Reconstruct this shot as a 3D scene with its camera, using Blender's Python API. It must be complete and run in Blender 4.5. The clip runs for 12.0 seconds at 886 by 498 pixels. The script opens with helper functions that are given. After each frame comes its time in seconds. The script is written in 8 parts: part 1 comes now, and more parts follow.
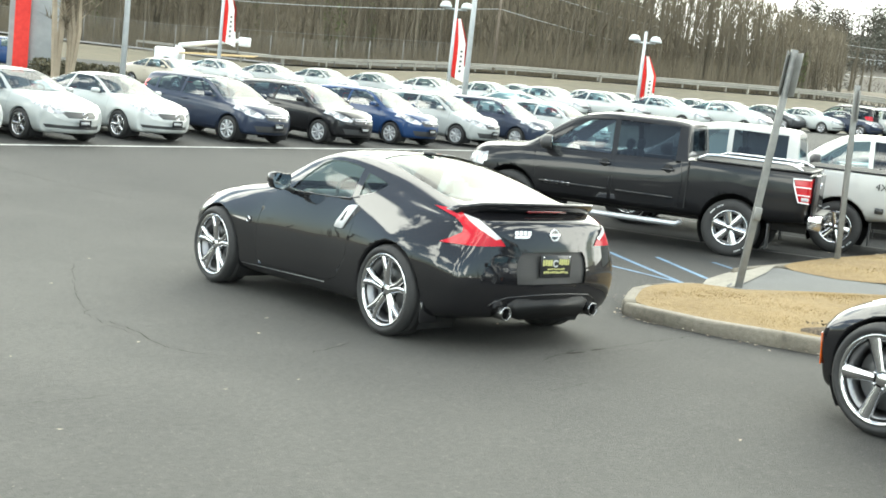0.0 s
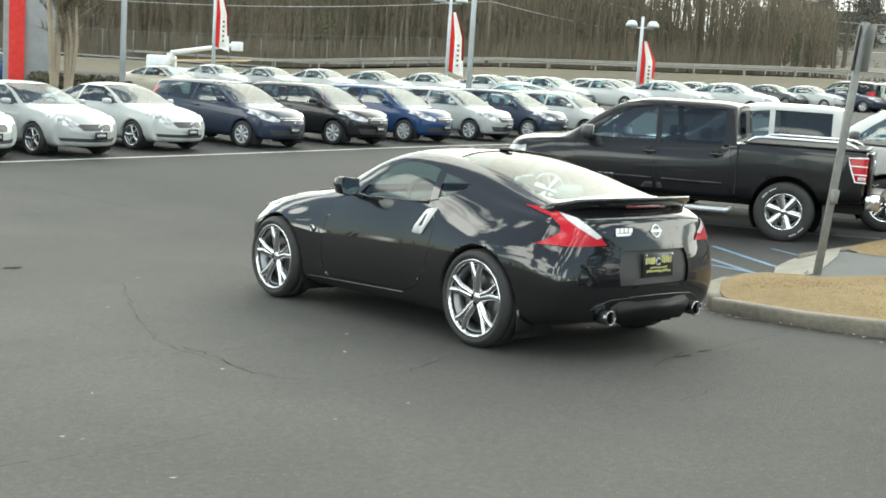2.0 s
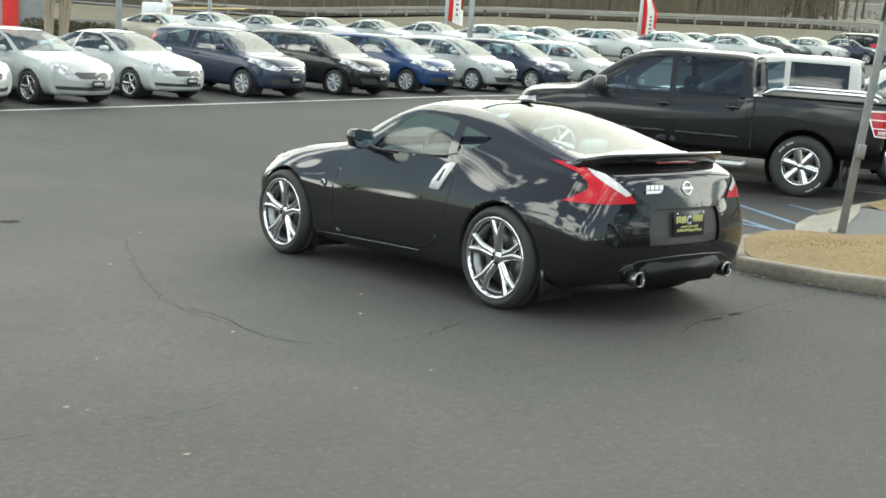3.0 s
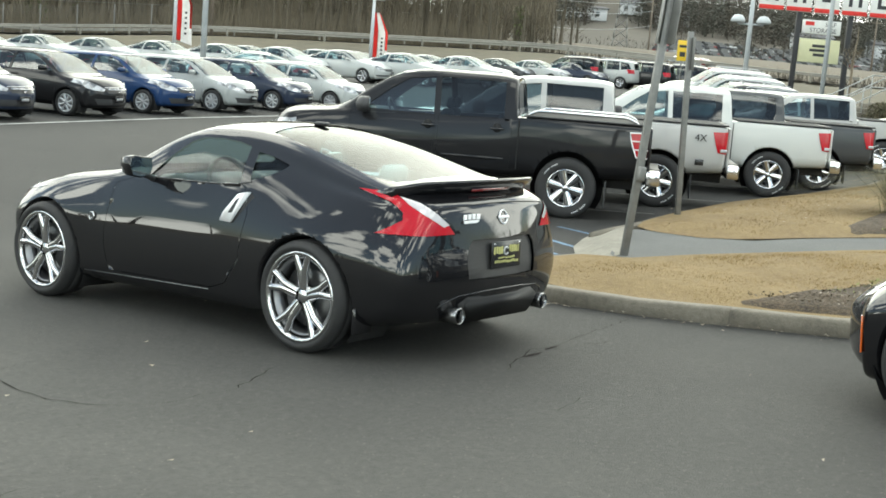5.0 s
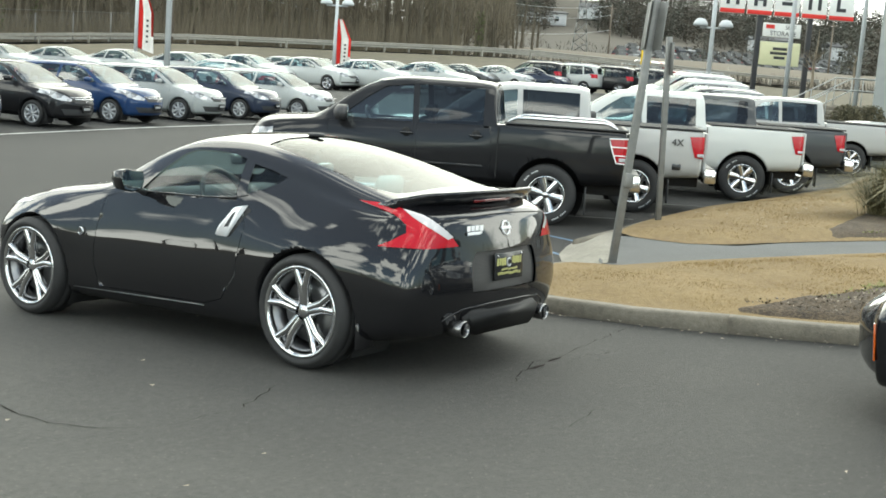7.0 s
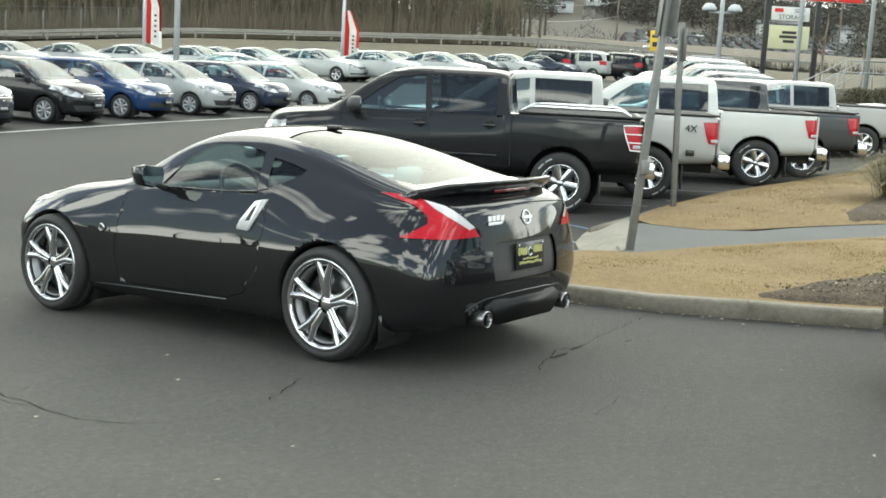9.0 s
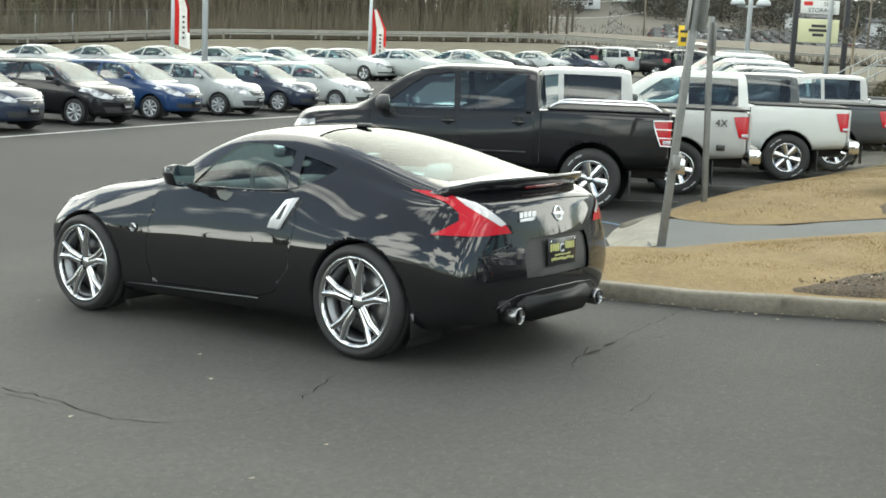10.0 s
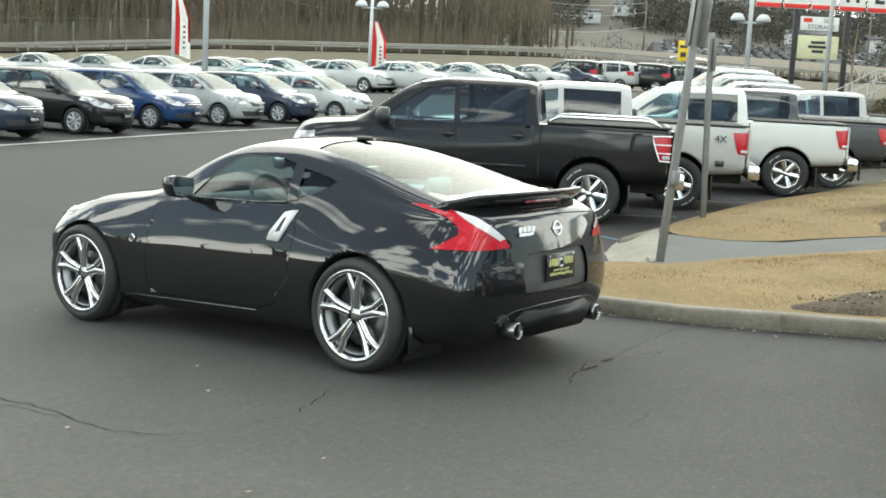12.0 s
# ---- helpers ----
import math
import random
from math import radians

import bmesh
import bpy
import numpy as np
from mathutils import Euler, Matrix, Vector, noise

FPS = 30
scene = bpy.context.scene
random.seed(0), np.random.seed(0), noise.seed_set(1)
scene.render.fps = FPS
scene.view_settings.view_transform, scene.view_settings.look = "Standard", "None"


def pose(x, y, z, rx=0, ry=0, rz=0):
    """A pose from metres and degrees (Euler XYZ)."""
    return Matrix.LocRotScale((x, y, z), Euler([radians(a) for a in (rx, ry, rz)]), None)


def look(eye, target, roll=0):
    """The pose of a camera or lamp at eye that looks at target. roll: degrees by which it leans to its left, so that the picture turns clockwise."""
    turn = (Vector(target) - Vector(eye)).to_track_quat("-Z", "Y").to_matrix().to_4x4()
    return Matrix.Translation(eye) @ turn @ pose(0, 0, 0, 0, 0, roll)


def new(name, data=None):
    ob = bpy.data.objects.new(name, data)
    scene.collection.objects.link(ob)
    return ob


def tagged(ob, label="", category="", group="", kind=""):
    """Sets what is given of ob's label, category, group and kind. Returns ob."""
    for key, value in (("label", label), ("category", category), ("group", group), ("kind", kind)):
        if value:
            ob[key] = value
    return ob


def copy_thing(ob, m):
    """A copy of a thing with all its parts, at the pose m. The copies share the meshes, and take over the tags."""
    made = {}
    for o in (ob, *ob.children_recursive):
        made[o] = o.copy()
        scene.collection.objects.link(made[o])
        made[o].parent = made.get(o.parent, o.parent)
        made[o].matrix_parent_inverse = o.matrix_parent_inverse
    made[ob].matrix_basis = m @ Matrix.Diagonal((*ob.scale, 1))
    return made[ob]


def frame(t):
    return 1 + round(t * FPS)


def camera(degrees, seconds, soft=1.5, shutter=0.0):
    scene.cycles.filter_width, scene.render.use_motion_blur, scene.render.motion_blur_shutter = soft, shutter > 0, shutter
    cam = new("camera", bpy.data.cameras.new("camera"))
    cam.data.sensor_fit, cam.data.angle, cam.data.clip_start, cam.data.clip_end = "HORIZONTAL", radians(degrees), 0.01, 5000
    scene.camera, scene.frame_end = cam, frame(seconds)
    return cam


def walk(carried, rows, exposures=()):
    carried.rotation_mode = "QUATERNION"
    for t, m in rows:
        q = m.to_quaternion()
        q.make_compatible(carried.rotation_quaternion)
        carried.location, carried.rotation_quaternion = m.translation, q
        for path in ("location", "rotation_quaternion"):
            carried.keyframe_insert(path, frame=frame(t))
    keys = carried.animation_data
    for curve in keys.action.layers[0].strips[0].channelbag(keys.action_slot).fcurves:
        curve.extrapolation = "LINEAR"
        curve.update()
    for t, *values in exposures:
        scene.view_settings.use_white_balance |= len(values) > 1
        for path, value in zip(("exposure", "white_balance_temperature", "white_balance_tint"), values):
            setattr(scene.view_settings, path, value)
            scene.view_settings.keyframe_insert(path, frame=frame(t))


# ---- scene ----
cam = camera(38.5, 12.0, soft=1.7)
EXPO, KELVIN, TINT = 0.03, 6760, -9
PATH = [
    (0, (-6.685, -7.377, 2.209), (-5.396, -5.874, 1.928), 6.4),
    (0.3, (-6.716, -7.202, 2.173), (-5.523, -5.62, 1.904), 2.8),
    (0.5, (-6.689, -7.149, 2.162), (-5.446, -5.613, 1.854), 2.3),
    (1, (-6.727, -6.899, 2.155), (-5.423, -5.411, 1.864), 4.0),
    (1.5, (-6.814, -6.664, 2.134), (-5.496, -5.183, 1.873), 3.2),
    (2, (-6.768, -6.418, 2.115), (-5.472, -4.922, 1.828), 3.7),
    (2.5, (-6.649, -6.202, 2.099), (-5.36, -4.711, 1.762), 3.3),
    (2.7, (-6.629, -6.121, 2.091), (-5.341, -4.637, 1.721), 4.0),
    (4.3, (-6.543, -5.363, 2.066), (-5.119, -3.989, 1.776), 1.8),
    (4.5, (-6.493, -5.271, 2.056), (-5.014, -3.955, 1.768), 2.3),
    (5, (-6.442, -5.137, 2.019), (-4.851, -3.962, 1.72), 4.7),
    (5.5, (-6.489, -4.955, 2.03), (-4.859, -3.828, 1.757), 3.3),
    (6, (-6.463, -4.873, 2.041), (-4.827, -3.756, 1.767), 4.5),
    (6.5, (-6.443, -4.855, 2.024), (-4.83, -3.706, 1.743), 3.8),
    (7, (-6.482, -4.861, 2.022), (-4.855, -3.733, 1.736), 4.2),
    (7.2, (-6.52, -4.863, 2.03), (-4.891, -3.738, 1.746), 3.5),
    (8.8, (-6.531, -4.831, 2.028), (-4.892, -3.721, 1.742), 3.4),
    (9, (-6.526, -4.812, 2.024), (-4.91, -3.673, 1.721), 3.2),
    (9.5, (-6.506, -4.8, 2.027), (-4.907, -3.637, 1.726), 2.3),
    (10, (-6.513, -4.783, 2.012), (-4.924, -3.608, 1.704), 2.5),
    (10.5, (-6.504, -4.788, 2.029), (-4.909, -3.619, 1.735), 2.6),
    (11, (-6.52, -4.808, 2.031), (-4.913, -3.652, 1.749), 2.8),
    (11.5, (-6.529, -4.803, 2.025), (-4.919, -3.653, 1.739), 3.6),
    (12, (-6.514, -4.775, 2.022), (-4.921, -3.6, 1.733), 3.1),
]
walk(cam, [(t, look(eye, target, roll)) for t, eye, target, roll in PATH], exposures=[(t, EXPO + e, KELVIN, TINT) for t, e in ((0, 0.50), (0.6, 0.36), (1.5, 0.11), (2.5, -0.07), (5, -0.12), (10, -0.12), (11, -0.07), (11.5, -0.03), (12, -0.06))])

# ---- light ----
world = bpy.data.worlds.new("world")
scene.world = world
world.use_nodes = True
wn, wl = world.node_tree.nodes, world.node_tree.links
wn.clear()
SUN_AZ, SUN_EL = radians(35), radians(23)      # ahead of the camera, high, behind thin cloud
sky = wn.new("ShaderNodeTexSky")
sky.sky_type = 'NISHITA'
sky.sun_disc = False
sky.sun_elevation = SUN_EL
sky.sun_rotation = radians(90) - SUN_AZ
sky.air_density, sky.dust_density, sky.ozone_density = 1.0, 1.5, 1.0
tc = wn.new("ShaderNodeTexCoord")
mp = wn.new("ShaderNodeMapping")
mp.inputs["Scale"].default_value = (1.0, 1.0, 1.3)
mp.inputs["Location"].default_value = (3.1, 1.7, 0.4)
cl = wn.new("ShaderNodeTexNoise")
cl.inputs["Scale"].default_value = 4.2
cl.inputs["Detail"].default_value = 5
cl.inputs["Roughness"].default_value = 0.48
ramp = wn.new("ShaderNodeValToRGB")
ramp.color_ramp.elements[0].position = 0.51
ramp.color_ramp.elements[1].position = 0.585
ramp.color_ramp.elements[0].color = (0.05, 0.05, 0.05, 1)      # thin haze between the clouds
geo = wn.new("ShaderNodeVectorMath")          # clouds, brightened behind the camera, are dimmer towards the veiled sun
geo.operation = 'DOT_PRODUCT'
geo.inputs[1].default_value = (math.cos(SUN_AZ) * math.cos(radians(10)), math.sin(SUN_AZ) * math.cos(radians(10)), math.sin(radians(10)))
glow = wn.new("ShaderNodeMapRange")
glow.inputs["From Min"].default_value, glow.inputs["From Max"].default_value = 0.1, 1.0
glow.inputs["To Min"].default_value, glow.inputs["To Max"].default_value = 4.6, 2.0
cloudc = wn.new("ShaderNodeMixRGB")
cloudc.blend_type = 'MULTIPLY'
cloudc.inputs[0].default_value = 1.0
cloudc.inputs[1].default_value = (13.0, 12.3, 12.8, 1)
mixc = wn.new("ShaderNodeMixRGB")
bgn = wn.new("ShaderNodeBackground")
bgn.inputs["Strength"].default_value = 0.125
outw = wn.new("ShaderNodeOutputWorld")
wl.new(tc.outputs["Generated"], mp.inputs[0])
wl.new(tc.outputs["Generated"], geo.inputs[0])
wl.new(geo.outputs["Value"], glow.inputs[0])
wl.new(glow.outputs[0], cloudc.inputs[2])
wl.new(mp.outputs[0], cl.inputs[0])
veil = wn.new("ShaderNodeMapRange")           # and lie as a veil low over the horizon there
veil.inputs["From Min"].default_value, veil.inputs["From Max"].default_value = 0.35, 0.97
veil.inputs["To Min"].default_value, veil.inputs["To Max"].default_value = -0.015, 0.22
wl.new(geo.outputs["Value"], veil.inputs[0])
bias = wn.new("ShaderNodeMath")
bias.operation = 'ADD'
wl.new(veil.outputs[0], bias.inputs[0])
wl.new(cl.outputs[0], bias.inputs[1])
wl.new(bias.outputs[0], ramp.inputs[0])
wl.new(ramp.outputs[0], mixc.inputs[0])
blue = wn.new("ShaderNodeMixRGB")              # the open sky between the clouds
blue.blend_type = 'MULTIPLY'
blue.inputs[0].default_value = 1.0
blue.inputs[2].default_value = (1.7, 1.8, 2.1, 1)
wl.new(sky.outputs[0], blue.inputs[1])
wl.new(blue.outputs[0], mixc.inputs[1])
wl.new(cloudc.outputs[0], mixc.inputs[2])
wl.new(mixc.outputs[0], bgn.inputs[0])
wl.new(bgn.outputs[0], outw.inputs[0])
sun = new("sun", bpy.data.lights.new("sun", 'SUN'))
sun.data.energy, sun.data.angle, sun.data.color = 1.1, radians(42), (1.0, 0.95, 0.88)
sun.matrix_world = look((0, 0, 0), (-math.cos(SUN_AZ) * math.cos(SUN_EL), -math.sin(SUN_AZ) * math.cos(SUN_EL), -math.sin(SUN_EL)))


# ---- materials ----
def mat(name, base=(0.5, 0.5, 0.5), rough=0.5, metal=0.0, **k):
    m = bpy.data.materials.new(name)
    m.use_nodes = True
    b = m.node_tree.nodes["Principled BSDF"]
    b.inputs["Base Color"].default_value = (*base, 1)
    b.inputs["Roughness"].default_value = rough
    b.inputs["Metallic"].default_value = metal
    for key, v in k.items():
        b.inputs[key.replace("_", " ")].default_value = v
    return m


def nd(m, kind, **k):
    n = m.node_tree.nodes.new(kind)
    for key, v in k.items():
        n.inputs[key].default_value = v
    return n


def lk(m, a, b):
    m.node_tree.links.new(a, b)


def grain(m, colours, scale=8.0, big=0.6, bump=0.2, bump_scale=None, spread=0.5, space="Object"):
    """Two scales of noise between the given colours, and a fine relief."""
    b = m.node_tree.nodes["Principled BSDF"]
    tcn = nd(m, "ShaderNodeTexCoord")
    src = nd(m, "ShaderNodeNewGeometry").outputs["Position"] if space == "World" else tcn.outputs[space]
    n1 = nd(m, "ShaderNodeTexNoise", Scale=scale, Detail=8.0, Roughness=0.65)
    n2 = nd(m, "ShaderNodeTexNoise", Scale=big, Detail=4.0, Roughness=0.6)
    lk(m, src, n1.inputs["Vector"])
    lk(m, src, n2.inputs["Vector"])
    mix = nd(m, "ShaderNodeMath")
    mix.operation = 'MULTIPLY_ADD'
    mix.inputs[1].default_value = spread
    lk(m, n1.outputs[0], mix.inputs[0])
    half = nd(m, "ShaderNodeMath")
    half.operation = 'MULTIPLY'
    half.inputs[1].default_value = 1 - spread
    lk(m, n2.outputs[0], half.inputs[0])
    lk(m, half.outputs[0], mix.inputs[2])
    cr = nd(m, "ShaderNodeValToRGB")
    els = cr.color_ramp.elements
    lo, hi = 0.33, 0.67
    els[0].position, els[1].position = lo, hi
    els[0].color, els[1].color = (*colours[0], 1), (*colours[-1], 1)
    for i, c in enumerate(colours[1:-1]):
        els.new(lo + (hi - lo) * (i + 1) / (len(colours) - 1)).color = (*c, 1)
    lk(m, mix.outputs[0], cr.inputs[0])
    lk(m, cr.outputs[0], b.inputs["Base Color"])
    if bump:
        n3 = nd(m, "ShaderNodeTexNoise", Scale=bump_scale or scale * 3, Detail=6.0)
        lk(m, src, n3.inputs["Vector"])
        bp = nd(m, "ShaderNodeBump", Strength=bump, Distance=0.02)
        lk(m, n3.outputs[0], bp.inputs["Height"])
        lk(m, bp.outputs[0], b.inputs["Normal"])
    return m


M_BLACK = mat("black_paint", (0.006, 0.006, 0.007), 0.5, 0.0, Specular_IOR_Level=0.05, Coat_Weight=1.0, Coat_Roughness=0.012, Coat_IOR=1.55)
M_PAINT = mat("car_paint", (0.5, 0.5, 0.5), 0.45, 0.0, Specular_IOR_Level=0.15, Coat_Weight=0.6, Coat_Roughness=0.03, Coat_IOR=1.45)
oi = nd(M_PAINT, "ShaderNodeObjectInfo")
lk(M_PAINT, oi.outputs["Color"], M_PAINT.node_tree.nodes["Principled BSDF"].inputs["Base Color"])
M_CHROME = mat("chrome", (0.66, 0.66, 0.67), 0.14, 1.0)
M_RIM = mat("rim_alloy", (0.57, 0.57, 0.575), 0.16, 1.0)
# near-white, not metal: the bright reflections of chrome are put into the colour
M_BADGE = mat("bright_badge", (0.85, 0.85, 0.85), 0.35, 0.0, Coat_Weight=0.6)
M_SILVERPL = mat("silver_plastic", (0.45, 0.46, 0.47), 0.35, 0.6)
M_RUBBER = grain(mat("rubber", (0.02, 0.02, 0.02), 0.75), [(0.013, 0.013, 0.013), (0.026, 0.0255, 0.025)], 20, 2, 0.15)
M_RECESS = mat("dull_panel", (0.024, 0.0235, 0.023), 0.55)
M_SATIN = mat("satin_black", (0.008, 0.008, 0.008), 0.42, 0.0, Specular_IOR_Level=0.25)
M_PLASTIC = mat("black_plastic", (0.030, 0.030, 0.031), 0.5)
M_TRIM = mat("gloss_trim", (0.018, 0.018, 0.019), 0.2)
M_UNDER = mat("underbody", (0.012, 0.012, 0.012), 0.85)
M_INTERIOR = mat("interior_cloth", (0.06, 0.06, 0.06), 0.8)
M_INTLIGHT = mat("interior_grey", (0.30, 0.285, 0.265), 0.7)
M_RED = mat("red_lens", (0.38, 0.004, 0.014), 0.2, 0.0, Specular_IOR_Level=0.25, Coat_Weight=0.35, Coat_Roughness=0.03, Subsurface_Weight=0.15)
M_REDDARK = mat("dark_red_lens", (0.16, 0.006, 0.008), 0.15, 0.0, Coat_Weight=1.0)
M_CLEAR = mat("clear_lens", (0.62, 0.63, 0.64), 0.18, 0.15, Coat_Weight=1.0)
# faceted reflectors behind the lens
vor = nd(M_CLEAR, "ShaderNodeTexVoronoi", Scale=11.0)
vor_in = nd(M_CLEAR, "ShaderNodeTexCoord")
vor_r = nd(M_CLEAR, "ShaderNodeValToRGB")
vor_r.color_ramp.elements[0].position, vor_r.color_ramp.elements[1].position = 0.1, 0.75
vor_r.color_ramp.elements[0].color, vor_r.color_ramp.elements[1].color = (0.10, 0.105, 0.11, 1), (0.55, 0.56, 0.57, 1)
lk(M_CLEAR, vor_in.outputs["Object"], vor.inputs["Vector"])
lk(M_CLEAR, vor.outputs["Color"], vor_r.inputs[0])
lk(M_CLEAR, vor_r.outputs[0], M_CLEAR.node_tree.nodes["Principled BSDF"].inputs["Base Color"])
M_WHITELENS = mat("white_lens", (0.52, 0.50, 0.50), 0.15, 0.0, Coat_Weight=1.0)
M_AMBER = mat("amber_lens", (0.50, 0.085, 0.008), 0.2, 0.0, Coat_Weight=1.0)
M_BARREL = mat("dark_alloy", (0.22, 0.22, 0.225), 0.35, 0.9)
M_DISC = mat("brake_disc", (0.25, 0.25, 0.25), 0.4, 0.9)
M_WHITE = grain(mat("white_metal_paint", (0.7, 0.71, 0.71), 0.45), [(0.58, 0.6, 0.6), (0.74, 0.75, 0.75)], 3, 0.4, 0.05)


def glass(name, tint, f0, f90=1.0):
    """A clear pane: see-through, with gloss that grows towards grazing view."""
    m = bpy.data.materials.new(name)
    m.use_nodes = True
    t = m.node_tree
    t.nodes.clear()
    o, mx = nd(m, "ShaderNodeOutputMaterial"), nd(m, "ShaderNodeMixShader")
    tr, gl, lw = nd(m, "ShaderNodeBsdfTransparent"), nd(m, "ShaderNodeBsdfGlossy"), nd(m, "ShaderNodeLayerWeight")
    pw, ma = nd(m, "ShaderNodeMath"), nd(m, "ShaderNodeMath")
    tr.inputs[0].default_value = (*tint, 1)
    gl.inputs["Roughness"].default_value = 0.01
    pw.operation, ma.operation = 'POWER', 'MULTIPLY_ADD'
    pw.inputs[1].default_value = 5.0
    ma.inputs[1].default_value, ma.inputs[2].default_value = f90 - f0, f0
    lk(m, lw.outputs["Facing"], pw.inputs[0])
    lk(m, pw.outputs[0], ma.inputs[0])
    lk(m, ma.outputs[0], mx.inputs[0])
    lk(m, tr.outputs[0], mx.inputs[1])
    lk(m, gl.outputs[0], mx.inputs[2])
    lk(m, mx.outputs[0], o.inputs[0])
    return m


M_GLASS = glass("car_glass", (0.50, 0.63, 0.66), 0.11, 0.36)
M_REARGLASS = glass("rear_glass", (0.56, 0.78, 0.80), 0.045, 0.6)
M_SIDEGLASS = glass("side_glass", (0.90, 0.99, 0.96), 0.045, 0.7)
M_PRIVACY = glass("privacy_glass", (0.20, 0.24, 0.27), 0.06, 0.5)
M_MIRROR = mat("mirror", (0.42, 0.46, 0.46), 0.03, 1.0)
M_DARKGLASS = mat("dark_glass", (0.02, 0.024, 0.026), 0.04, 0.0, Coat_Weight=1.0, Coat_IOR=1.7)


from mathutils.bvhtree import BVHTree

# ---- mesh tools ----
def curve(*pts):
    """A smooth curve through (y, value) points, without overshoot."""
    xs = np.array([p[0] for p in pts], float)
    ys = np.array([p[1] for p in pts], float)
    h = np.diff(xs)
    d = np.diff(ys) / h
    m = np.zeros(len(xs))
    m[0], m[-1] = d[0], d[-1]
    for i in range(1, len(xs) - 1):
        if d[i - 1] * d[i] > 0:
            w1, w2 = 2 * h[i] + h[i - 1], h[i] + 2 * h[i - 1]
            m[i] = (w1 + w2) / (w1 / d[i - 1] + w2 / d[i])

    def f(x):
        x = min(max(x, xs[0]), xs[-1])
        i = min(int(np.searchsorted(xs, x, side="right")) - 1, len(xs) - 2)
        t = (x - xs[i]) / h[i]
        return float((2 * t ** 3 - 3 * t ** 2 + 1) * ys[i] + (t ** 3 - 2 * t ** 2 + t) * h[i] * m[i]
                     + (-2 * t ** 3 + 3 * t ** 2) * ys[i + 1] + (t ** 3 - t ** 2) * h[i] * m[i + 1])
    return f


def smooth(x, a, b):
    t = min(max((x - a) / (b - a), 0.0), 1.0)
    return t * t * (3 - 2 * t)


def part(name, bm, material, parent=None, label="", flat=False, m=None, fix=True):
    """Links a bmesh as one mesh object, under a thing or a part."""
    me = bpy.data.meshes.new(name)
    if fix:
        bmesh.ops.recalc_face_normals(bm, faces=bm.faces[:])
    bm.to_mesh(me)
    bm.free()
    for one in (material if isinstance(material, (list, tuple)) else [material]):
        me.materials.append(one)
    if not flat:
        me.polygons.foreach_set("use_smooth", [True] * len(me.polygons))
    ob = new(name, me)
    if parent:
        ob.parent = parent
    if m is not None:
        ob.matrix_basis = m
    if label:
        tagged(ob, label)
    return ob


def empty(name, m=None):
    ob = new(name)
    ob.empty_display_size = 0.2
    if m is not None:
        ob.matrix_basis = m
    return ob


def add_box(bm, c, s, bevel=0.0, m=None, seg=2):
    r = bmesh.ops.create_cube(bm, size=1, matrix=(m or Matrix.Identity(4)) @ Matrix.Translation(c) @ Matrix.Diagonal((*s, 1)))
    if bevel:
        es = list({e for v in r["verts"] for e in v.link_edges})
        bmesh.ops.bevel(bm, geom=es, offset=bevel, segments=seg, affect='EDGES', profile=0.5, clamp_overlap=True)
    return bm


def box(c, s, bevel=0.0, m=None, seg=2):
    return add_box(bmesh.new(), c, s, bevel, m, seg)


def add_tube(bm, pts, r, n=8, caps=True):
    """A tube along points; r is one radius or one for each point."""
    pts = [Vector(p) for p in pts]
    rs = list(r) if isinstance(r, (list, tuple)) else [r] * len(pts)
    rings, up = [], None
    for i, p in enumerate(pts):
        d = (pts[min(i + 1, len(pts) - 1)] - pts[max(i - 1, 0)]).normalized()
        if up is None:
            up = Vector((0, 0, 1)) if abs(d.z) < 0.9 else Vector((1, 0, 0))
        a = d.cross(up).normalized()
        b = a.cross(d).normalized()
        up = b
        rings.append([bm.verts.new(p + rs[i] * (math.cos(2 * math.pi * k / n) * a + math.sin(2 * math.pi * k / n) * b)) for k in range(n)])
    for q, w in zip(rings, rings[1:]):
        for k in range(n):
            bm.faces.new((q[k], q[(k + 1) % n], w[(k + 1) % n], w[k]))
    if caps:
        bm.faces.new(rings[0][::-1])
        bm.faces.new(rings[-1])
    return bm


def tube(pts, r, n=8):
    return add_tube(bmesh.new(), pts, r, n)


def add_lathe(bm, prof, n=40, closed=True, axis="x", at=(0, 0, 0)):
    """Turns a profile of (radius, along) about the x axis (or z)."""
    rings = []
    for r, a in prof:
        ring = []
        for k in range(n):
            c, s = math.cos(2 * math.pi * k / n), math.sin(2 * math.pi * k / n)
            co = (a, r * c, r * s) if axis == "x" else (r * c, r * s, a)
            ring.append(bm.verts.new(Vector(co) + Vector(at)))
        rings.append(ring)
    pairs = list(zip(rings, rings[1:])) + ([(rings[-1], rings[0])] if closed else [])
    for q, w in pairs:
        for k in range(n):
            bm.faces.new((q[k], q[(k + 1) % n], w[(k + 1) % n], w[k]))
    return bm


def add_prism(bm, poly, lo, hi, m=None):
    """A polygon of (x, y) drawn out from z = lo to z = hi, set by m."""
    m = m or Matrix.Identity(4)
    a = [bm.verts.new(m @ Vector((x, y, lo))) for x, y in poly]
    b = [bm.verts.new(m @ Vector((x, y, hi))) for x, y in poly]
    n = len(poly)
    bm.faces.new(a[::-1])
    bm.faces.new(b)
    for i in range(n):
        bm.faces.new((a[i], a[(i + 1) % n], b[(i + 1) % n], b[i]))
    return bm


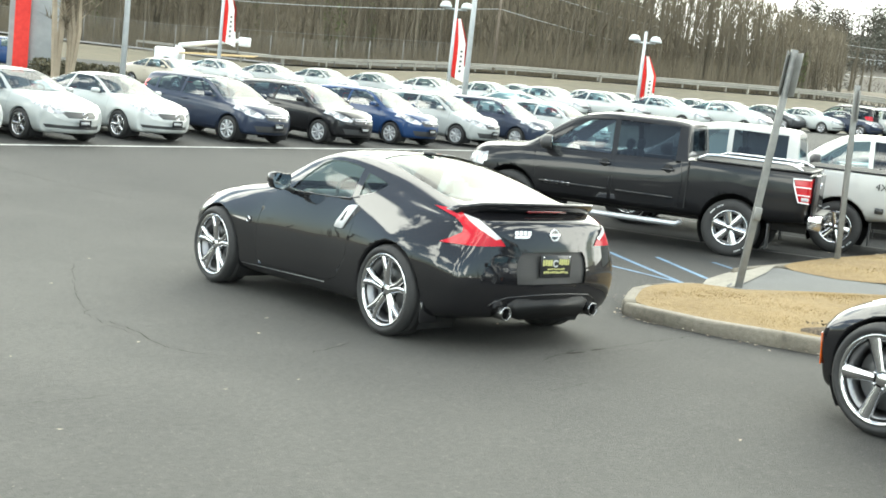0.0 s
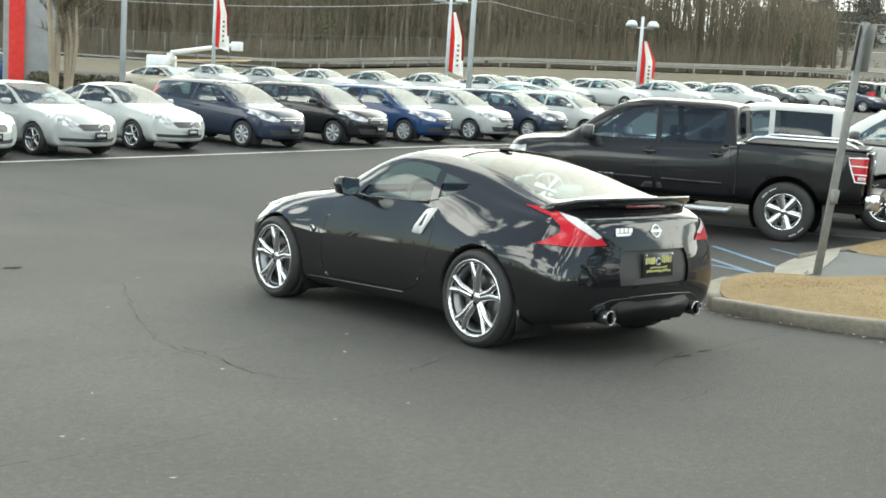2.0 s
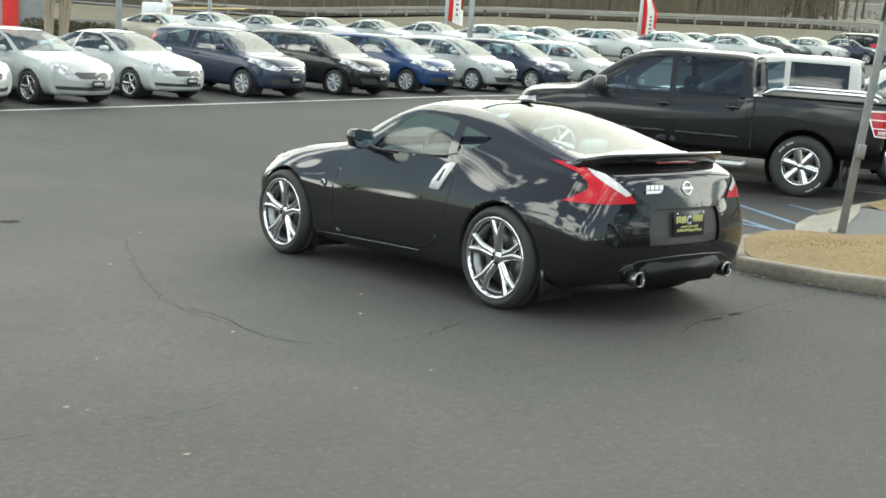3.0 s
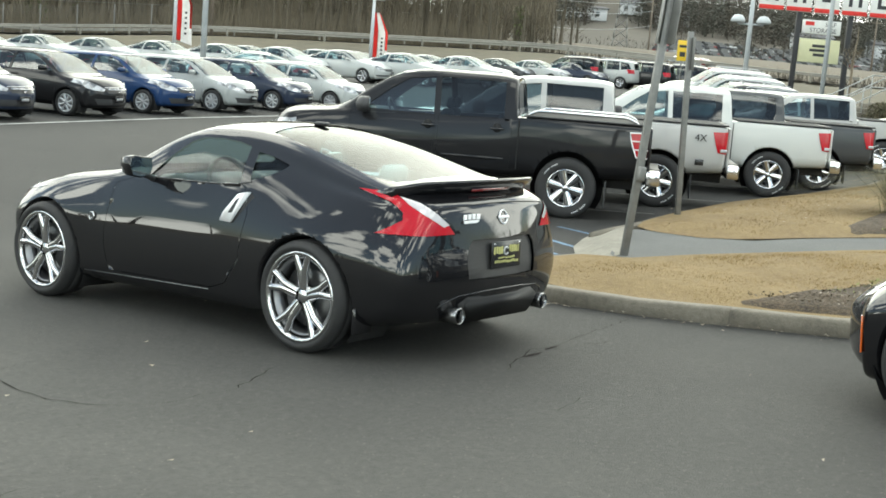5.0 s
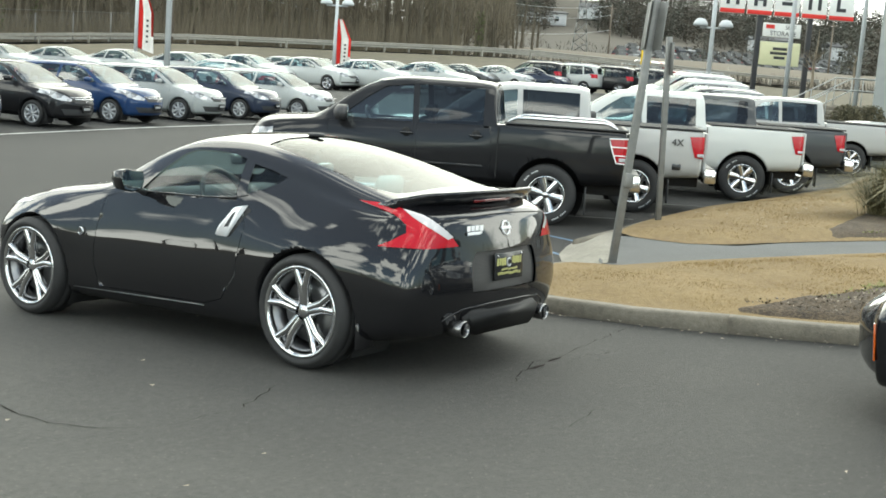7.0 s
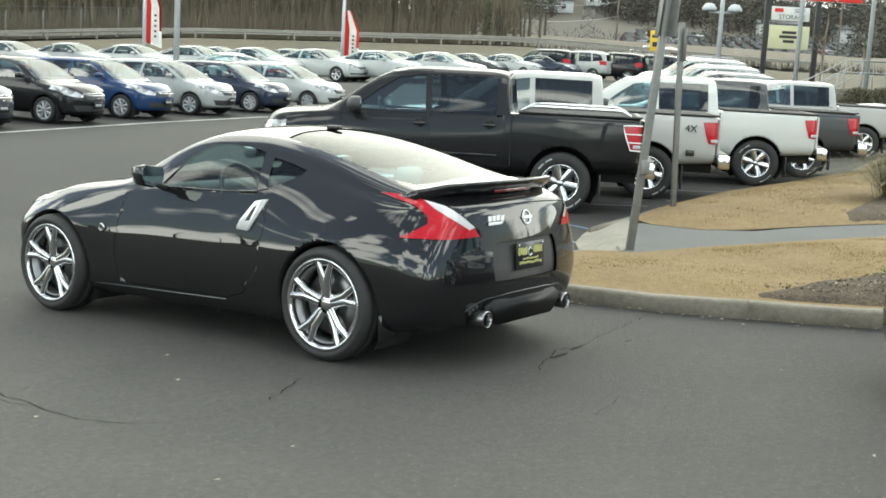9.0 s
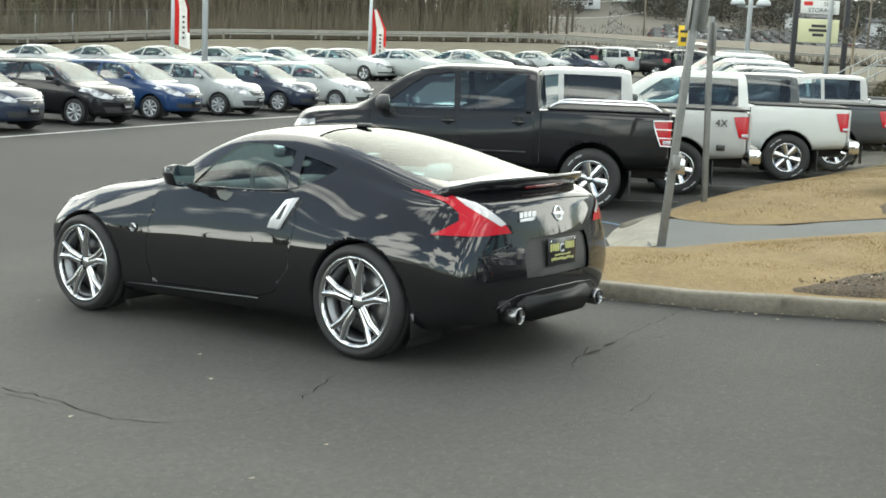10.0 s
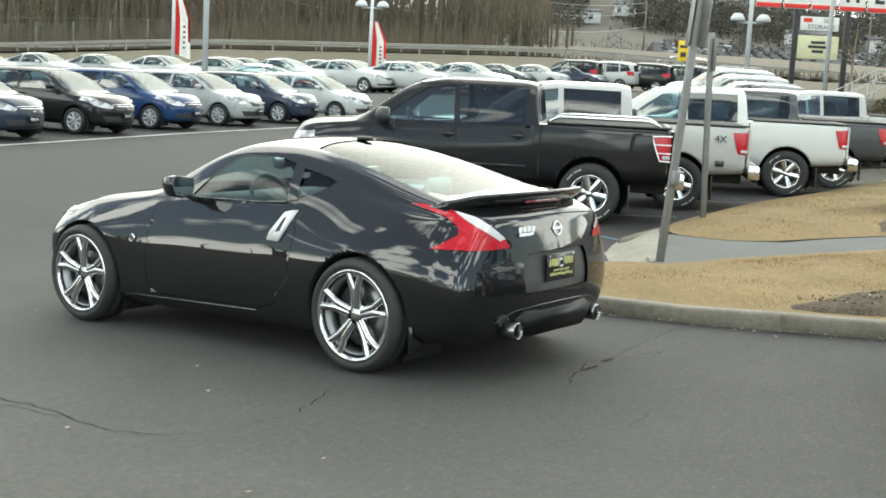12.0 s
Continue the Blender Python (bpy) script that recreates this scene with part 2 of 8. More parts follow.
def lettering(name, text, size, m, material, parent, align='LEFT'):
    """Raised letters as a mesh part."""
    cu = bpy.data.curves.new(name, 'FONT')
    cu.body, cu.size, cu.extrude, cu.align_x, cu.shear = text, size, 0.004, align, 0.0
    tmp = bpy.data.objects.new(name, cu)
    scene.collection.objects.link(tmp)
    bpy.context.view_layer.update()
    me = bpy.data.meshes.new_from_object(tmp.evaluated_get(bpy.context.evaluated_depsgraph_get()))
    bpy.data.objects.remove(tmp)
    bpy.data.curves.remove(cu)
    me.materials.clear()
    me.materials.append(material)
    ob = new(name, me)
    ob.parent, ob.matrix_basis = parent, m
    return ob


def inside(p, poly):
    x, y = p
    ok = False
    for i in range(len(poly)):
        (x1, y1), (x2, y2) = poly[i], poly[i - 1]
        if (y1 > y) != (y2 > y) and x < (x2 - x1) * (y - y1) / (y2 - y1) + x1:
            ok = not ok
    return ok


SIDE_L = ((-1, 0, 0), (0, 1, 0), (0, 0, 1))     # looking from the left: (facing, first axis, second axis)
SIDE_R = ((1, 0, 0), (0, 1, 0), (0, 0, 1))
REAR = ((0, -1, 0), (1, 0, 0), (0, 0, 1))
FRONT = ((0, 1, 0), (1, 0, 0), (0, 0, 1))
TOP = ((0, 0, 1), (1, 0, 0), (0, 1, 0))


def cut_region(bm, poly, view, lean=0.05, where=None):
    """Cuts the polygon's edges into the faces that look that way, and returns the faces inside it."""
    f, a, b = (Vector(v).normalized() for v in view)
    us, vs = [p[0] for p in poly], [p[1] for p in poly]
    pad = 0.02
    lo, hi = (min(us) - pad, min(vs) - pad), (max(us) + pad, max(vs) + pad)

    def near(face):
        if face.normal.dot(f) < lean or (where and not where(face.calc_center_median())):
            return False
        pu = [v.co.dot(a) for v in face.verts]
        pv = [v.co.dot(b) for v in face.verts]
        return max(pu) > lo[0] and min(pu) < hi[0] and max(pv) > lo[1] and min(pv) < hi[1]

    n = len(poly)
    for i in range(n):
        p, q = poly[i], poly[(i + 1) % n]
        d = (q[0] - p[0], q[1] - p[1])
        ln = math.hypot(*d)
        if ln < 1e-6:
            continue
        no = a * (d[1] / ln) - b * (d[0] / ln)
        co = a * p[0] + b * p[1]
        bm.normal_update()
        # only faces near this edge are cut
        fs = []
        for face in bm.faces:
            if near(face):
                pu = [v.co.dot(a) for v in face.verts]
                pv = [v.co.dot(b) for v in face.verts]
                if (max(pu) > min(p[0], q[0]) - 0.01 and min(pu) < max(p[0], q[0]) + 0.01
                        and max(pv) > min(p[1], q[1]) - 0.01 and min(pv) < max(p[1], q[1]) + 0.01):
                    fs.append(face)
        if fs:
            geom = list({v for g in fs for v in g.verts}) + list({e for g in fs for e in g.edges}) + fs
            bmesh.ops.bisect_plane(bm, geom=geom, dist=1e-5, plane_co=co, plane_no=no)
    bm.normal_update()
    return [g for g in bm.faces if near(g) and inside((g.calc_center_median().dot(a), g.calc_center_median().dot(b)), poly)]


def lift(bm, faces, gap=0.0, push=0.0, thick=0.0):
    """Takes faces out of a bmesh into one of their own, with a seam of the given width, pushed out, given thickness."""
    out = bmesh.new()
    idx = {}
    for g in faces:
        vs = []
        for v in g.verts:
            if v not in idx:
                idx[v] = out.verts.new(v.co)
            vs.append(idx[v])
        out.faces.new(vs)
    bmesh.ops.delete(bm, geom=faces, context='FACES')
    out.normal_update()
    if gap and out.faces:
        r = bmesh.ops.inset_region(out, faces=out.faces[:], thickness=gap, use_even_offset=True, use_boundary=True)
        bmesh.ops.delete(out, geom=r["faces"], context='FACES')
    out.normal_update()
    if push:
        for v in out.verts:
            v.co += v.normal * push
    if thick and out.faces:
        bmesh.ops.solidify(out, geom=out.faces[:], thickness=thick)
    return out


def subdivided(bm, levels):
    me = bpy.data.meshes.new("cage")
    bm.to_mesh(me)
    bm.free()
    ob = new("cage", me)
    mod = ob.modifiers.new("s", 'SUBSURF')
    mod.levels = mod.render_levels = levels
    bpy.context.view_layer.update()
    dg = bpy.context.evaluated_depsgraph_get()
    fine = bpy.data.meshes.new_from_object(ob.evaluated_get(dg))
    out = bmesh.new()
    out.from_mesh(fine)
    bpy.data.objects.remove(ob)
    bpy.data.meshes.remove(me)
    bpy.data.meshes.remove(fine)
    return out


def car_shell(s, levels=1, stations=30):
    """The closed skin of a car from its lines. s holds curves over y (forward): top, belt, half, rail width, bottom."""
    y0, y1 = s["ends"]
    n = stations
    ys = []
    for i in range(n + 1):
        t = i / n
        e = 0.5 - 0.5 * math.cos(math.pi * t)
        ys.append(y0 + (y1 - y0) * (0.55 * t + 0.45 * e))
    ys = sorted(ys + list(s.get("extra", [])))
    bm = bmesh.new()
    rings = []
    for y in ys:
        top, belt, half, rw, bot = s["top"](y), s["belt"](y), s["half"](y), s["rail"](y), s["bottom"](y)
        crown = s["crown"](y)
        bw = half - s["shoulder"](y)
        hgt = belt - bot
        sill = half - s["tuck"](y)
        rz = max(top - crown, belt + 0.004)
        if "mid" in s:
            # a side that swells to its widest at mid height and leans in towards the belt in one convex sweep
            zm = s["mid"](y)
            arc = [(half - (half - bw) * k ** 1.7, zm + (belt - zm) * k) for k in (0.0, 0.3, 0.55, 0.8, 1.0)]
            sec = [(0, bot), (sill * 0.6, bot), (sill, bot + 0.008), (half - s["tuck"](y) * 0.4, bot + 0.3 * (zm - bot)), (half - 0.008, bot + 0.7 * (zm - bot))] + arc
            sec += [(0.5 * (bw + rw) + s["barrel"](y), 0.5 * (belt + rz) + 0.01), (rw + 0.006, rz - 0.012), (rw - 0.022, rz + 0.26 * crown),
                    (rw - 0.10, rz + 0.62 * crown), (rw * 0.5, rz + 0.90 * crown), (0, top)]
        else:
            sec = [(0, bot), (sill * 0.6, bot), (sill, bot + 0.01), (half - 0.012, bot + 0.28 * hgt), (half, bot + 0.55 * hgt), (half - 0.012, bot + 0.8 * hgt),
                   (bw + 0.012, belt - 0.018), (bw - 0.01, belt + 0.015), (0.5 * (bw + rw) + s["barrel"](y), 0.5 * (belt + rz) + 0.004),
                   (rw + 0.012, rz - 0.02), (rw - 0.06, rz + 0.45 * crown), (rw * 0.5, rz + 0.86 * crown), (0, top)]
        ring = []
        full = [(x, z) for x, z in sec] + [(-x, z) for x, z in sec[-2:0:-1]]
        wf, wr = smooth(y, y1 - s["nose_len"], y1), smooth(-y, -y0 - s["tail_len"], -y0)
        for x, z in full:
            k = abs(x) / max(half, 0.01)
            yy = y - wf * s["bow_front"] * k ** 2.4 + wr * s["bow_rear"] * k ** 2.4
            yy += wf * s["nose"](z) + wr * s["tail"](z)
            ring.append(bm.verts.new((x, yy, z)))
        rings.append(ring)
    m = len(rings[0])
    for q, w in zip(rings, rings[1:]):
        for k in range(m):
            bm.faces.new((q[k], q[(k + 1) % m], w[(k + 1) % m], w[k]))
    for ring, sg in ((rings[0], -1), (rings[-1], 1)):
        zc = 0.5 * (max(v.co.z for v in ring) + min(v.co.z for v in ring))
        prev = ring
        for k in (0.75, 0.4):
            cur = []
            for v in ring:
                bow = s["bow_front"] if sg > 0 else s["bow_rear"]
                x = v.co.x * k
                kk = abs(v.co.x) / max(abs(u.co.x) for u in ring)
                prof = s["nose"] if sg > 0 else s["tail"]
                zz = zc + (v.co.z - zc) * k
                yb = v.co.y + sg * bow * kk ** 2.4 * (1 - k ** 2.4) - prof(v.co.z) + prof(zz)
                cur.append(bm.verts.new((x, yb + sg * 0.012 * (1 - k), zz)))
            for j in range(m):
                bm.faces.new((prev[j], prev[(j + 1) % m], cur[(j + 1) % m], cur[j]))
            prev = cur
        mid = bm.verts.new((0, sum(v.co.y for v in prev) / m, zc))
        for j in range(m):
            bm.faces.new((prev[j], prev[(j + 1) % m], mid))
    bmesh.ops.recalc_face_normals(bm, faces=bm.faces[:])
    return subdivided(bm, levels)


def circle(cy, cz, r, n=24, a0=0.0):
    return [(cy + r * math.cos(a0 + 2 * math.pi * i / n), cz + r * math.sin(a0 + 2 * math.pi * i / n)) for i in range(n)]


def wheel_arches(bm, wheels, r, depth=0.22, flare=0.0):
    """Opens the body over each (y, z) wheel, on both sides, and returns the liners."""
    liners = []
    for cy, cz in wheels:
        for view, sg in ((SIDE_L, -1), (SIDE_R, 1)):
            liner = bmesh.new()
            liners.append(liner)
            poly = circle(cy, cz, r, 28)
            fs = cut_region(bm, poly, view, lean=-0.25, where=lambda c: c.x * sg > 0.45)
            fs = [g for g in fs if g.calc_center_median().x * sg > 0.45]
            bmesh.ops.delete(bm, geom=fs, context='FACES')
            rim = [e for e in bm.edges if e.is_boundary and all(abs(math.hypot(v.co.y - cy, v.co.z - cz) - r) < 0.012 and v.co.x * sg > 0.4 for v in e.verts)]
            ext = bmesh.ops.extrude_edge_only(bm, edges=rim)
            nv = [v for v in ext["geom"] if isinstance(v, bmesh.types.BMVert)]
            for v in nv:
                v.co.x -= sg * 0.05
                if flare:
                    k = (r - flare) / r
                    v.co.y = cy + (v.co.y - cy) * k
                    v.co.z = cz + (v.co.z - cz) * k
            ring = []
            for x in (sg * 0.84, sg * 0.5):
                ring.append([liner.verts.new((x, cy + (r + 0.02) * math.cos(math.pi * i / 20), cz + (r + 0.02) * math.sin(math.pi * i / 20))) for i in range(-4, 25)])
            for i in range(len(ring[0]) - 1):
                liner.faces.new((ring[0][i], ring[0][i + 1], ring[1][i + 1], ring[1][i]))
            liner.faces.new(ring[1])
    return liners


WHEELS = {}


def make_wheel(parent, style, r, rim, width, at, side, tyre_mat, rim_mat, white_letters=False):
    """A wheel as a part: the rim lip and hub are the mesh, with spokes, tyre and disc under it. side: -1 left, 1 right."""
    o = width / 2
    m = Matrix.Translation(at) @ (Matrix.Identity(4) if side > 0 else Matrix.Rotation(math.pi, 4, 'Z'))
    key = (style, r, rim, width)
    if key not in WHEELS:
        bm = bmesh.new()
        add_lathe(bm, [(rim - 0.028, o - 0.03), (rim - 0.012, o - 0.004), (rim + 0.004, o + 0.002), (rim + 0.012, o - 0.008), (rim + 0.006, o - 0.03)], 48)
        hub = 0.075 if style != "cover" else 0.06
        dish = {"twin": 0.035, "six": 0.03, "five": 0.03, "cover": 0.012}[style]
        barrel = bmesh.new()
        add_lathe(barrel, [(rim - 0.028, o - 0.03), (rim - 0.03, -o + 0.02), (rim - 0.045, -o + 0.02), (rim - 0.04, o - 0.03)], 40)
        hubm = bmesh.new()
        add_lathe(hubm, [(0.0005, o - dish + 0.006), (hub * 0.42, o - dish + 0.005), (hub * 0.5, o - dish + 0.001), (hub, o - dish - 0.012), (hub, o - dish - 0.05), (0.0005, o - dish - 0.05)], 20, closed=False)
        if style in ("twin", "five"):
            for k in range(5):
                a = 2 * math.pi * k / 5
                add_lathe(hubm, [(0.0005, o - dish + 0.005), (0.009, o - dish + 0.005), (0.009, o - dish - 0.02)], 8, closed=False, at=(0, 0.057 * math.cos(a), 0.057 * math.sin(a)))
        sp = bmesh.new()
        w0, w1 = {"twin": (0.050, 0.042), "six": (0.088, 0.122), "five": (0.052, 0.088), "cover": (0.045, 0.07)}[style]
        if style == "twin":
            legs = [[(hub * 0.6, o - dish, 0.009 * g), (0.46 * (hub + rim), o - dish * 0.55, 0.017 * g), (rim - 0.006, o - 0.012, 0.056 * g)] for g in (-1, 1)]
        else:
            legs = [[(hub * 0.6, o - dish, 0), (0.5 * (hub + rim), o - dish * 0.55 - 0.004, 0), (rim - 0.006, o - 0.014, 0)]]
        for path in legs:
            ring = []
            for (rr, xx, tt), ww in zip(path, (w0, 0.5 * (w0 + w1), w1)):
                ring.append([sp.verts.new((xx + dx, tt + dt * ww, rr)) for dx, dt in ((-0.032, -0.62), (0.0, -0.5), (0.009, -0.12), (0.009, 0.12), (0.0, 0.5), (-0.032, 0.62))])
            for q, wv in zip(ring, ring[1:]):
                for j in range(6):
                    sp.faces.new((q[j], q[(j + 1) % 6], wv[(j + 1) % 6], wv[j]))
        objs = [part("wheel", bm, rim_mat), part("barrel", barrel, M_BARREL), part("hub", hubm, rim_mat), part("spoke", sp, rim_mat)]
        WHEELS[key] = [ob.data for ob in objs]
        for ob in objs:
            bpy.data.objects.remove(ob)
    lip, barrel, hubm, spk = WHEELS[key]
    wheel = new("wheel", lip)
    wheel.parent, wheel.matrix_basis = parent, m
    for nm, me in (("barrel", barrel), ("hub", hubm)):
        q = new(nm, me)
        q.parent = wheel
    count = {"twin": 5, "six": 6, "five": 5, "cover": 8}[style]
    for k in range(count):
        q = new("spoke", spk)
        q.parent, q.matrix_basis = wheel, Matrix.Rotation(2 * math.pi * k / count + (0.0 if style == "twin" else 0.3), 4, 'X')
    t = bmesh.new()
    prof = [(rim + 0.004, o - 0.012), (rim + 0.02, o + 0.006), (0.5 * (rim + r), o + 0.012), (r - 0.028, o + 0.002), (r - 0.008, o - 0.018), (r, o - 0.045)]
    prof += [(r - 0.007, o * 0.36), (r - 0.007, o * 0.36 - 0.008), (r, o * 0.36 - 0.009), (r, -o * 0.36 + 0.009), (r - 0.007, -o * 0.36 + 0.008), (r - 0.007, -o * 0.36)]
    prof += [(r, -o + 0.045), (r - 0.01, -o + 0.012), (0.5 * (rim + r), -o - 0.01), (rim, -o + 0.01)]
    add_lathe(t, prof, 48)
    part("tyre", t, tyre_mat, wheel)
    if white_letters:
        wb = bmesh.new()
        for a0 in (0.4, 3.5):
            for i in range(9):
                a = a0 + i * 0.075
                if i in (4,):
                    continue
                mm = Matrix.Rotation(a, 4, 'X') @ Matrix.Translation((o + 0.0125, 0, 0.5 * (rim + r) + 0.012))
                add_box(wb, (0, 0, 0), (0.003, 0.012, 0.018), 0, mm)
        part("sidewall_marks", wb, M_WHITE, wheel, flat=True)
    d = bmesh.new()
    add_lathe(d, [(0.05, 0.02), (rim * 0.72, 0.02), (rim * 0.72, -0.005), (0.05, -0.005)], 32)
    part("brake_disc", d, M_DISC, wheel)
    return wheel


# ---- cars ----
def seat_mesh(x, y, z, w=0.5):
    bm = bmesh.new()
    add_box(bm, (x, y, z + 0.08), (w, 0.5, 0.16), 0.06)
    add_box(bm, (0, 0, 0.3), (w, 0.14, 0.6), 0.06, Matrix.Translation((x, y - 0.24, z + 0.08)) @ Matrix.Rotation(radians(14), 4, 'X'))
    add_box(bm, (0, 0, 0.68), (w * 0.5, 0.1, 0.16), 0.045, Matrix.Translation((x, y - 0.24, z + 0.08)) @ Matrix.Rotation(radians(14), 4, 'X'))
    return bm


def torus(c, R, r, m=None, n=28, k=8):
    bm = bmesh.new()
    rings = []
    for i in range(n):
        a = 2 * math.pi * i / n
        rings.append([bm.verts.new((m or Matrix.Identity(4)) @ Vector(((R + r * math.cos(b)) * math.cos(a), (R + r * math.cos(b)) * math.sin(a), r * math.sin(b))) + Vector(c))
                      for b in [2 * math.pi * j / k for j in range(k)]])
    for i in range(n):
        q, w = rings[i], rings[(i + 1) % n]
        for j in range(k):
            bm.faces.new((q[j], q[(j + 1) % k], w[(j + 1) % k], w[j]))
    return bm


def interior(root, ys, dash_y, floor=0.3, belt=0.9, half=0.7, colour=None, rear=True):
    colour = colour or M_INTERIOR
    part("cabin_floor", box((0, 0.5 * (ys[0] + dash_y), floor), (half * 1.9, dash_y - ys[0] + 0.9, 0.06), 0.02), M_UNDER, root)
    d = box((0, dash_y, belt - 0.13), (half * 1.86, 0.42, 0.26), 0.08)
    part("dashboard", d, M_INTERIOR, root)
    w = part("steering_wheel", torus((-0.36, dash_y - 0.34, belt - 0.03), 0.18, 0.017, Matrix.Rotation(radians(68), 4, 'X')), M_PLASTIC, root)
    for i, y in enumerate(ys):
        for x in (-0.36, 0.36):
            part("seat", seat_mesh(x, y, floor, 0.5), colour, root)


def mirror_poly(p):
    return [(-a, b) for a, b in p]


def both(fn):
    for view, sg in ((SIDE_L, -1), (SIDE_R, 1)):
        fn(view, sg)


def car_thing(name, spec, paint):
    """Builds a road car from its lines and the outlines of its openings. Returns the Empty at its base."""
    root = empty(name)
    bm = car_shell(spec, spec.get("levels", 1), spec.get("stations", 30))
    liner = wheel_arches(bm, spec["wheels"], spec["arch"], flare=0.012)
    for one in liner:
        part("wheel_well", one, M_UNDER, root)
    glassm = spec.get("glass", M_GLASS)
    made = []
    for nm, poly, g in spec["side_glass"]:
        for view, sg in ((SIDE_L, -1), (SIDE_R, 1)):
            fs = cut_region(bm, poly, view, 0.08, lambda c: c.x * sg > 0.2)
            if fs:
                made.append((nm, lift(bm, fs, 0.0, -0.010), g or M_SIDEGLASS, ""))
    for nm, poly, view, test, g in spec["end_glass"]:
        fs = cut_region(bm, poly, view, 0.05, test)
        if fs:
            made.append((nm, lift(bm, fs, 0.0, -0.006), g or glassm, ""))
    for nm, poly, view, test, mt, push, lab in spec["lamps"]:
        for fl in ((1, -1) if spec.get("pairs", True) else (1,)):
            if view in (SIDE_L, SIDE_R):
                vw = SIDE_L if fl > 0 else SIDE_R
                pl = poly
            else:
                f, a, b = view
                vw = ((f[0] * fl, f[1], f[2]), (a[0], a[1] * fl, a[2]), b) if (f[0] or a[1]) else view
                pl = poly if fl > 0 else mirror_poly(poly)
                if fl < 0 and nm.startswith("centre"):
                    continue
            sgn = -1 if fl > 0 else 1
            centre = nm.startswith("centre")
            fs = cut_region(bm, pl, vw, 0.05, (lambda c: test(Vector((-abs(c.x), c.y, c.z))) and (centre or c.x * sgn > -0.02)))
            if fs:
                made.append((nm, lift(bm, fs, 0.0, push), mt, lab))
    for nm, poly in spec["doors"]:
        for view, sg in ((SIDE_L, -1), (SIDE_R, 1)):
            fs = cut_region(bm, poly, view, 0.02, lambda c: c.x * sg > 0.3)
            if fs:
                made.append((nm, lift(bm, fs, 0.004, 0.0), paint, ""))
    for nm, poly, view, test in spec.get("panels", []):
        fs = cut_region(bm, poly, view, 0.05, test)
        if fs:
            made.append((nm, lift(bm, fs, 0.004, 0.0), paint, ""))
    part("body", bm, paint, root, fix=False)
    for nm, b2, mt, lab in made:
        part(nm, b2, mt, root, lab, fix=False)
    for (cy, cz) in spec["wheels"]:
        for sg in (-1, 1):
            make_wheel(root, spec["style"], spec["tyre_r"], spec["rim_r"], spec["tyre_w"], (sg * spec["track"], cy, spec["tyre_r"]), sg, M_RUBBER, spec.get("rim_mat", M_RIM), spec.get("letters", False))
    return root


def handles(root, places, mt, half):
    for y, z, x in places:
        for sg in (-1, 1):
            part("door_handle", box((sg * (x + 0.012), y, z), (0.03, 0.19, 0.032), 0.012), mt, root)


def door_mirror(root, y, z, x, mt, s=1.0):
    for sg in (-1, 1):
        m = Matrix.Translation((sg * (x + 0.10 * s), y, z)) @ Matrix.Rotation(radians(-12 * sg), 4, 'Z')
        bm = bmesh.new()
        bmesh.ops.create_icosphere(bm, subdivisions=3, radius=1, matrix=Matrix.Diagonal((0.115 * s, 0.075 * s, 0.075 * s, 1)))
        for v in bm.verts:
            v.co.y = max(v.co.y, -0.03 * s)
            v.co.z = max(min(v.co.z, 0.062 * s), -0.055 * s)
        mi = part("door_mirror", bm, mt, root, m=m)
        gl = bmesh.new()
        add_box(gl, (0, -0.033 * s, 0.003), (0.18 * s, 0.006, 0.10 * s), 0.002)
        part("mirror_glass", gl, M_MIRROR if sg < 0 else M_DARKGLASS, mi)
        part("mirror_arm", box((-sg * 0.09 * s, 0.02, -0.045 * s), (0.12 * s, 0.05, 0.03), 0.01), M_PLASTIC, mi)


def skin(root, origin, direction):
    """Where a line meets the body's surface."""
    verts, faces = [], []
    for o in root.children:
        if o.type == 'MESH' and o.name.split(".")[0] in ("body", "door", "front_door", "rear_door"):
            k = len(verts)
            verts += [v.co.copy() for v in o.data.vertices]
            faces += [[i + k for i in p.vertices] for p in o.data.polygons]
    tree = BVHTree.FromPolygons(verts, faces)
    hit, nrm = tree.ray_cast(Vector(origin), Vector(direction))[:2]
    return (hit, nrm) if hit else (Vector(origin), Vector((0, -1, 0)))


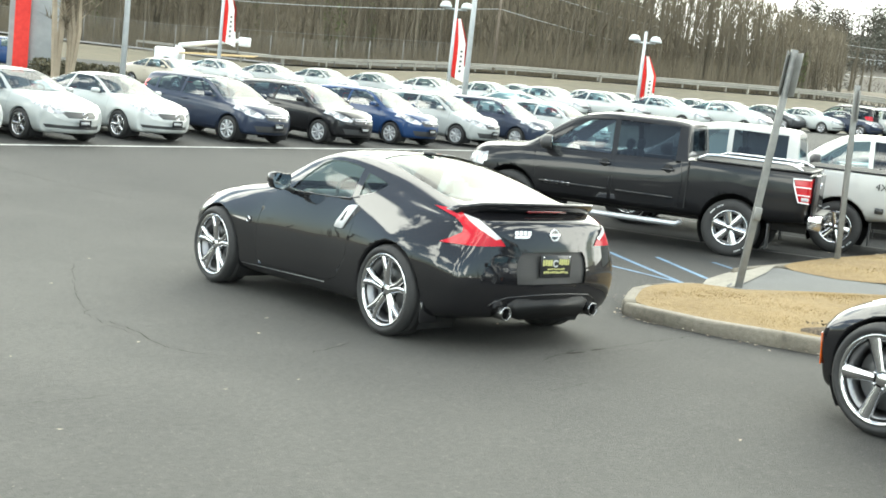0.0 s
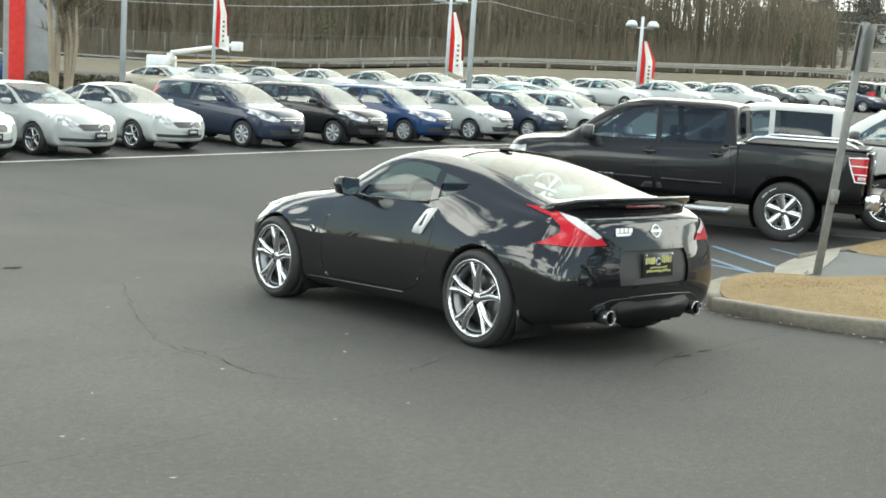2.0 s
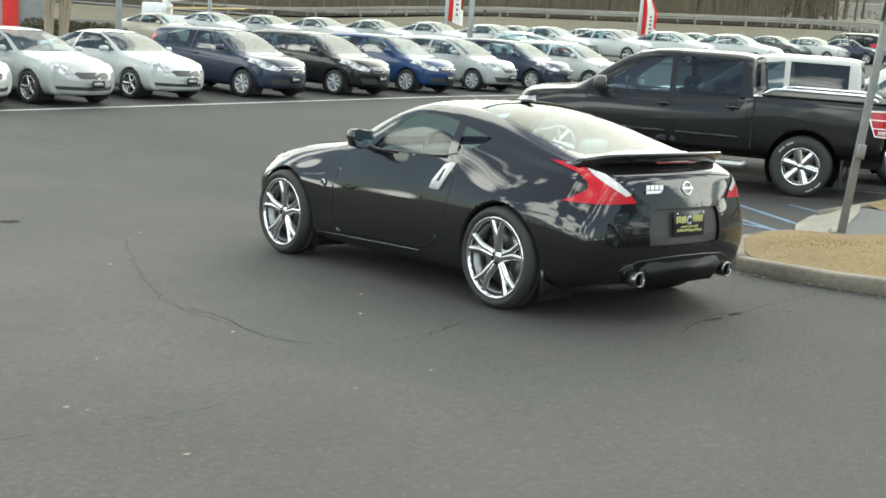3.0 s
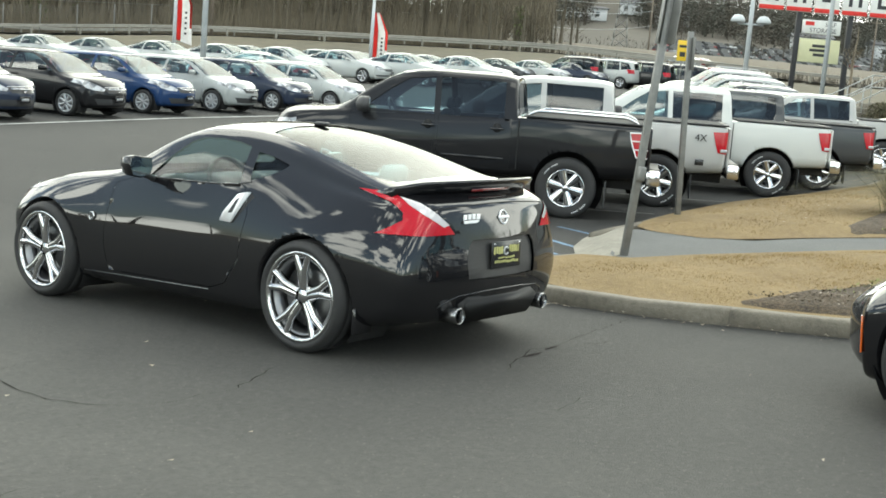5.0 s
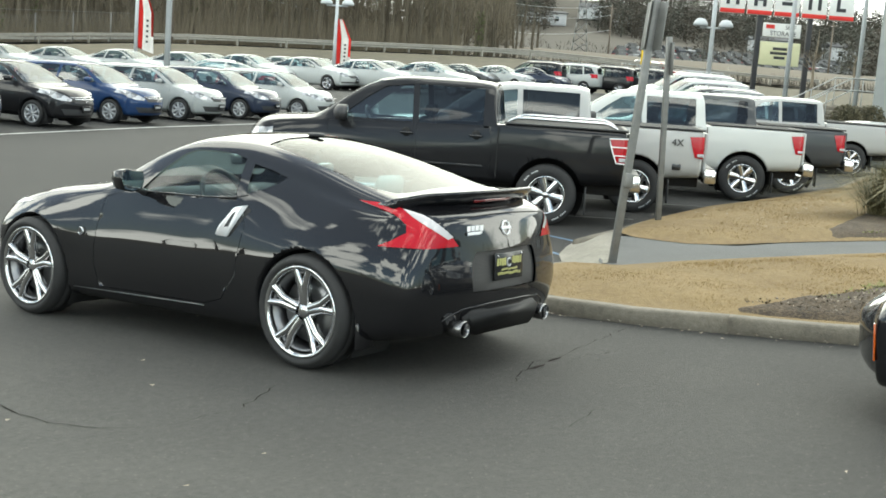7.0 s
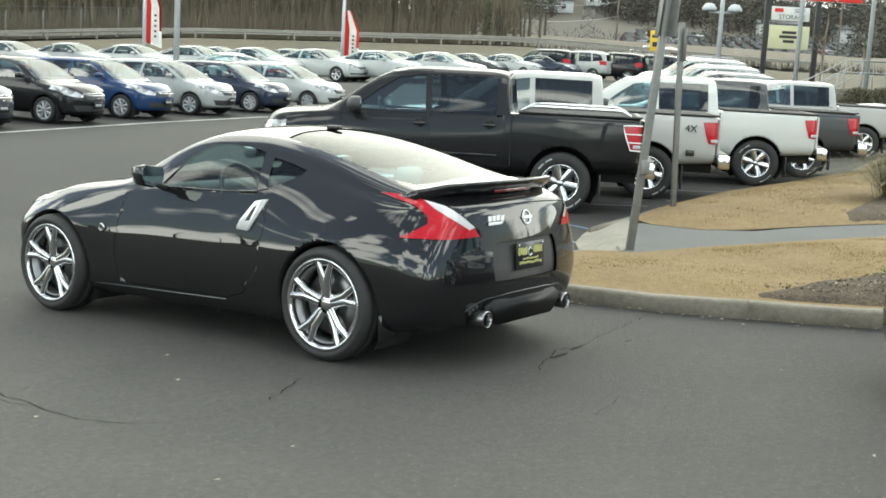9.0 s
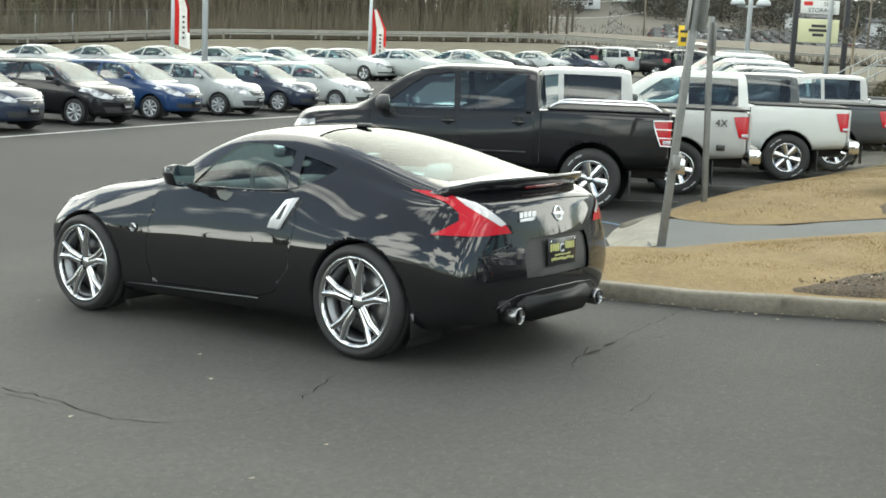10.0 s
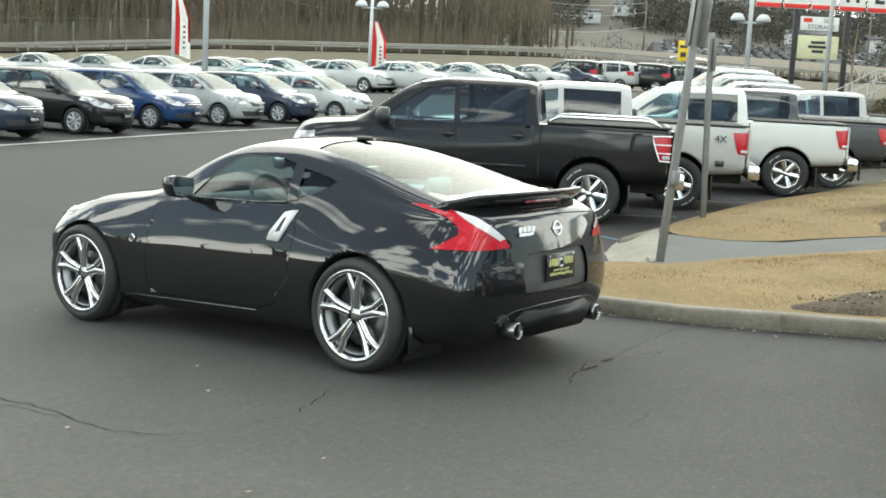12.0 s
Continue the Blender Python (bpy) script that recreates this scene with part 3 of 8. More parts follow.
# black sports coupe
Z_SPEC = dict(
    ends=(-0.86, 3.42), levels=2, stations=36,
    top=curve((-0.86, 0.965), (-0.76, 1.015), (-0.6, 1.055), (-0.45, 1.09), (-0.19, 1.155), (0.25, 1.275), (0.6, 1.34), (0.9, 1.365), (1.12, 1.36), (1.32, 1.32), (1.6, 1.19), (1.95, 1.0), (2.25, 0.96), (2.5, 0.93), (2.79, 0.875), (3.1, 0.77), (3.3, 0.68), (3.42, 0.60)),
    belt=curve((-0.86, 0.80), (-0.5, 0.885), (-0.1, 0.935), (0.3, 0.955), (0.6, 0.965), (0.9, 0.955), (1.5, 0.94), (2.0, 0.90), (2.5, 0.86), (2.95, 0.76), (3.42, 0.53)),
    mid=curve((-0.86, 0.54), (-0.5, 0.58), (0.0, 0.62), (0.5, 0.57), (1.0, 0.53), (1.8, 0.54), (2.5, 0.64), (3.0, 0.56), (3.42, 0.42)),
    half=curve((-0.86, 0.83), (-0.5, 0.885), (0.0, 0.93), (0.4, 0.912), (0.9, 0.888), (1.8, 0.890), (2.5, 0.918), (2.95, 0.87), (3.25, 0.77), (3.42, 0.66)),
    rail=curve((-0.86, 0.64), (-0.5, 0.705), (-0.25, 0.70), (0.19, 0.665), (0.66, 0.635), (1.0, 0.632), (1.28, 0.64), (1.6, 0.69), (1.95, 0.735), (2.5, 0.70), (3.0, 0.62), (3.42, 0.5)),
    bottom=curve((-0.86, 0.25), (-0.5, 0.20), (0.3, 0.155), (2.2, 0.15), (3.0, 0.16), (3.42, 0.24)),
    crown=curve((-0.86, 0.07), (-0.5, 0.11), (-0.25, 0.135), (0.19, 0.15), (0.66, 0.135), (1.0, 0.115), (1.3, 0.095), (1.6, 0.075), (2.0, 0.05), (3.42, 0.05)),
    shoulder=curve((-0.86, 0.11), (-0.3, 0.13), (0.0, 0.145), (0.35, 0.12), (0.8, 0.092), (1.6, 0.09), (2.0, 0.10), (2.5, 0.14), (3.42, 0.12)),
    tuck=curve((-0.86, 0.06), (0.5, 0.07), (1.2, 0.075), (2, 0.06), (3.42, 0.1)),
    barrel=curve((-0.86, 0.0), (-0.2, 0.004), (0.4, 0.006), (1.3, 0.016), (1.9, 0.0), (3.42, 0.0)),
    nose_len=0.5, tail_len=0.42, bow_front=0.42, bow_rear=0.15,
    nose=curve((0.15, -0.10), (0.35, 0.0), (0.55, 0.0), (0.7, -0.04), (1.0, -0.2)),
    tail=curve((0.2, 0.09), (0.34, 0.02), (0.50, -0.015), (0.66, 0.0), (0.80, 0.022), (0.92, 0.035), (1.05, 0.06)),
    wheels=[(0.0, 0.34), (2.55, 0.34)], arch=0.384, style="twin", tyre_r=0.345, rim_r=0.270, tyre_w=0.25, track=0.80,
    side_glass=[("door_window", [(1.53, 0.958), (1.40, 1.09), (1.26, 1.205), (1.17, 1.238), (1.0, 1.242), (0.82, 1.228), (0.715, 1.205), (0.66, 0.975), (1.0, 0.962)], None),
                ("quarter_window", [(0.63, 1.178), (0.48, 1.150), (0.335, 1.112), (0.36, 1.085), (0.46, 1.035), (0.585, 1.0)], None)],
    end_glass=[("windscreen", [(-0.70, 0.995), (0.70, 0.995), (0.52, 1.30), (-0.52, 1.30)], FRONT, lambda c: 1.0 < c.y < 2.05, None),
               ("rear_window", [(-0.50, 0.66), (-0.3, 0.70), (0.3, 0.70), (0.50, 0.66), (0.555, 0.2), (0.575, -0.25), (0.53, -0.40), (0.42, -0.44), (-0.42, -0.44), (-0.53, -0.40), (-0.575, -0.25), (-0.555, 0.2)], TOP, lambda c: c.z > 0.95, M_REARGLASS)],
    lamps=[("lamp_insert", [(-0.303, 0.988), (-0.207, 0.958), (-0.115, 0.895), (-0.039, 0.838), (-0.079, 0.826), (-0.207, 0.898), (-0.267, 0.945)],
            ((-0.5, -0.87, 0), (0.87, -0.5, 0), (0, 0, 1)), lambda c: c.y < 0.1, M_WHITELENS, 0.008, "clear reversing light in the tail lamp"),
           ("tail_lamp", [(-0.475, 1.018), (-0.355, 1.012), (-0.271, 0.975), (-0.139, 0.906), (-0.035, 0.826), (0.000, 0.784), (-0.195, 0.778), (-0.470, 0.780), (-0.405, 0.812), (-0.319, 0.861), (-0.311, 0.904), (-0.355, 0.958)],
            ((-0.5, -0.87, 0), (0.87, -0.5, 0), (0, 0, 1)), lambda c: c.y < 0.1, M_RED, 0.006, "wide red and clear boomerang tail lamp"),
           ("centre_plate_panel", [(-0.31, 0.742), (0.31, 0.742), (0.345, 0.70), (0.365, 0.61), (0.35, 0.505), (-0.35, 0.505), (-0.365, 0.61), (-0.345, 0.70)], REAR, lambda c: c.y < -0.5, M_RECESS, -0.018, "dull grey recess for the plate"),
           ("headlamp", [(2.62, 0.80), (2.9, 0.80), (3.2, 0.70), (3.25, 0.62), (3.05, 0.66), (2.95, 0.74)], SIDE_L, lambda c: c.y > 2.3, M_CLEAR, 0.003, "clear boomerang headlamp")],
    doors=[("door", [(1.86, 0.885), (1.62, 0.955), (0.70, 0.985), (0.60, 0.96), (0.52, 0.80), (0.56, 0.5), (0.70, 0.33), (0.85, 0.285), (1.86, 0.275), (1.90, 0.45)])],
    panels=[],
)


def sports_coupe(name, paint, z5=False):
    s = dict(Z_SPEC)
    if z5:
        s.update(style="five", ends=(-0.86, 3.34), bow_front=0.26, nose_len=0.36,
                 top=curve((-0.86, 0.955), (-0.6, 1.045), (-0.19, 1.155), (0.25, 1.275), (0.6, 1.34), (0.9, 1.365), (1.12, 1.36), (1.32, 1.32), (1.6, 1.19), (1.95, 1.0), (2.4, 0.93), (2.75, 0.83), (3.05, 0.72), (3.25, 0.63), (3.34, 0.55)),
                 belt=curve((-0.86, 0.80), (-0.5, 0.885), (-0.1, 0.935), (0.3, 0.955), (0.9, 0.955), (1.5, 0.935), (2.0, 0.89), (2.5, 0.82), (2.9, 0.72), (3.34, 0.48)),
                 half=curve((-0.86, 0.83), (-0.5, 0.885), (0.0, 0.93), (0.4, 0.908), (0.9, 0.878), (1.8, 0.882), (2.5, 0.91), (2.9, 0.885), (3.15, 0.83), (3.34, 0.73)))
    root = car_thing(name, s, paint)
    interior(root, [0.75], 1.55, 0.28, 0.95, 0.66, M_INTLIGHT)
    # door mirrors: a wedge of a shell on a short arm
    for sg in (-1, 1):
        m = Matrix.Translation((sg * 0.965, 1.46, 1.03))
        bm = bmesh.new()
        face_ = [(-0.080, 0.058), (0.045, 0.072), (0.088, 0.060), (0.094, 0.0), (0.070, -0.062), (0.0, -0.078), (-0.070, -0.060), (-0.088, -0.01)]
        rr = []
        for yy, k in ((-0.045, 0.96), (-0.035, 1.0), (0.02, 0.97), (0.07, 0.80), (0.105, 0.45)):
            rr.append([bm.verts.new((sg * (px * k - 0.02 * (1 - k)), yy + 0.12 * px, pz * k)) for px, pz in face_])
        for q, w in zip(rr, rr[1:]):
            for j in range(len(face_)):
                bm.faces.new((q[j], q[(j + 1) % len(face_)], w[(j + 1) % len(face_)], w[j]))
        bm.faces.new(rr[0])
        bm.faces.new(rr[-1])
        mi = part("door_mirror", bm, paint, root, m=m)
        gl = bmesh.new()
        lo = [gl.verts.new((sg * px * 0.88, -0.047 + 0.12 * px, pz * 0.88)) for px, pz in face_]
        hi = [gl.verts.new((sg * px * 0.88, -0.050 + 0.12 * px, pz * 0.88)) for px, pz in face_]
        gl.faces.new(lo)
        gl.faces.new(hi)
        for j in range(len(face_)):
            gl.faces.new((lo[j], lo[(j + 1) % len(face_)], hi[(j + 1) % len(face_)], hi[j]))
        part("mirror_glass", gl, M_MIRROR, mi, flat=True)
        part("mirror_arm", tube([(-sg * 0.05, 0.02, -0.05), (-sg * 0.13, 0.03, -0.075), (-sg * 0.19, 0.03, -0.10)], [0.022, 0.02, 0.028], 10), M_PLASTIC, mi)
    # trim round the side glass
    for sg in (-1, 1):
        part("window_trim", tube([skin(root, (sg * 3, yy, zz), (-sg, 0, 0))[0] for yy, zz in ((1.60, 0.947), (1.4, 0.949), (1.2, 0.951), (0.9, 0.956), (0.68, 0.968), (0.57, 0.99))], 0.006, 6), M_TRIM, root)
        # chrome blade handle
        b = bmesh.new()
        m = Matrix(((0, 0, sg, 0), (1, 0, 0, 0), (0, 1, 0, 0), (0, 0, 0, 1)))
        add_prism(b, [(0.535, 0.932), (0.612, 0.915), (0.725, 0.79), (0.748, 0.735), (0.65, 0.73), (0.62, 0.785)], 0.83, 0.892, m)
        for v in b.verts:
            v.co.x -= sg * 0.16 * max(v.co.z - 0.74, 0.0)
        bmesh.ops.bevel(b, geom=b.edges[:], offset=0.006, segments=2, affect='EDGES')
        hd = part("door_handle", b, M_BADGE, root, "upright chrome blade door handle")
        g = bmesh.new()
        add_prism(g, [(0.585, 0.893), (0.635, 0.795), (0.672, 0.79), (0.615, 0.875)], 0.85, 0.894, m)
        for v in g.verts:
            v.co.x -= sg * 0.16 * max(v.co.z - 0.74, 0.0)
        part("handle_slot", g, M_PLASTIC, hd, flat=True)
        # round side repeater badge
        b = bmesh.new()
        add_lathe(b, [(0.0005, 0.012), (0.02, 0.012), (0.028, 0.004), (0.03, -0.01)], 20, closed=False)
        fbadge = part("fender_badge", b, M_PLASTIC, root, "round badge with a chrome ring", m=Matrix.Translation(skin(root, (sg * 3, 2.016, 0.64), (-sg, 0, 0))[0]) @ Matrix.Rotation(0 if sg > 0 else math.pi, 4, 'Z'))
        ring_ = bmesh.new()
        add_lathe(ring_, [(0.021, 0.011), (0.026, 0.015), (0.031, 0.006), (0.026, 0.003)], 20)
        add_box(ring_, (0.0125, 0, -0.012), (0.003, 0.022, 0.006), 0.001)
        part("badge_ring", ring_, M_CHROME, fbadge)
        # sill strip
        part("sill_strip", tube([(sg * 0.862, 2.13, 0.246), (sg * 0.858, 1.5, 0.258), (sg * 0.860, 0.86, 0.272)], 0.0028, 6), M_DISC, root)
        # mud guard behind the rear wheel
        part("splash_guard", box((sg * 0.80, -0.40, 0.245), (0.16, 0.03, 0.16), 0.01), paint, root)
    if z5:
        for sg in (-1, 1):
            hit, nrm = skin(root, (sg * 3, 3.03, 0.44), (-sg, 0, 0))
            part("side_marker", box((0, 0, 0), (0.010, 0.035, 0.20), 0.004), M_AMBER, root, "upright amber side marker", m=Matrix.Translation(hit + nrm * 0.004) @ nrm.to_track_quat('X', 'Z').to_matrix().to_4x4())
    # ducktail spoiler that rises from the rear wings, swept round in plan
    b = bmesh.new()
    n = 44
    prof = [(-0.012, 0.0), (-0.004, 0.012), (0.06, 0.006), (0.20, -0.012), (0.26, -0.034), (0.22, -0.095), (0.08, -0.080), (0.0, -0.022)]
    rings = []
    for i in range(n + 1):
        t = -1 + 2 * i / n
        k = smooth(abs(t), 0.80, 1.0)
        x = 0.69 * t
        zc = 1.088 - 0.022 * t * t - 0.030 * k
        yc = -0.785 + 0.20 * abs(t) ** 2.2 + 0.07 * k
        rings.append([b.verts.new((x, yc + py * (1 - 0.35 * k), zc + pz * (1 + 0.25 * k) - 0.04 * py)) for py, pz in prof])
    for q, w in zip(rings, rings[1:]):
        for j in range(len(prof)):
            b.faces.new((q[j], q[(j + 1) % len(prof)], w[(j + 1) % len(prof)], w[j]))
    b.faces.new(rings[0])
    b.faces.new(rings[-1][::-1])
    sp = part("spoiler", b, paint, root)
    bl = bmesh.new()
    add_tube(bl, [(x, -0.738 + 0.20 * abs(x / 0.71) ** 2.2, 1.034 - 0.02 * (x / 0.71) ** 2) for x in (-0.2, -0.1, 0.0, 0.1, 0.2)], 0.013, 8)
    part("brake_light", bl, M_REDDARK, sp, "red high brake light")
    # shut line of the hatch, its lip and the dark gap below the spoiler
    for zz, wd in ((0.955, 0.60),):
        pts = []
        for i in range(15):
            x = -wd + 2 * wd * i / 14
            zq = zz - 0.03 * (x / wd) ** 2
            pts.append(skin(root, (x, -2, zq), (0, 1, 0))[0] + Vector((0, -0.001, 0)))
        part("hatch_seam", tube(pts, 0.004, 6), M_UNDER, root)
    # plate with its lettering as bars
    mrear = Matrix(((1, 0, 0, 0), (0, 0, 1, 0), (0, 1, 0, 0), (0, 0, 0, 1)))
    pan = next(o for o in root.children if o.name.startswith("centre_plate_panel"))
    pan.name = "plate_panel"
    py0 = min(v.co.y for v in pan.data.vertices)
    pl = part("number_plate", box((0.02, py0 - 0.004, 0.638), (0.315, 0.010, 0.165), 0.004), M_TRIM, root, "black dealer plate with yellow lettering bars")
    prng = random.Random(3)
    for z, h, x0, x1, n in ((0.668, 0.052, -0.125, -0.02, 4), (0.672, 0.046, 0.045, 0.155, 5), (0.618, 0.012, -0.07, 0.11, 9), (0.594, 0.018, -0.11, 0.15, 12)):
        wx = (x1 - x0) / n
        for i in range(n):
            pb = box((x0 + wx * (i + 0.5), py0 - 0.0105, z + prng.uniform(-0.003, 0.003)), (wx * prng.uniform(0.55, 0.85), 0.003, h * prng.uniform(0.8, 1.0)), 0.001)
            part("plate_bar", pb, M_YELLOW, pl, flat=True)
    y = bmesh.new()
    add_tube(y, [(0.012 + 0.024 * math.cos(a), py0 - 0.0105, 0.66 + 0.024 * math.sin(a)) for a in [math.pi * (0.2 + 1.6 * i / 8) for i in range(9)]], 0.006, 6)
    part("plate_mark", y, M_SILVERPL, pl, flat=True)
    part("plate_bolt", tube([(-0.115, py0 - 0.008, 0.705), (-0.115, py0 - 0.013, 0.705)], 0.007, 8), M_CHROME, pl)
    part("plate_bolt", tube([(0.155, py0 - 0.008, 0.705), (0.155, py0 - 0.013, 0.705)], 0.007, 8), M_CHROME, pl)
    # tail badge and name strip
    tb, tn = skin(root, (0, -2, 0.868), (0, 1, 0))
    b = bmesh.new()
    add_lathe(b, [(0.034, 0.0), (0.041, 0.008), (0.048, 0.0), (0.041, -0.004)], 24)
    add_box(b, (0.003, 0, 0), (0.010, 0.11, 0.018), 0.004)
    part("tail_badge", b, M_BADGE, root, m=Matrix.Translation(tb + 0.003 * tn) @ tn.to_track_quat('X', 'Z').to_matrix().to_4x4())
    b = bmesh.new()
    for i, (dx, dz, w) in enumerate(((-0.05, 0.012, 0.03), (-0.012, 0.013, 0.03), (0.025, 0.014, 0.03), (0.065, 0.012, 0.034), (0.0, -0.016, 0.15))):
        add_box(b, (-0.315 + dx, skin(root, (-0.315 + dx, -2, 0.868 + dz), (0, 1, 0))[0].y - 0.003, 0.868 + dz), (w, 0.008, 0.032 if i < 4 else 0.018), 0.002)
    part("name_badge", b, M_BADGE, root, flat=True)
    # lower bumper: dark diffuser between the exhausts
    p = bmesh.new()
    add_prism(p, [(-0.40, 0.36), (-0.34, 0.40), (0.34, 0.40), (0.40, 0.36), (0.36, 0.29), (0.30, 0.245), (-0.30, 0.245), (-0.36, 0.29)], -0.858, -0.50, mrear)
    bmesh.ops.bevel(p, geom=[e for e in p.edges if all(v.co.y < -0.7 for v in e.verts)], offset=0.012, segments=2, affect='EDGES')
    dif = part("diffuser", p, M_SATIN, root)
    part("diffuser_edge", tube([skin(root, (x, -2, z), (0, 1, 0))[0] for x, z in ((-0.56, 0.345), (-0.52, 0.375), (-0.42, 0.41), (-0.2, 0.425), (0, 0.428), (0.2, 0.425), (0.42, 0.41), (0.52, 0.375), (0.56, 0.345))], 0.006, 6), M_TRIM, dif)
    for sg in (-1, 1):
        e = bmesh.new()
        m = Matrix.Translation((sg * 0.455, -0.825, 0.300)) @ Matrix.Rotation(radians(-90), 4, 'Z')
        add_lathe(e, [(0.042, 0.045), (0.047, 0.05), (0.052, 0.04), (0.048, -0.12), (0.038, -0.12)], 28)
        part("exhaust_tip", e, M_STEELTIP, root, "round polished exhaust tip", m=m)
        e = bmesh.new()
        add_lathe(e, [(0.0005, -0.03), (0.043, -0.03)], 20, closed=False)
        part("exhaust_inside", e, M_UNDER, root, m=m)
    # roof antenna base and rear wiper fin
    b = bmesh.new()
    add_box(b, (0, 0.70, skin(root, (0, 0.72, 3), (0, 0, -1))[0].z + 0.008), (0.05, 0.11, 0.024), 0.010)
    part("antenna", b, M_PLASTIC, root)
    return root


M_STEELTIP = mat("steel_tip", (0.26, 0.26, 0.26), 0.25, 1.0)
M_YELLOW = mat("yellow_print", (0.42, 0.41, 0.15), 0.5)

# five-door hatchback
HATCH_SPEC = dict(
    ends=(-0.70, 3.43), levels=1, stations=30,
    top=curve((-0.70, 1.04), (-0.62, 1.28), (-0.45, 1.385), (0.2, 1.44), (1.0, 1.455), (1.55, 1.42), (1.95, 1.265), (2.36, 1.01), (2.50, 0.945), (3.0, 0.90), (3.25, 0.82), (3.37, 0.72), (3.43, 0.62)),
    belt=curve((-0.70, 0.86), (-0.4, 0.99), (0.4, 0.965), (1.5, 0.92), (2.3, 0.90), (2.8, 0.83), (3.2, 0.72), (3.43, 0.56)),
    half=curve((-0.70, 0.76), (-0.4, 0.83), (0.3, 0.85), (2.2, 0.85), (2.8, 0.84), (3.2, 0.77), (3.43, 0.66)),
    rail=curve((-0.70, 0.55), (-0.3, 0.58), (0.5, 0.60), (1.5, 0.60), (2.0, 0.64), (2.4, 0.72), (2.8, 0.66), (3.43, 0.48)),
    bottom=curve((-0.70, 0.32), (-0.3, 0.24), (2.8, 0.2), (3.43, 0.24)),
    crown=curve((-0.70, 0.05), (0, 0.06), (1.6, 0.07), (2.5, 0.05), (3.43, 0.05)),
    shoulder=curve((-0.70, 0.06), (1, 0.055), (2.3, 0.07), (3.43, 0.1)),
    tuck=curve((-0.70, 0.06), (3.43, 0.07)), barrel=curve((-0.70, 0.01), (1.5, 0.02), (2.3, 0.0), (3.43, 0.0)),
    nose_len=0.45, tail_len=0.3, bow_front=0.30, bow_rear=0.12,
    nose=curve((0.2, -0.06), (0.4, 0.0), (0.6, 0.0), (0.8, -0.06), (1.1, -0.12)),
    tail=curve((0.3, 0.04), (0.5, 0.0), (0.9, 0.03), (1.4, 0.12)),
    wheels=[(0.0, 0.31), (2.6, 0.31)], arch=0.345, style="cover", tyre_r=0.30, rim_r=0.20, tyre_w=0.19, track=0.74, rim_mat=M_SILVERPL,
    side_glass=[("front_door_window", [(2.12, 0.985), (1.72, 1.235), (1.45, 1.335), (1.02, 1.345), (0.98, 0.975)], M_GLASS),
                ("rear_door_window", [(0.90, 0.98), (0.94, 1.345), (0.35, 1.335), (0.08, 1.28), (0.10, 1.0)], M_GLASS),
                ("quarter_window", [(0.02, 1.01), (0.0, 1.26), (-0.25, 1.19), (-0.40, 1.06)], M_GLASS)],
    end_glass=[("windscreen", [(-0.71, 0.975), (0.71, 0.975), (0.55, 1.40), (-0.55, 1.40)], FRONT, lambda c: 1.4 < c.y < 2.6, None),
               ("rear_window", [(-0.55, 1.02), (0.55, 1.02), (0.50, 1.32), (-0.50, 1.32)], REAR, lambda c: c.y < 0.1, None)],
    lamps=[("headlamp", [(-0.40, 0.61), (-0.34, 0.66), (-0.48, 0.75), (-0.64, 0.83), (-0.75, 0.855), (-0.80, 0.78), (-0.73, 0.68), (-0.56, 0.625)], FRONT, lambda c: c.y > 2.4, M_CLEAR, 0.004, "large swept clear headlamp"),
           ("tail_lamp", [(-0.80, 0.9), (-0.70, 0.9), (-0.66, 1.18), (-0.74, 1.18)], REAR, lambda c: c.y < 0.0, M_RED, 0.004, "tall red tail lamp"),
           ("centre_grille", [(-0.30, 0.575), (0.30, 0.575), (0.36, 0.70), (-0.36, 0.70)], FRONT, lambda c: c.y > 3.0, M_PLASTIC, -0.004, ""),
           ("centre_air_intake", [(-0.50, 0.30), (0.50, 0.30), (0.58, 0.44), (-0.58, 0.44)], FRONT, lambda c: c.y > 3.0, M_PLASTIC, -0.008, "")],
    doors=[("front_door", [(2.28, 0.95), (0.96, 0.97), (0.96, 0.36), (2.28, 0.32)]),
           ("rear_door", [(0.92, 0.965), (0.06, 0.985), (0.20, 0.72), (0.42, 0.55), (0.46, 0.36), (0.92, 0.36)])],
)


def nose_trim(root, y, zg, zp, w=0.62, two=False, bar=True):
    for k in range(2 if two else 0):
        z = zg + (0.035, -0.05)[k]
        ww = w * (1.06, 0.86)[k]
        part("grille_bar", tube([(x, skin(root, (x, 6, z), (0, -1, 0))[0].y + 0.006, z) for x in (-ww / 2, -ww * 0.3, 0, ww * 0.3, ww / 2)], 0.010, 6), M_CHROME, root)
    if bar:
        b = bmesh.new()
        add_tube(b, [(-w / 2, y - 0.05, zg), (-w * 0.2, y + 0.012, zg - 0.004), (w * 0.2, y + 0.012, zg - 0.004), (w / 2, y - 0.05, zg)], 0.014, 6)
        part("grille_bar", b, M_CHROME, root)
    b = bmesh.new()
    add_lathe(b, [(0.05, 0.0), (0.062, 0.012), (0.07, 0.0)], 18)
    part("front_badge", b, M_CHROME, root, m=Matrix.Translation((0, y + 0.01, zg - 0.005)) @ Matrix.Rotation(radians(90), 4, 'Z'))
    part("number_plate", box((0, y + 0.028, zp), (0.30, 0.012, 0.15), 0.004), M_TRIM, root)
    part("plate_bar", box((0, y + 0.036, zp + 0.005), (0.22, 0.004, 0.05), 0.001), M_SILVERPL, root)


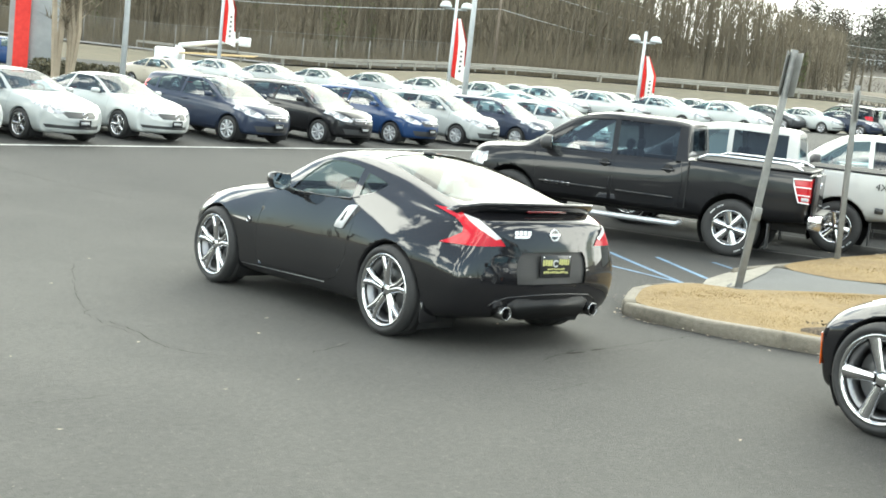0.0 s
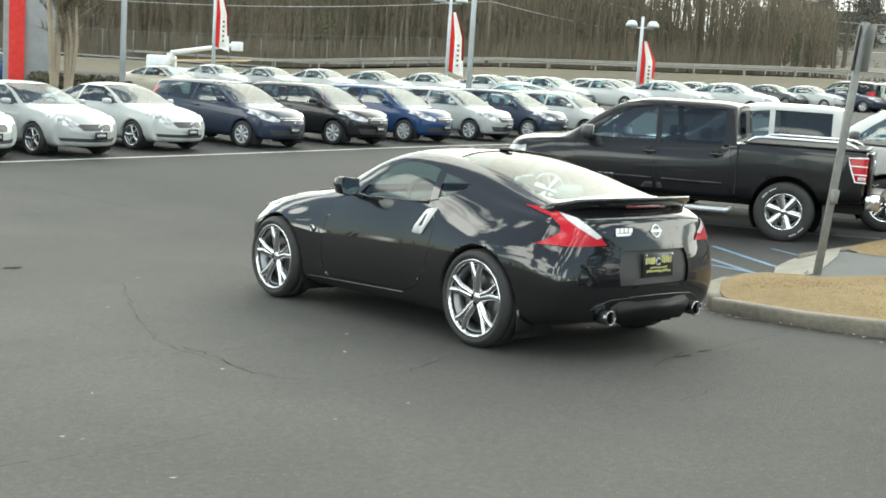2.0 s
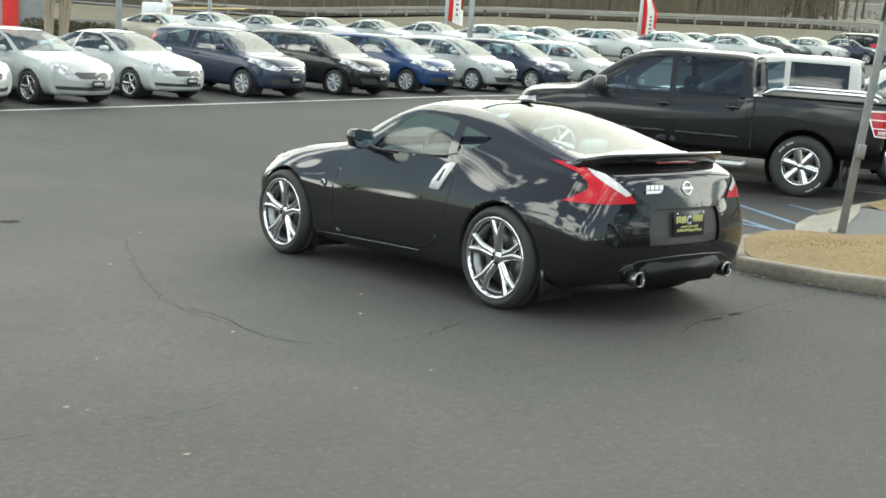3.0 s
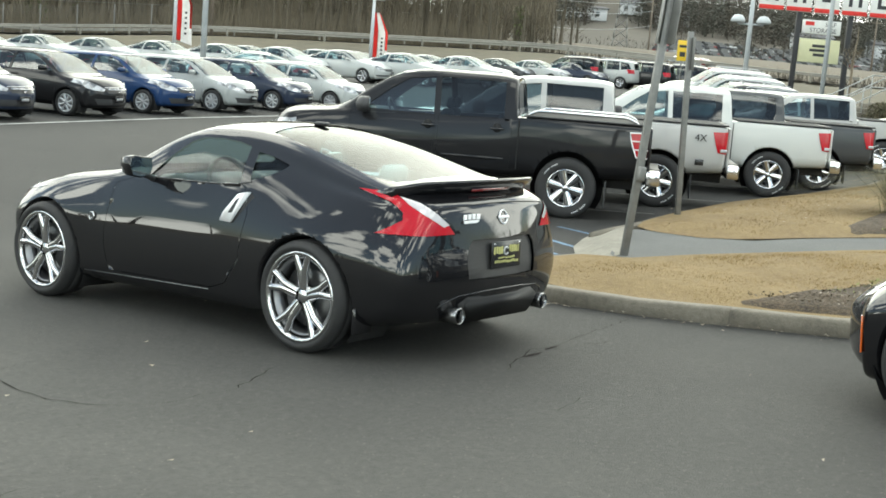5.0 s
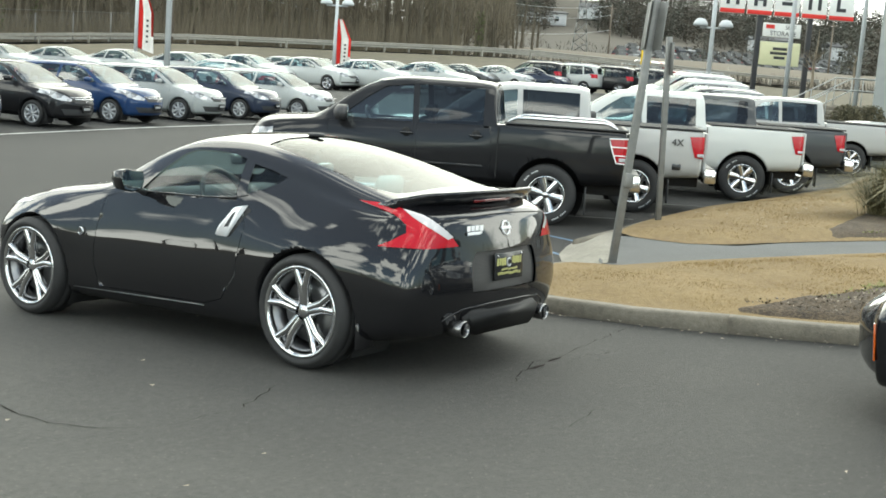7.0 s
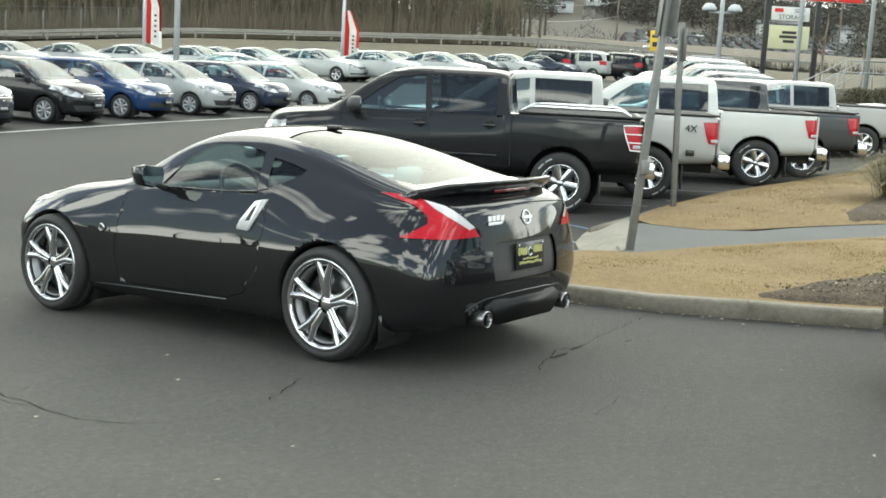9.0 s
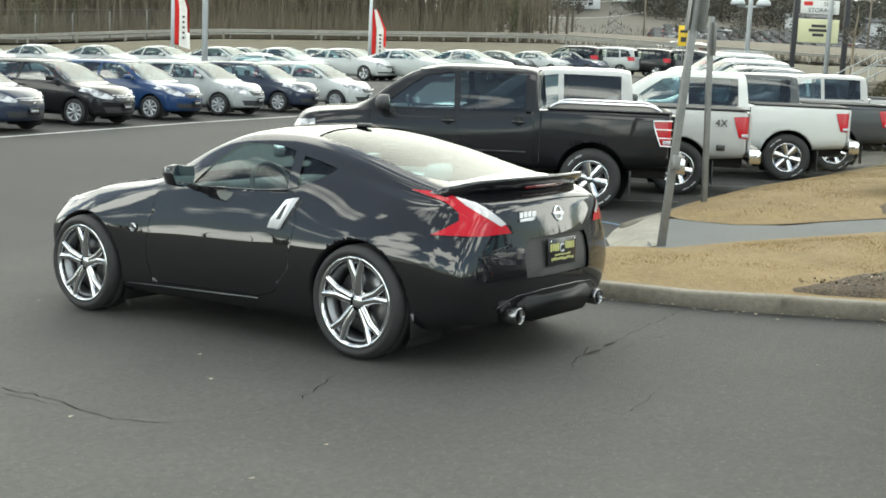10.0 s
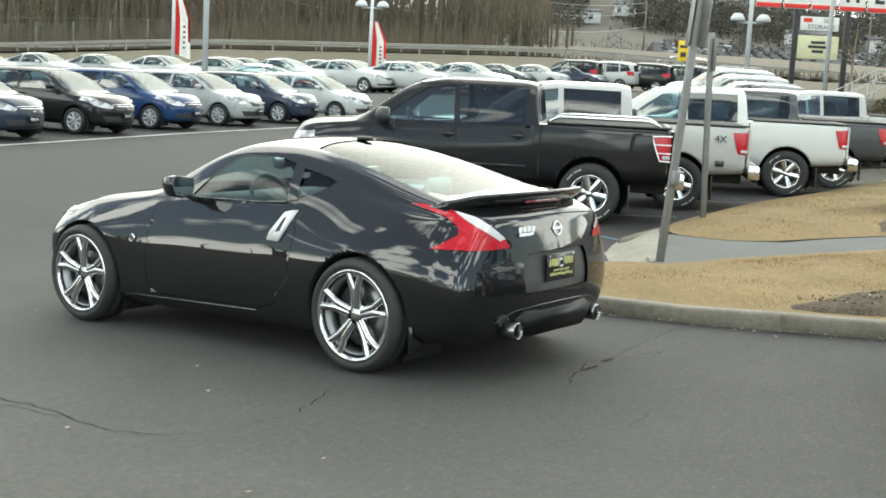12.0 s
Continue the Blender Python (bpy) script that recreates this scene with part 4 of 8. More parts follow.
def hatchback():
    root = car_thing("hatchback_car", HATCH_SPEC, M_PAINT)
    interior(root, [0.35, 1.2], 2.0, 0.35, 1.0, 0.66)
    door_mirror(root, 1.98, 1.04, 0.80, M_PAINT, 1.0)
    handles(root, [(1.12, 0.86, 0.838), (0.30, 0.88, 0.835)], M_PAINT, 0.85)
    nose_trim(root, 3.43, 0.665, 0.44, 0.66, two=True)
    return root


# two-door and four-door saloons
SALOON_SPEC = dict(
    ends=(-1.0, 3.72), levels=1, stations=30,
    top=curve((-1.0, 0.93), (-0.85, 1.03), (-0.5, 1.09), (-0.1, 1.21), (0.4, 1.36), (1.0, 1.43), (1.5, 1.41), (1.95, 1.25), (2.4, 1.02), (2.8, 0.97), (3.3, 0.87), (3.62, 0.70), (3.72, 0.58)),
    belt=curve((-1.0, 0.82), (-0.5, 0.97), (0.4, 0.97), (1.5, 0.93), (2.4, 0.90), (3.0, 0.83), (3.5, 0.68), (3.72, 0.54)),
    half=curve((-1.0, 0.78), (-0.6, 0.86), (0.3, 0.895), (2.2, 0.895), (2.9, 0.88), (3.4, 0.80), (3.72, 0.66)),
    rail=curve((-1.0, 0.68), (-0.5, 0.66), (0.2, 0.58), (1.4, 0.58), (1.9, 0.63), (2.4, 0.74), (3.0, 0.68), (3.72, 0.5)),
    bottom=curve((-1.0, 0.34), (-0.4, 0.24), (3.0, 0.19), (3.72, 0.24)),
    crown=curve((-1.0, 0.05), (0.3, 0.07), (1.5, 0.07), (2.5, 0.05), (3.72, 0.05)),
    shoulder=curve((-1.0, 0.08), (0.0, 0.09), (1, 0.07), (2.3, 0.08), (3.72, 0.1)),
    tuck=curve((-1.0, 0.06), (3.72, 0.08)), barrel=curve((-1.0, 0.0), (0.4, 0.015), (1.5, 0.02), (2.3, 0.0), (3.72, 0.0)),
    nose_len=0.5, tail_len=0.4, bow_front=0.36, bow_rear=0.18,
    nose=curve((0.2, -0.06), (0.4, 0.0), (0.6, 0.0), (0.8, -0.08), (1.1, -0.14)),
    tail=curve((0.3, 0.06), (0.5, 0.0), (0.9, 0.0), (1.1, 0.05)),
    wheels=[(0.0, 0.325), (2.72, 0.325)], arch=0.362, style="five", tyre_r=0.326, rim_r=0.225, tyre_w=0.21, track=0.77,
    side_glass=[("front_door_window", [(2.12, 0.99), (1.70, 1.22), (1.40, 1.325), (0.85, 1.335), (0.78, 0.985)], M_GLASS),
                ("rear_side_window", [(0.70, 0.99), (0.76, 1.335), (0.40, 1.295), (0.02, 1.17), (-0.12, 1.06), (-0.02, 1.01)], M_GLASS)],
    end_glass=[("windscreen", [(-0.73, 1.01), (0.73, 1.01), (0.55, 1.375), (-0.55, 1.375)], FRONT, lambda c: 1.4 < c.y < 2.6, None),
               ("rear_window", [(-0.54, 0.5), (0.54, 0.5), (0.60, -0.4), (-0.60, -0.4)], TOP, lambda c: c.z > 1.0, None)],
    lamps=[("headlamp", [(-0.44, 0.61), (-0.36, 0.66), (-0.46, 0.76), (-0.62, 0.84), (-0.76, 0.87), (-0.80, 0.79), (-0.72, 0.69), (-0.56, 0.62)], FRONT, lambda c: c.y > 2.6, M_CLEAR, 0.004, "swept clear headlamp"),
           ("tail_lamp", [(-0.86, 0.80), (-0.50, 0.80), (-0.46, 0.92), (-0.84, 0.95)], REAR, lambda c: c.y < -0.3, M_RED, 0.004, "wide red tail lamp"),
           ("centre_grille", [(-0.33, 0.555), (0.33, 0.555), (0.44, 0.675), (-0.44, 0.675)], FRONT, lambda c: c.y > 3.2, M_PLASTIC, -0.010, ""),
           ("centre_air_intake", [(-0.66, 0.33), (0.66, 0.33), (0.70, 0.40), (-0.70, 0.40)], FRONT, lambda c: c.y > 3.0, M_PLASTIC, -0.016, "")],
    doors=[("front_door", [(2.30, 0.93), (0.70, 0.965), (0.62, 0.36), (2.26, 0.32)])],
)


def saloon():
    root = car_thing("saloon_car", SALOON_SPEC, M_PAINT)
    interior(root, [0.3, 1.15], 1.95, 0.33, 0.97, 0.68)
    door_mirror(root, 1.95, 1.03, 0.84, M_PAINT, 1.0)
    handles(root, [(0.84, 0.83, 0.885)], M_PAINT, 0.89)
    nose_trim(root, 3.74, 0.62, 0.46, 0.5, bar=False)
    return root


# sport utility wagon
SUV_SPEC = dict(
    ends=(-0.95, 3.70), levels=1, stations=30,
    top=curve((-0.95, 1.2), (-0.85, 1.55), (-0.6, 1.70), (0.3, 1.77), (1.3, 1.77), (1.75, 1.68), (2.15, 1.42), (2.5, 1.19), (3.1, 1.10), (3.55, 0.96), (3.70, 0.80)),
    belt=curve((-0.95, 0.95), (-0.5, 1.12), (0.5, 1.10), (2.4, 1.06), (3.2, 0.98), (3.70, 0.72)),
    half=curve((-0.95, 0.82), (-0.5, 0.91), (0.3, 0.93), (2.6, 0.93), (3.3, 0.87), (3.70, 0.74)),
    rail=curve((-0.95, 0.6), (-0.4, 0.64), (1.5, 0.66), (2.0, 0.70), (2.5, 0.78), (3.70, 0.6)),
    bottom=curve((-0.95, 0.42), (0, 0.32), (3.0, 0.28), (3.70, 0.32)),
    crown=curve((-0.95, 0.05), (1.6, 0.06), (2.5, 0.06), (3.70, 0.06)),
    shoulder=curve((-0.95, 0.06), (1, 0.05), (3.70, 0.1)),
    tuck=curve((-0.95, 0.06), (3.70, 0.08)), barrel=curve((-0.95, 0.01), (1.5, 0.015), (3.70, 0.0)),
    nose_len=0.45, tail_len=0.3, bow_front=0.25, bow_rear=0.14,
    nose=curve((0.2, -0.05), (0.5, 0.0), (0.9, -0.02), (1.2, -0.1)),
    tail=curve((0.3, 0.05), (0.6, 0.0), (1.0, 0.03), (1.7, 0.2)),
    wheels=[(0.0, 0.36), (2.75, 0.36)], arch=0.40, style="six", tyre_r=0.365, rim_r=0.24, tyre_w=0.23, track=0.80,
    side_glass=[("front_door_window", [(2.30, 1.14), (1.80, 1.50), (1.55, 1.62), (1.05, 1.645), (1.0, 1.13)], None),
                ("rear_door_window", [(0.93, 1.13), (0.97, 1.645), (0.20, 1.64), (0.10, 1.14)], M_PRIVACY),
                ("quarter_window", [(0.02, 1.15), (0.10, 1.635), (-0.40, 1.56), (-0.62, 1.24)], M_PRIVACY)],
    end_glass=[("windscreen", [(-0.76, 1.18), (0.76, 1.18), (0.62, 1.68), (-0.62, 1.68)], FRONT, lambda c: 1.4 < c.y < 2.7, None),
               ("rear_window", [(-0.60, 1.20), (0.60, 1.20), (0.54, 1.58), (-0.54, 1.58)], REAR, lambda c: c.y < 0, M_PRIVACY)],
    lamps=[("headlamp", [(-0.82, 0.80), (-0.44, 0.76), (-0.42, 0.88), (-0.84, 0.98)], FRONT, lambda c: c.y > 2.8, M_CLEAR, 0.004, "clear headlamp"),
           ("tail_lamp", [(-0.92, 0.95), (-0.68, 0.95), (-0.66, 1.20), (-0.86, 1.20)], REAR, lambda c: c.y < -0.2, M_RED, 0.004, "red tail lamp"),
           ("centre_grille", [(-0.36, 0.72), (0.36, 0.72), (0.38, 0.88), (-0.38, 0.88)], FRONT, lambda c: c.y > 3.2, M_PLASTIC, -0.004, "")],
    doors=[("front_door", [(2.42, 1.08), (0.98, 1.11), (0.98, 0.46), (2.34, 0.42)]), ("rear_door", [(0.94, 1.11), (0.08, 1.12), (0.25, 0.85), (0.48, 0.60), (0.52, 0.46), (0.94, 0.46)])],
)


def suv():
    root = car_thing("suv_car", SUV_SPEC, M_PAINT)
    interior(root, [0.4, 1.3], 2.1, 0.5, 1.12, 0.7)
    door_mirror(root, 2.15, 1.2, 0.86, M_PAINT, 1.1)
    handles(root, [(1.14, 1.0, 0.92), (0.34, 1.0, 0.92)], M_PAINT, 0.92)
    for sg in (-1, 1):
        part("roof_rail", tube([(sg * 0.56, -0.4, 1.74), (sg * 0.56, -0.32, 1.80), (sg * 0.56, 1.3, 1.82), (sg * 0.56, 1.42, 1.77)], 0.02, 6), M_SILVERPL, root)
    return root


# crew-cab pickup truck
CAB_SPEC = dict(
    ends=(-1.03, 4.50), levels=1, stations=44, extra=(0.725, 0.745, 0.765, 0.785, 0.81, 0.84),
    top=curve((-1.03, 1.30), (0.73, 1.305), (0.745, 1.31), (0.775, 1.73), (0.82, 1.825), (1.1, 1.855), (2.0, 1.855), (2.5, 1.795), (2.9, 1.60), (3.3, 1.325), (3.5, 1.25), (4.1, 1.20), (4.38, 1.10), (4.50, 0.92)),
    belt=curve((-1.03, 1.27), (0.63, 1.275), (0.76, 1.26), (2.0, 1.20), (3.3, 1.18), (4.0, 1.12), (4.35, 0.98), (4.50, 0.82)),
    half=curve((-1.03, 0.975), (0.0, 1.005), (0.8, 0.99), (3.2, 0.995), (3.9, 0.97), (4.3, 0.91), (4.50, 0.84)),
    rail=curve((-1.03, 0.93), (0.745, 0.93), (0.775, 0.765), (0.86, 0.74), (1.1, 0.735), (2.2, 0.73), (2.7, 0.76), (3.3, 0.84), (4.50, 0.7)),
    bottom=curve((-1.03, 0.58), (0.5, 0.48), (3.2, 0.46), (4.50, 0.42)),
    crown=curve((-1.03, 0.02), (0.745, 0.02), (0.78, 0.05), (2.4, 0.05), (3.4, 0.06), (4.50, 0.05)),
    shoulder=curve((-1.03, 0.03), (0.7, 0.03), (1.0, 0.05), (3.2, 0.06), (4.50, 0.1)),
    tuck=curve((-1.03, 0.04), (4.50, 0.06)), barrel=curve((-1.03, 0.0), (1.0, 0.015), (2.4, 0.02), (3.3, 0.0), (4.50, 0.0)),
    nose_len=0.4, tail_len=0.1, bow_front=0.2, bow_rear=0.02,
    nose=curve((0.4, -0.02), (0.6, 0.0), (1.0, 0.0), (1.25, -0.08)), tail=curve((0.4, 0.02), (1.3, 0.0)),
    wheels=[(0.0, 0.42), (3.55, 0.42)], arch=0.475, style="six", tyre_r=0.405, rim_r=0.245, tyre_w=0.27, track=0.86, letters=True,
    glass=M_GLASS,
    side_glass=[("front_door_window", [(3.00, 1.25), (2.62, 1.53), (2.36, 1.69), (1.98, 1.735), (1.95, 1.24)], M_GLASS),
                ("rear_door_window", [(1.86, 1.24), (1.89, 1.74), (0.95, 1.735), (0.93, 1.26)], M_PRIVACY)],
    end_glass=[("windscreen", [(-0.80, 1.34), (0.80, 1.34), (0.70, 1.76), (-0.70, 1.76)], FRONT, lambda c: 2.3 < c.y < 3.4, None),
               ("rear_window", [(-0.62, 1.40), (0.62, 1.40), (0.58, 1.73), (-0.58, 1.73)], REAR, lambda c: 0.5 < c.y < 1.1, M_PRIVACY)],
    lamps=[("headlamp", [(-0.95, 0.84), (-0.62, 0.82), (-0.60, 1.0), (-0.95, 1.03)], FRONT, lambda c: c.y > 4.0, M_CLEAR, 0.006, "large clear headlamp"),
           ("tail_lamp", [(-1.04, 1.22), (-0.79, 1.205), (-0.83, 1.05), (-0.88, 0.90), (-1.04, 0.88)], SIDE_L, lambda c: c.y < -0.6 and abs(c.x) > 0.5, M_RED, 0.012, "tall red tail lamp"),
           ("centre_grille", [(-0.50, 0.84), (0.50, 0.84), (0.56, 1.10), (-0.56, 1.10)], FRONT, lambda c: c.y > 4.0, M_CHROME, 0.006, "chrome grille")],
    doors=[("front_door", [(3.18, 1.19), (1.93, 1.235), (1.93, 0.58), (3.12, 0.56)]),
           ("rear_door", [(1.88, 1.235), (0.83, 1.255), (0.78, 0.95), (0.82, 0.60), (1.88, 0.58)])],
)


def pickup(bed_rails=False, flares=False):
    s = dict(CAB_SPEC)
    root = car_thing("pickup_truck", s, M_PAINT)
    interior(root, [1.35, 2.2], 3.0, 0.65, 1.25, 0.78)
    door_mirror(root, 2.92, 1.30, 0.96, M_PLASTIC, 1.7)
    handles(root, [(2.02, 1.095, 0.995), (1.02, 1.115, 0.995)], M_TRIM, 0.99)
    for sg in (-1, 1):
        for yh, zh in ((2.02, 1.095), (1.02, 1.115)):
            part("handle_cup", tube([(sg * 0.988, yh, zh + 0.012), (sg * 1.001, yh, zh + 0.012)], [0.062, 0.055], 16), M_UNDER, root)
    # load bed: dark liner on top, with raised rim, and a tailgate
    bed = bmesh.new()
    add_box(bed, (0, -0.18, 1.312), (1.70, 1.62, 0.02), 0.004)
    part("bed_cover_floor", bed, M_UNDER, root)
    for sg in (-1, 1):
        part("bed_rim", box((sg * 0.915, -0.19, 1.312), (0.085, 1.64, 0.03), 0.012), M_PLASTIC, root)
    part("bed_rim", box((0, -0.995, 1.312), (1.80, 0.06, 0.03), 0.012), M_PLASTIC, root)
    part("tailgate", box((0, -1.055, 0.96), (1.50, 0.05, 0.62), 0.02), M_PAINT, root)
    part("tailgate_handle", box((0, -1.085, 1.12), (0.24, 0.03, 0.07), 0.015), M_CHROME, root)
    # gap between cab and bed
    for sg in (-1, 1):
        part("bed_gap", box((sg * 0.992, 0.71, 0.93), (0.02, 0.016, 0.66), 0.0), M_UNDER, root, flat=True)
    # rear bumper, hitch and step
    bp = bmesh.new()
    add_box(bp, (0, -1.13, 0.62), (1.94, 0.19, 0.20), 0.028, seg=3)
    part("rear_bumper", bp, M_CHROME, root, "chrome step bumper")
    part("bumper_pad", box((0, -1.15, 0.725), (1.5, 0.14, 0.02), 0.008), M_PLASTIC, root)
    part("front_bumper", box((0, 4.50, 0.60), (1.86, 0.20, 0.24), 0.06, seg=3), M_CHROME, root)
    for sg in (-1, 1):
        part("mud_flap", box((sg * 0.88, -0.52, 0.36), (0.26, 0.02, 0.36), 0.008), M_PLASTIC, root)
        part("running_board", tube([(sg * 0.97, 0.72, 0.40), (sg * 1.03, 0.80, 0.36), (sg * 1.03, 3.0, 0.36), (sg * 0.97, 3.08, 0.40)], 0.04, 10), M_SILVERPL, root)
        part("door_strip", box((sg * 1.0, 1.35, 0.72), (0.016, 0.90, 0.035), 0.006), M_PAINT, root)
        part("door_strip", box((sg * 1.003, 2.5, 0.72), (0.016, 1.1, 0.035), 0.006), M_PAINT, root)
        # lens bars on the tail lamp
        t = bmesh.new()
        add_box(t, (sg * 0.985, -0.965, 0.935), (0.03, 0.10, 0.05), 0.008)
        part("reversing_light", t, M_CLEAR, root)
        if bed_rails:
            r = bmesh.new()
            add_tube(r, [(sg * 0.92, -0.88, 1.31), (sg * 0.92, -0.84, 1.345), (sg * 0.92, -0.74, 1.385), (sg * 0.92, -0.66, 1.392), (sg * 0.92, 0.30, 1.392), (sg * 0.92, 0.46, 1.385), (sg * 0.92, 0.56, 1.345), (sg * 0.92, 0.60, 1.31)], 0.021, 10)
            rail = part("bed_rail", r, M_CHROME, root, "polished tubular bed rail")
            tr = bmesh.new()
            add_tube(tr, [(sg * 1.012, -1.03, 1.215), (sg * 1.012, -0.78, 1.205), (sg * 1.012, -0.80, 1.12), (sg * 1.012, -0.83, 1.03), (sg * 1.012, -0.885, 0.89), (sg * 1.012, -1.03, 0.885)], 0.010, 6)
            for z, ya in ((0.99, -0.85), (1.10, -0.81)):
                add_tube(tr, [(sg * 1.012, -1.03, z), (sg * 1.012, ya, z)], 0.008, 6)
            part("lamp_guard", tr, M_BADGE, root, "chrome tail lamp guard")
    # chassis below
    ch = bmesh.new()
    for sg in (-1, 1):
        add_box(ch, (sg * 0.45, 1.6, 0.50), (0.10, 5.2, 0.16), 0.02)
    add_tube(ch, [(-0.8, 0, 0.42), (0.8, 0, 0.42)], 0.06, 10)
    add_box(ch, (0, 0, 0.42), (0.32, 0.34, 0.30), 0.08)
    part("chassis", ch, M_UNDER, root)
    # the cab and nose are short for the bed
    for o in root.children:
        if o.matrix_basis.translation.length > 0.01:
            if o.matrix_basis.translation.y > 0.3:
                o.matrix_basis.translation.y = 0.3 + (o.matrix_basis.translation.y - 0.3) * 0.93
        else:
            for v in o.data.vertices:
                if v.co.y > 0.3:
                    v.co.y = 0.3 + (v.co.y - 0.3) * 0.93
    return root


# ---- the lie of the land ----
SLOPE = math.tan(radians(2.35))
BX, BY = -6.5, -4.8


def FV(d, s):
    """A place d metres ahead and s metres to the right of the camera's last stand, seen along its mean line of sight."""
    return BX + 0.80 * d + 0.60 * s, BY + 0.60 * d - 0.80 * s


def DS(x, y):
    return 0.80 * (x - BX) + 0.60 * (y - BY), 0.60 * (x - BX) - 0.80 * (y - BY)


def gz(x, y):
    """Height of the ground: a gentle ramp under the coupe, a level lot, and a slight rise far off."""
    t = 4.2 - y
    z = SLOPE * (math.log1p(math.exp(-abs(t) * 3)) / 3 + max(t, 0))
    z = min(z, 0.75)
    d, s = DS(x, y)
    z += 0.10 * smooth(y - 0.25 * x, 7, 13) * (1 - smooth(d, 38, 52))
    far = smooth(d, 38, 54) * min(max(0.09 + 0.030 * (s + 19.3), -0.02), 0.95)
    z += far
    z += 2.15 * smooth(d, 88, 104) * (1 - 0.35 * smooth(s, 5, 35)) * (0.4 + 0.6 * smooth(s, -42, -18))
    return z


def sheet(name, x0, x1, y0, y1, nx, ny, dz, material, keep=None):
    bm = bmesh.new()
    vs = [[bm.verts.new((x0 + (x1 - x0) * i / nx, y0 + (y1 - y0) * j / ny, 0)) for i in range(nx + 1)] for j in range(ny + 1)]
    for row in vs:
        for v in row:
            v.co.z = gz(v.co.x, v.co.y) + dz
    for j in range(ny):
        for i in range(nx):
            q = (vs[j][i], vs[j][i + 1], vs[j + 1][i + 1], vs[j + 1][i])
            c = sum((v.co for v in q), Vector()) / 4
            if keep is None or keep(c):
                bm.faces.new(q)
    bmesh.ops.delete(bm, geom=[v for v in bm.verts if not v.link_faces], context='VERTS')
    return part(name, bm, material)


def ribbon(name, pts, width, dz, material, parent=None, step=0.4):
    """A strip painted on or laid over the ground along points."""
    bm = bmesh.new()
    dense = []
    for (ax, ay), (bx, by) in zip(pts, pts[1:]):
        k = max(1, int(math.hypot(bx - ax, by - ay) / step))
        dense += [(ax + (bx - ax) * i / k, ay + (by - ay) * i / k) for i in range(k)]
    dense.append(pts[-1])
    prev = None
    for i, (x, y) in enumerate(dense):
        ax, ay = dense[max(i - 1, 0)]
        cx, cy = dense[min(i + 1, len(dense) - 1)]
        l = math.hypot(cx - ax, cy - ay)
        nx, ny = -(cy - ay) / l * width / 2, (cx - ax) / l * width / 2
        cur = [bm.verts.new((x + nx, y + ny, gz(x + nx, y + ny) + dz)), bm.verts.new((x - nx, y - ny, gz(x - nx, y - ny) + dz))]
        if prev:
            bm.faces.new((prev[0], prev[1], cur[1], cur[0]))
        prev = cur
    return part(name, bm, material, parent)


M_EARTH = grain(mat("dry_verge", (0.2, 0.16, 0.09), 0.95), [(0.052, 0.046, 0.028), (0.085, 0.073, 0.044), (0.12, 0.10, 0.062)], 1.2, 0.06, 0.4, 6, 0.5, "World")
M_ASPHALT = mat("asphalt", (0.09, 0.09, 0.088), 0.85)
grain(M_ASPHALT, [(0.033, 0.032, 0.028), (0.050, 0.0483, 0.0428), (0.072, 0.069, 0.0605)], 26, 0.35, 0.45, 120, 0.55, "World")
# darker towards the island (+x, broken by noise), and pale stones in the wearing course
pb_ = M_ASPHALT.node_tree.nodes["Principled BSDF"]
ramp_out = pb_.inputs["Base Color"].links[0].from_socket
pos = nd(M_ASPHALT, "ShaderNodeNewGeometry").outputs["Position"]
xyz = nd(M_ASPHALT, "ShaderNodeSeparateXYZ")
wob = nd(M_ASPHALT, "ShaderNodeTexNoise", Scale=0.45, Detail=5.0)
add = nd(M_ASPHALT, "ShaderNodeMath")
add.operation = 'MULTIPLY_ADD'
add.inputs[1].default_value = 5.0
x_tone = nd(M_ASPHALT, "ShaderNodeMapRange")
x_tone.inputs["From Min"].default_value, x_tone.inputs["From Max"].default_value = -1.0, 4.8
x_tone.inputs["To Min"].default_value, x_tone.inputs["To Max"].default_value = 1.16, 0.41
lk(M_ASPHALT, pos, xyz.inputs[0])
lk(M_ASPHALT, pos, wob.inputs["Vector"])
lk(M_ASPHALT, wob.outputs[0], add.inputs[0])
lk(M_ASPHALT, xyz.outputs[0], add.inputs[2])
lk(M_ASPHALT, add.outputs[0], x_tone.inputs[0])
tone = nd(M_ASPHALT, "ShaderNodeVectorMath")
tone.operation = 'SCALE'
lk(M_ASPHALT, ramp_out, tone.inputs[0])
lk(M_ASPHALT, x_tone.outputs[0], tone.inputs["Scale"])
cells = nd(M_ASPHALT, "ShaderNodeTexVoronoi", Scale=38.0)
lk(M_ASPHALT, pos, cells.inputs["Vector"])
sep = nd(M_ASPHALT, "ShaderNodeSeparateXYZ")
lk(M_ASPHALT, cells.outputs["Color"], sep.inputs[0])
pick = nd(M_ASPHALT, "ShaderNodeMath")
pick.operation = 'GREATER_THAN'
pick.inputs[1].default_value = 0.80
lk(M_ASPHALT, sep.outputs[0], pick.inputs[0])
dot = nd(M_ASPHALT, "ShaderNodeMath")
dot.operation = 'LESS_THAN'
dot.inputs[1].default_value = 0.20
lk(M_ASPHALT, cells.outputs["Distance"], dot.inputs[0])
both_ = nd(M_ASPHALT, "ShaderNodeMath")
both_.operation = 'MULTIPLY'
lk(M_ASPHALT, pick.outputs[0], both_.inputs[0])
lk(M_ASPHALT, dot.outputs[0], both_.inputs[1])
stone = nd(M_ASPHALT, "ShaderNodeMixRGB")
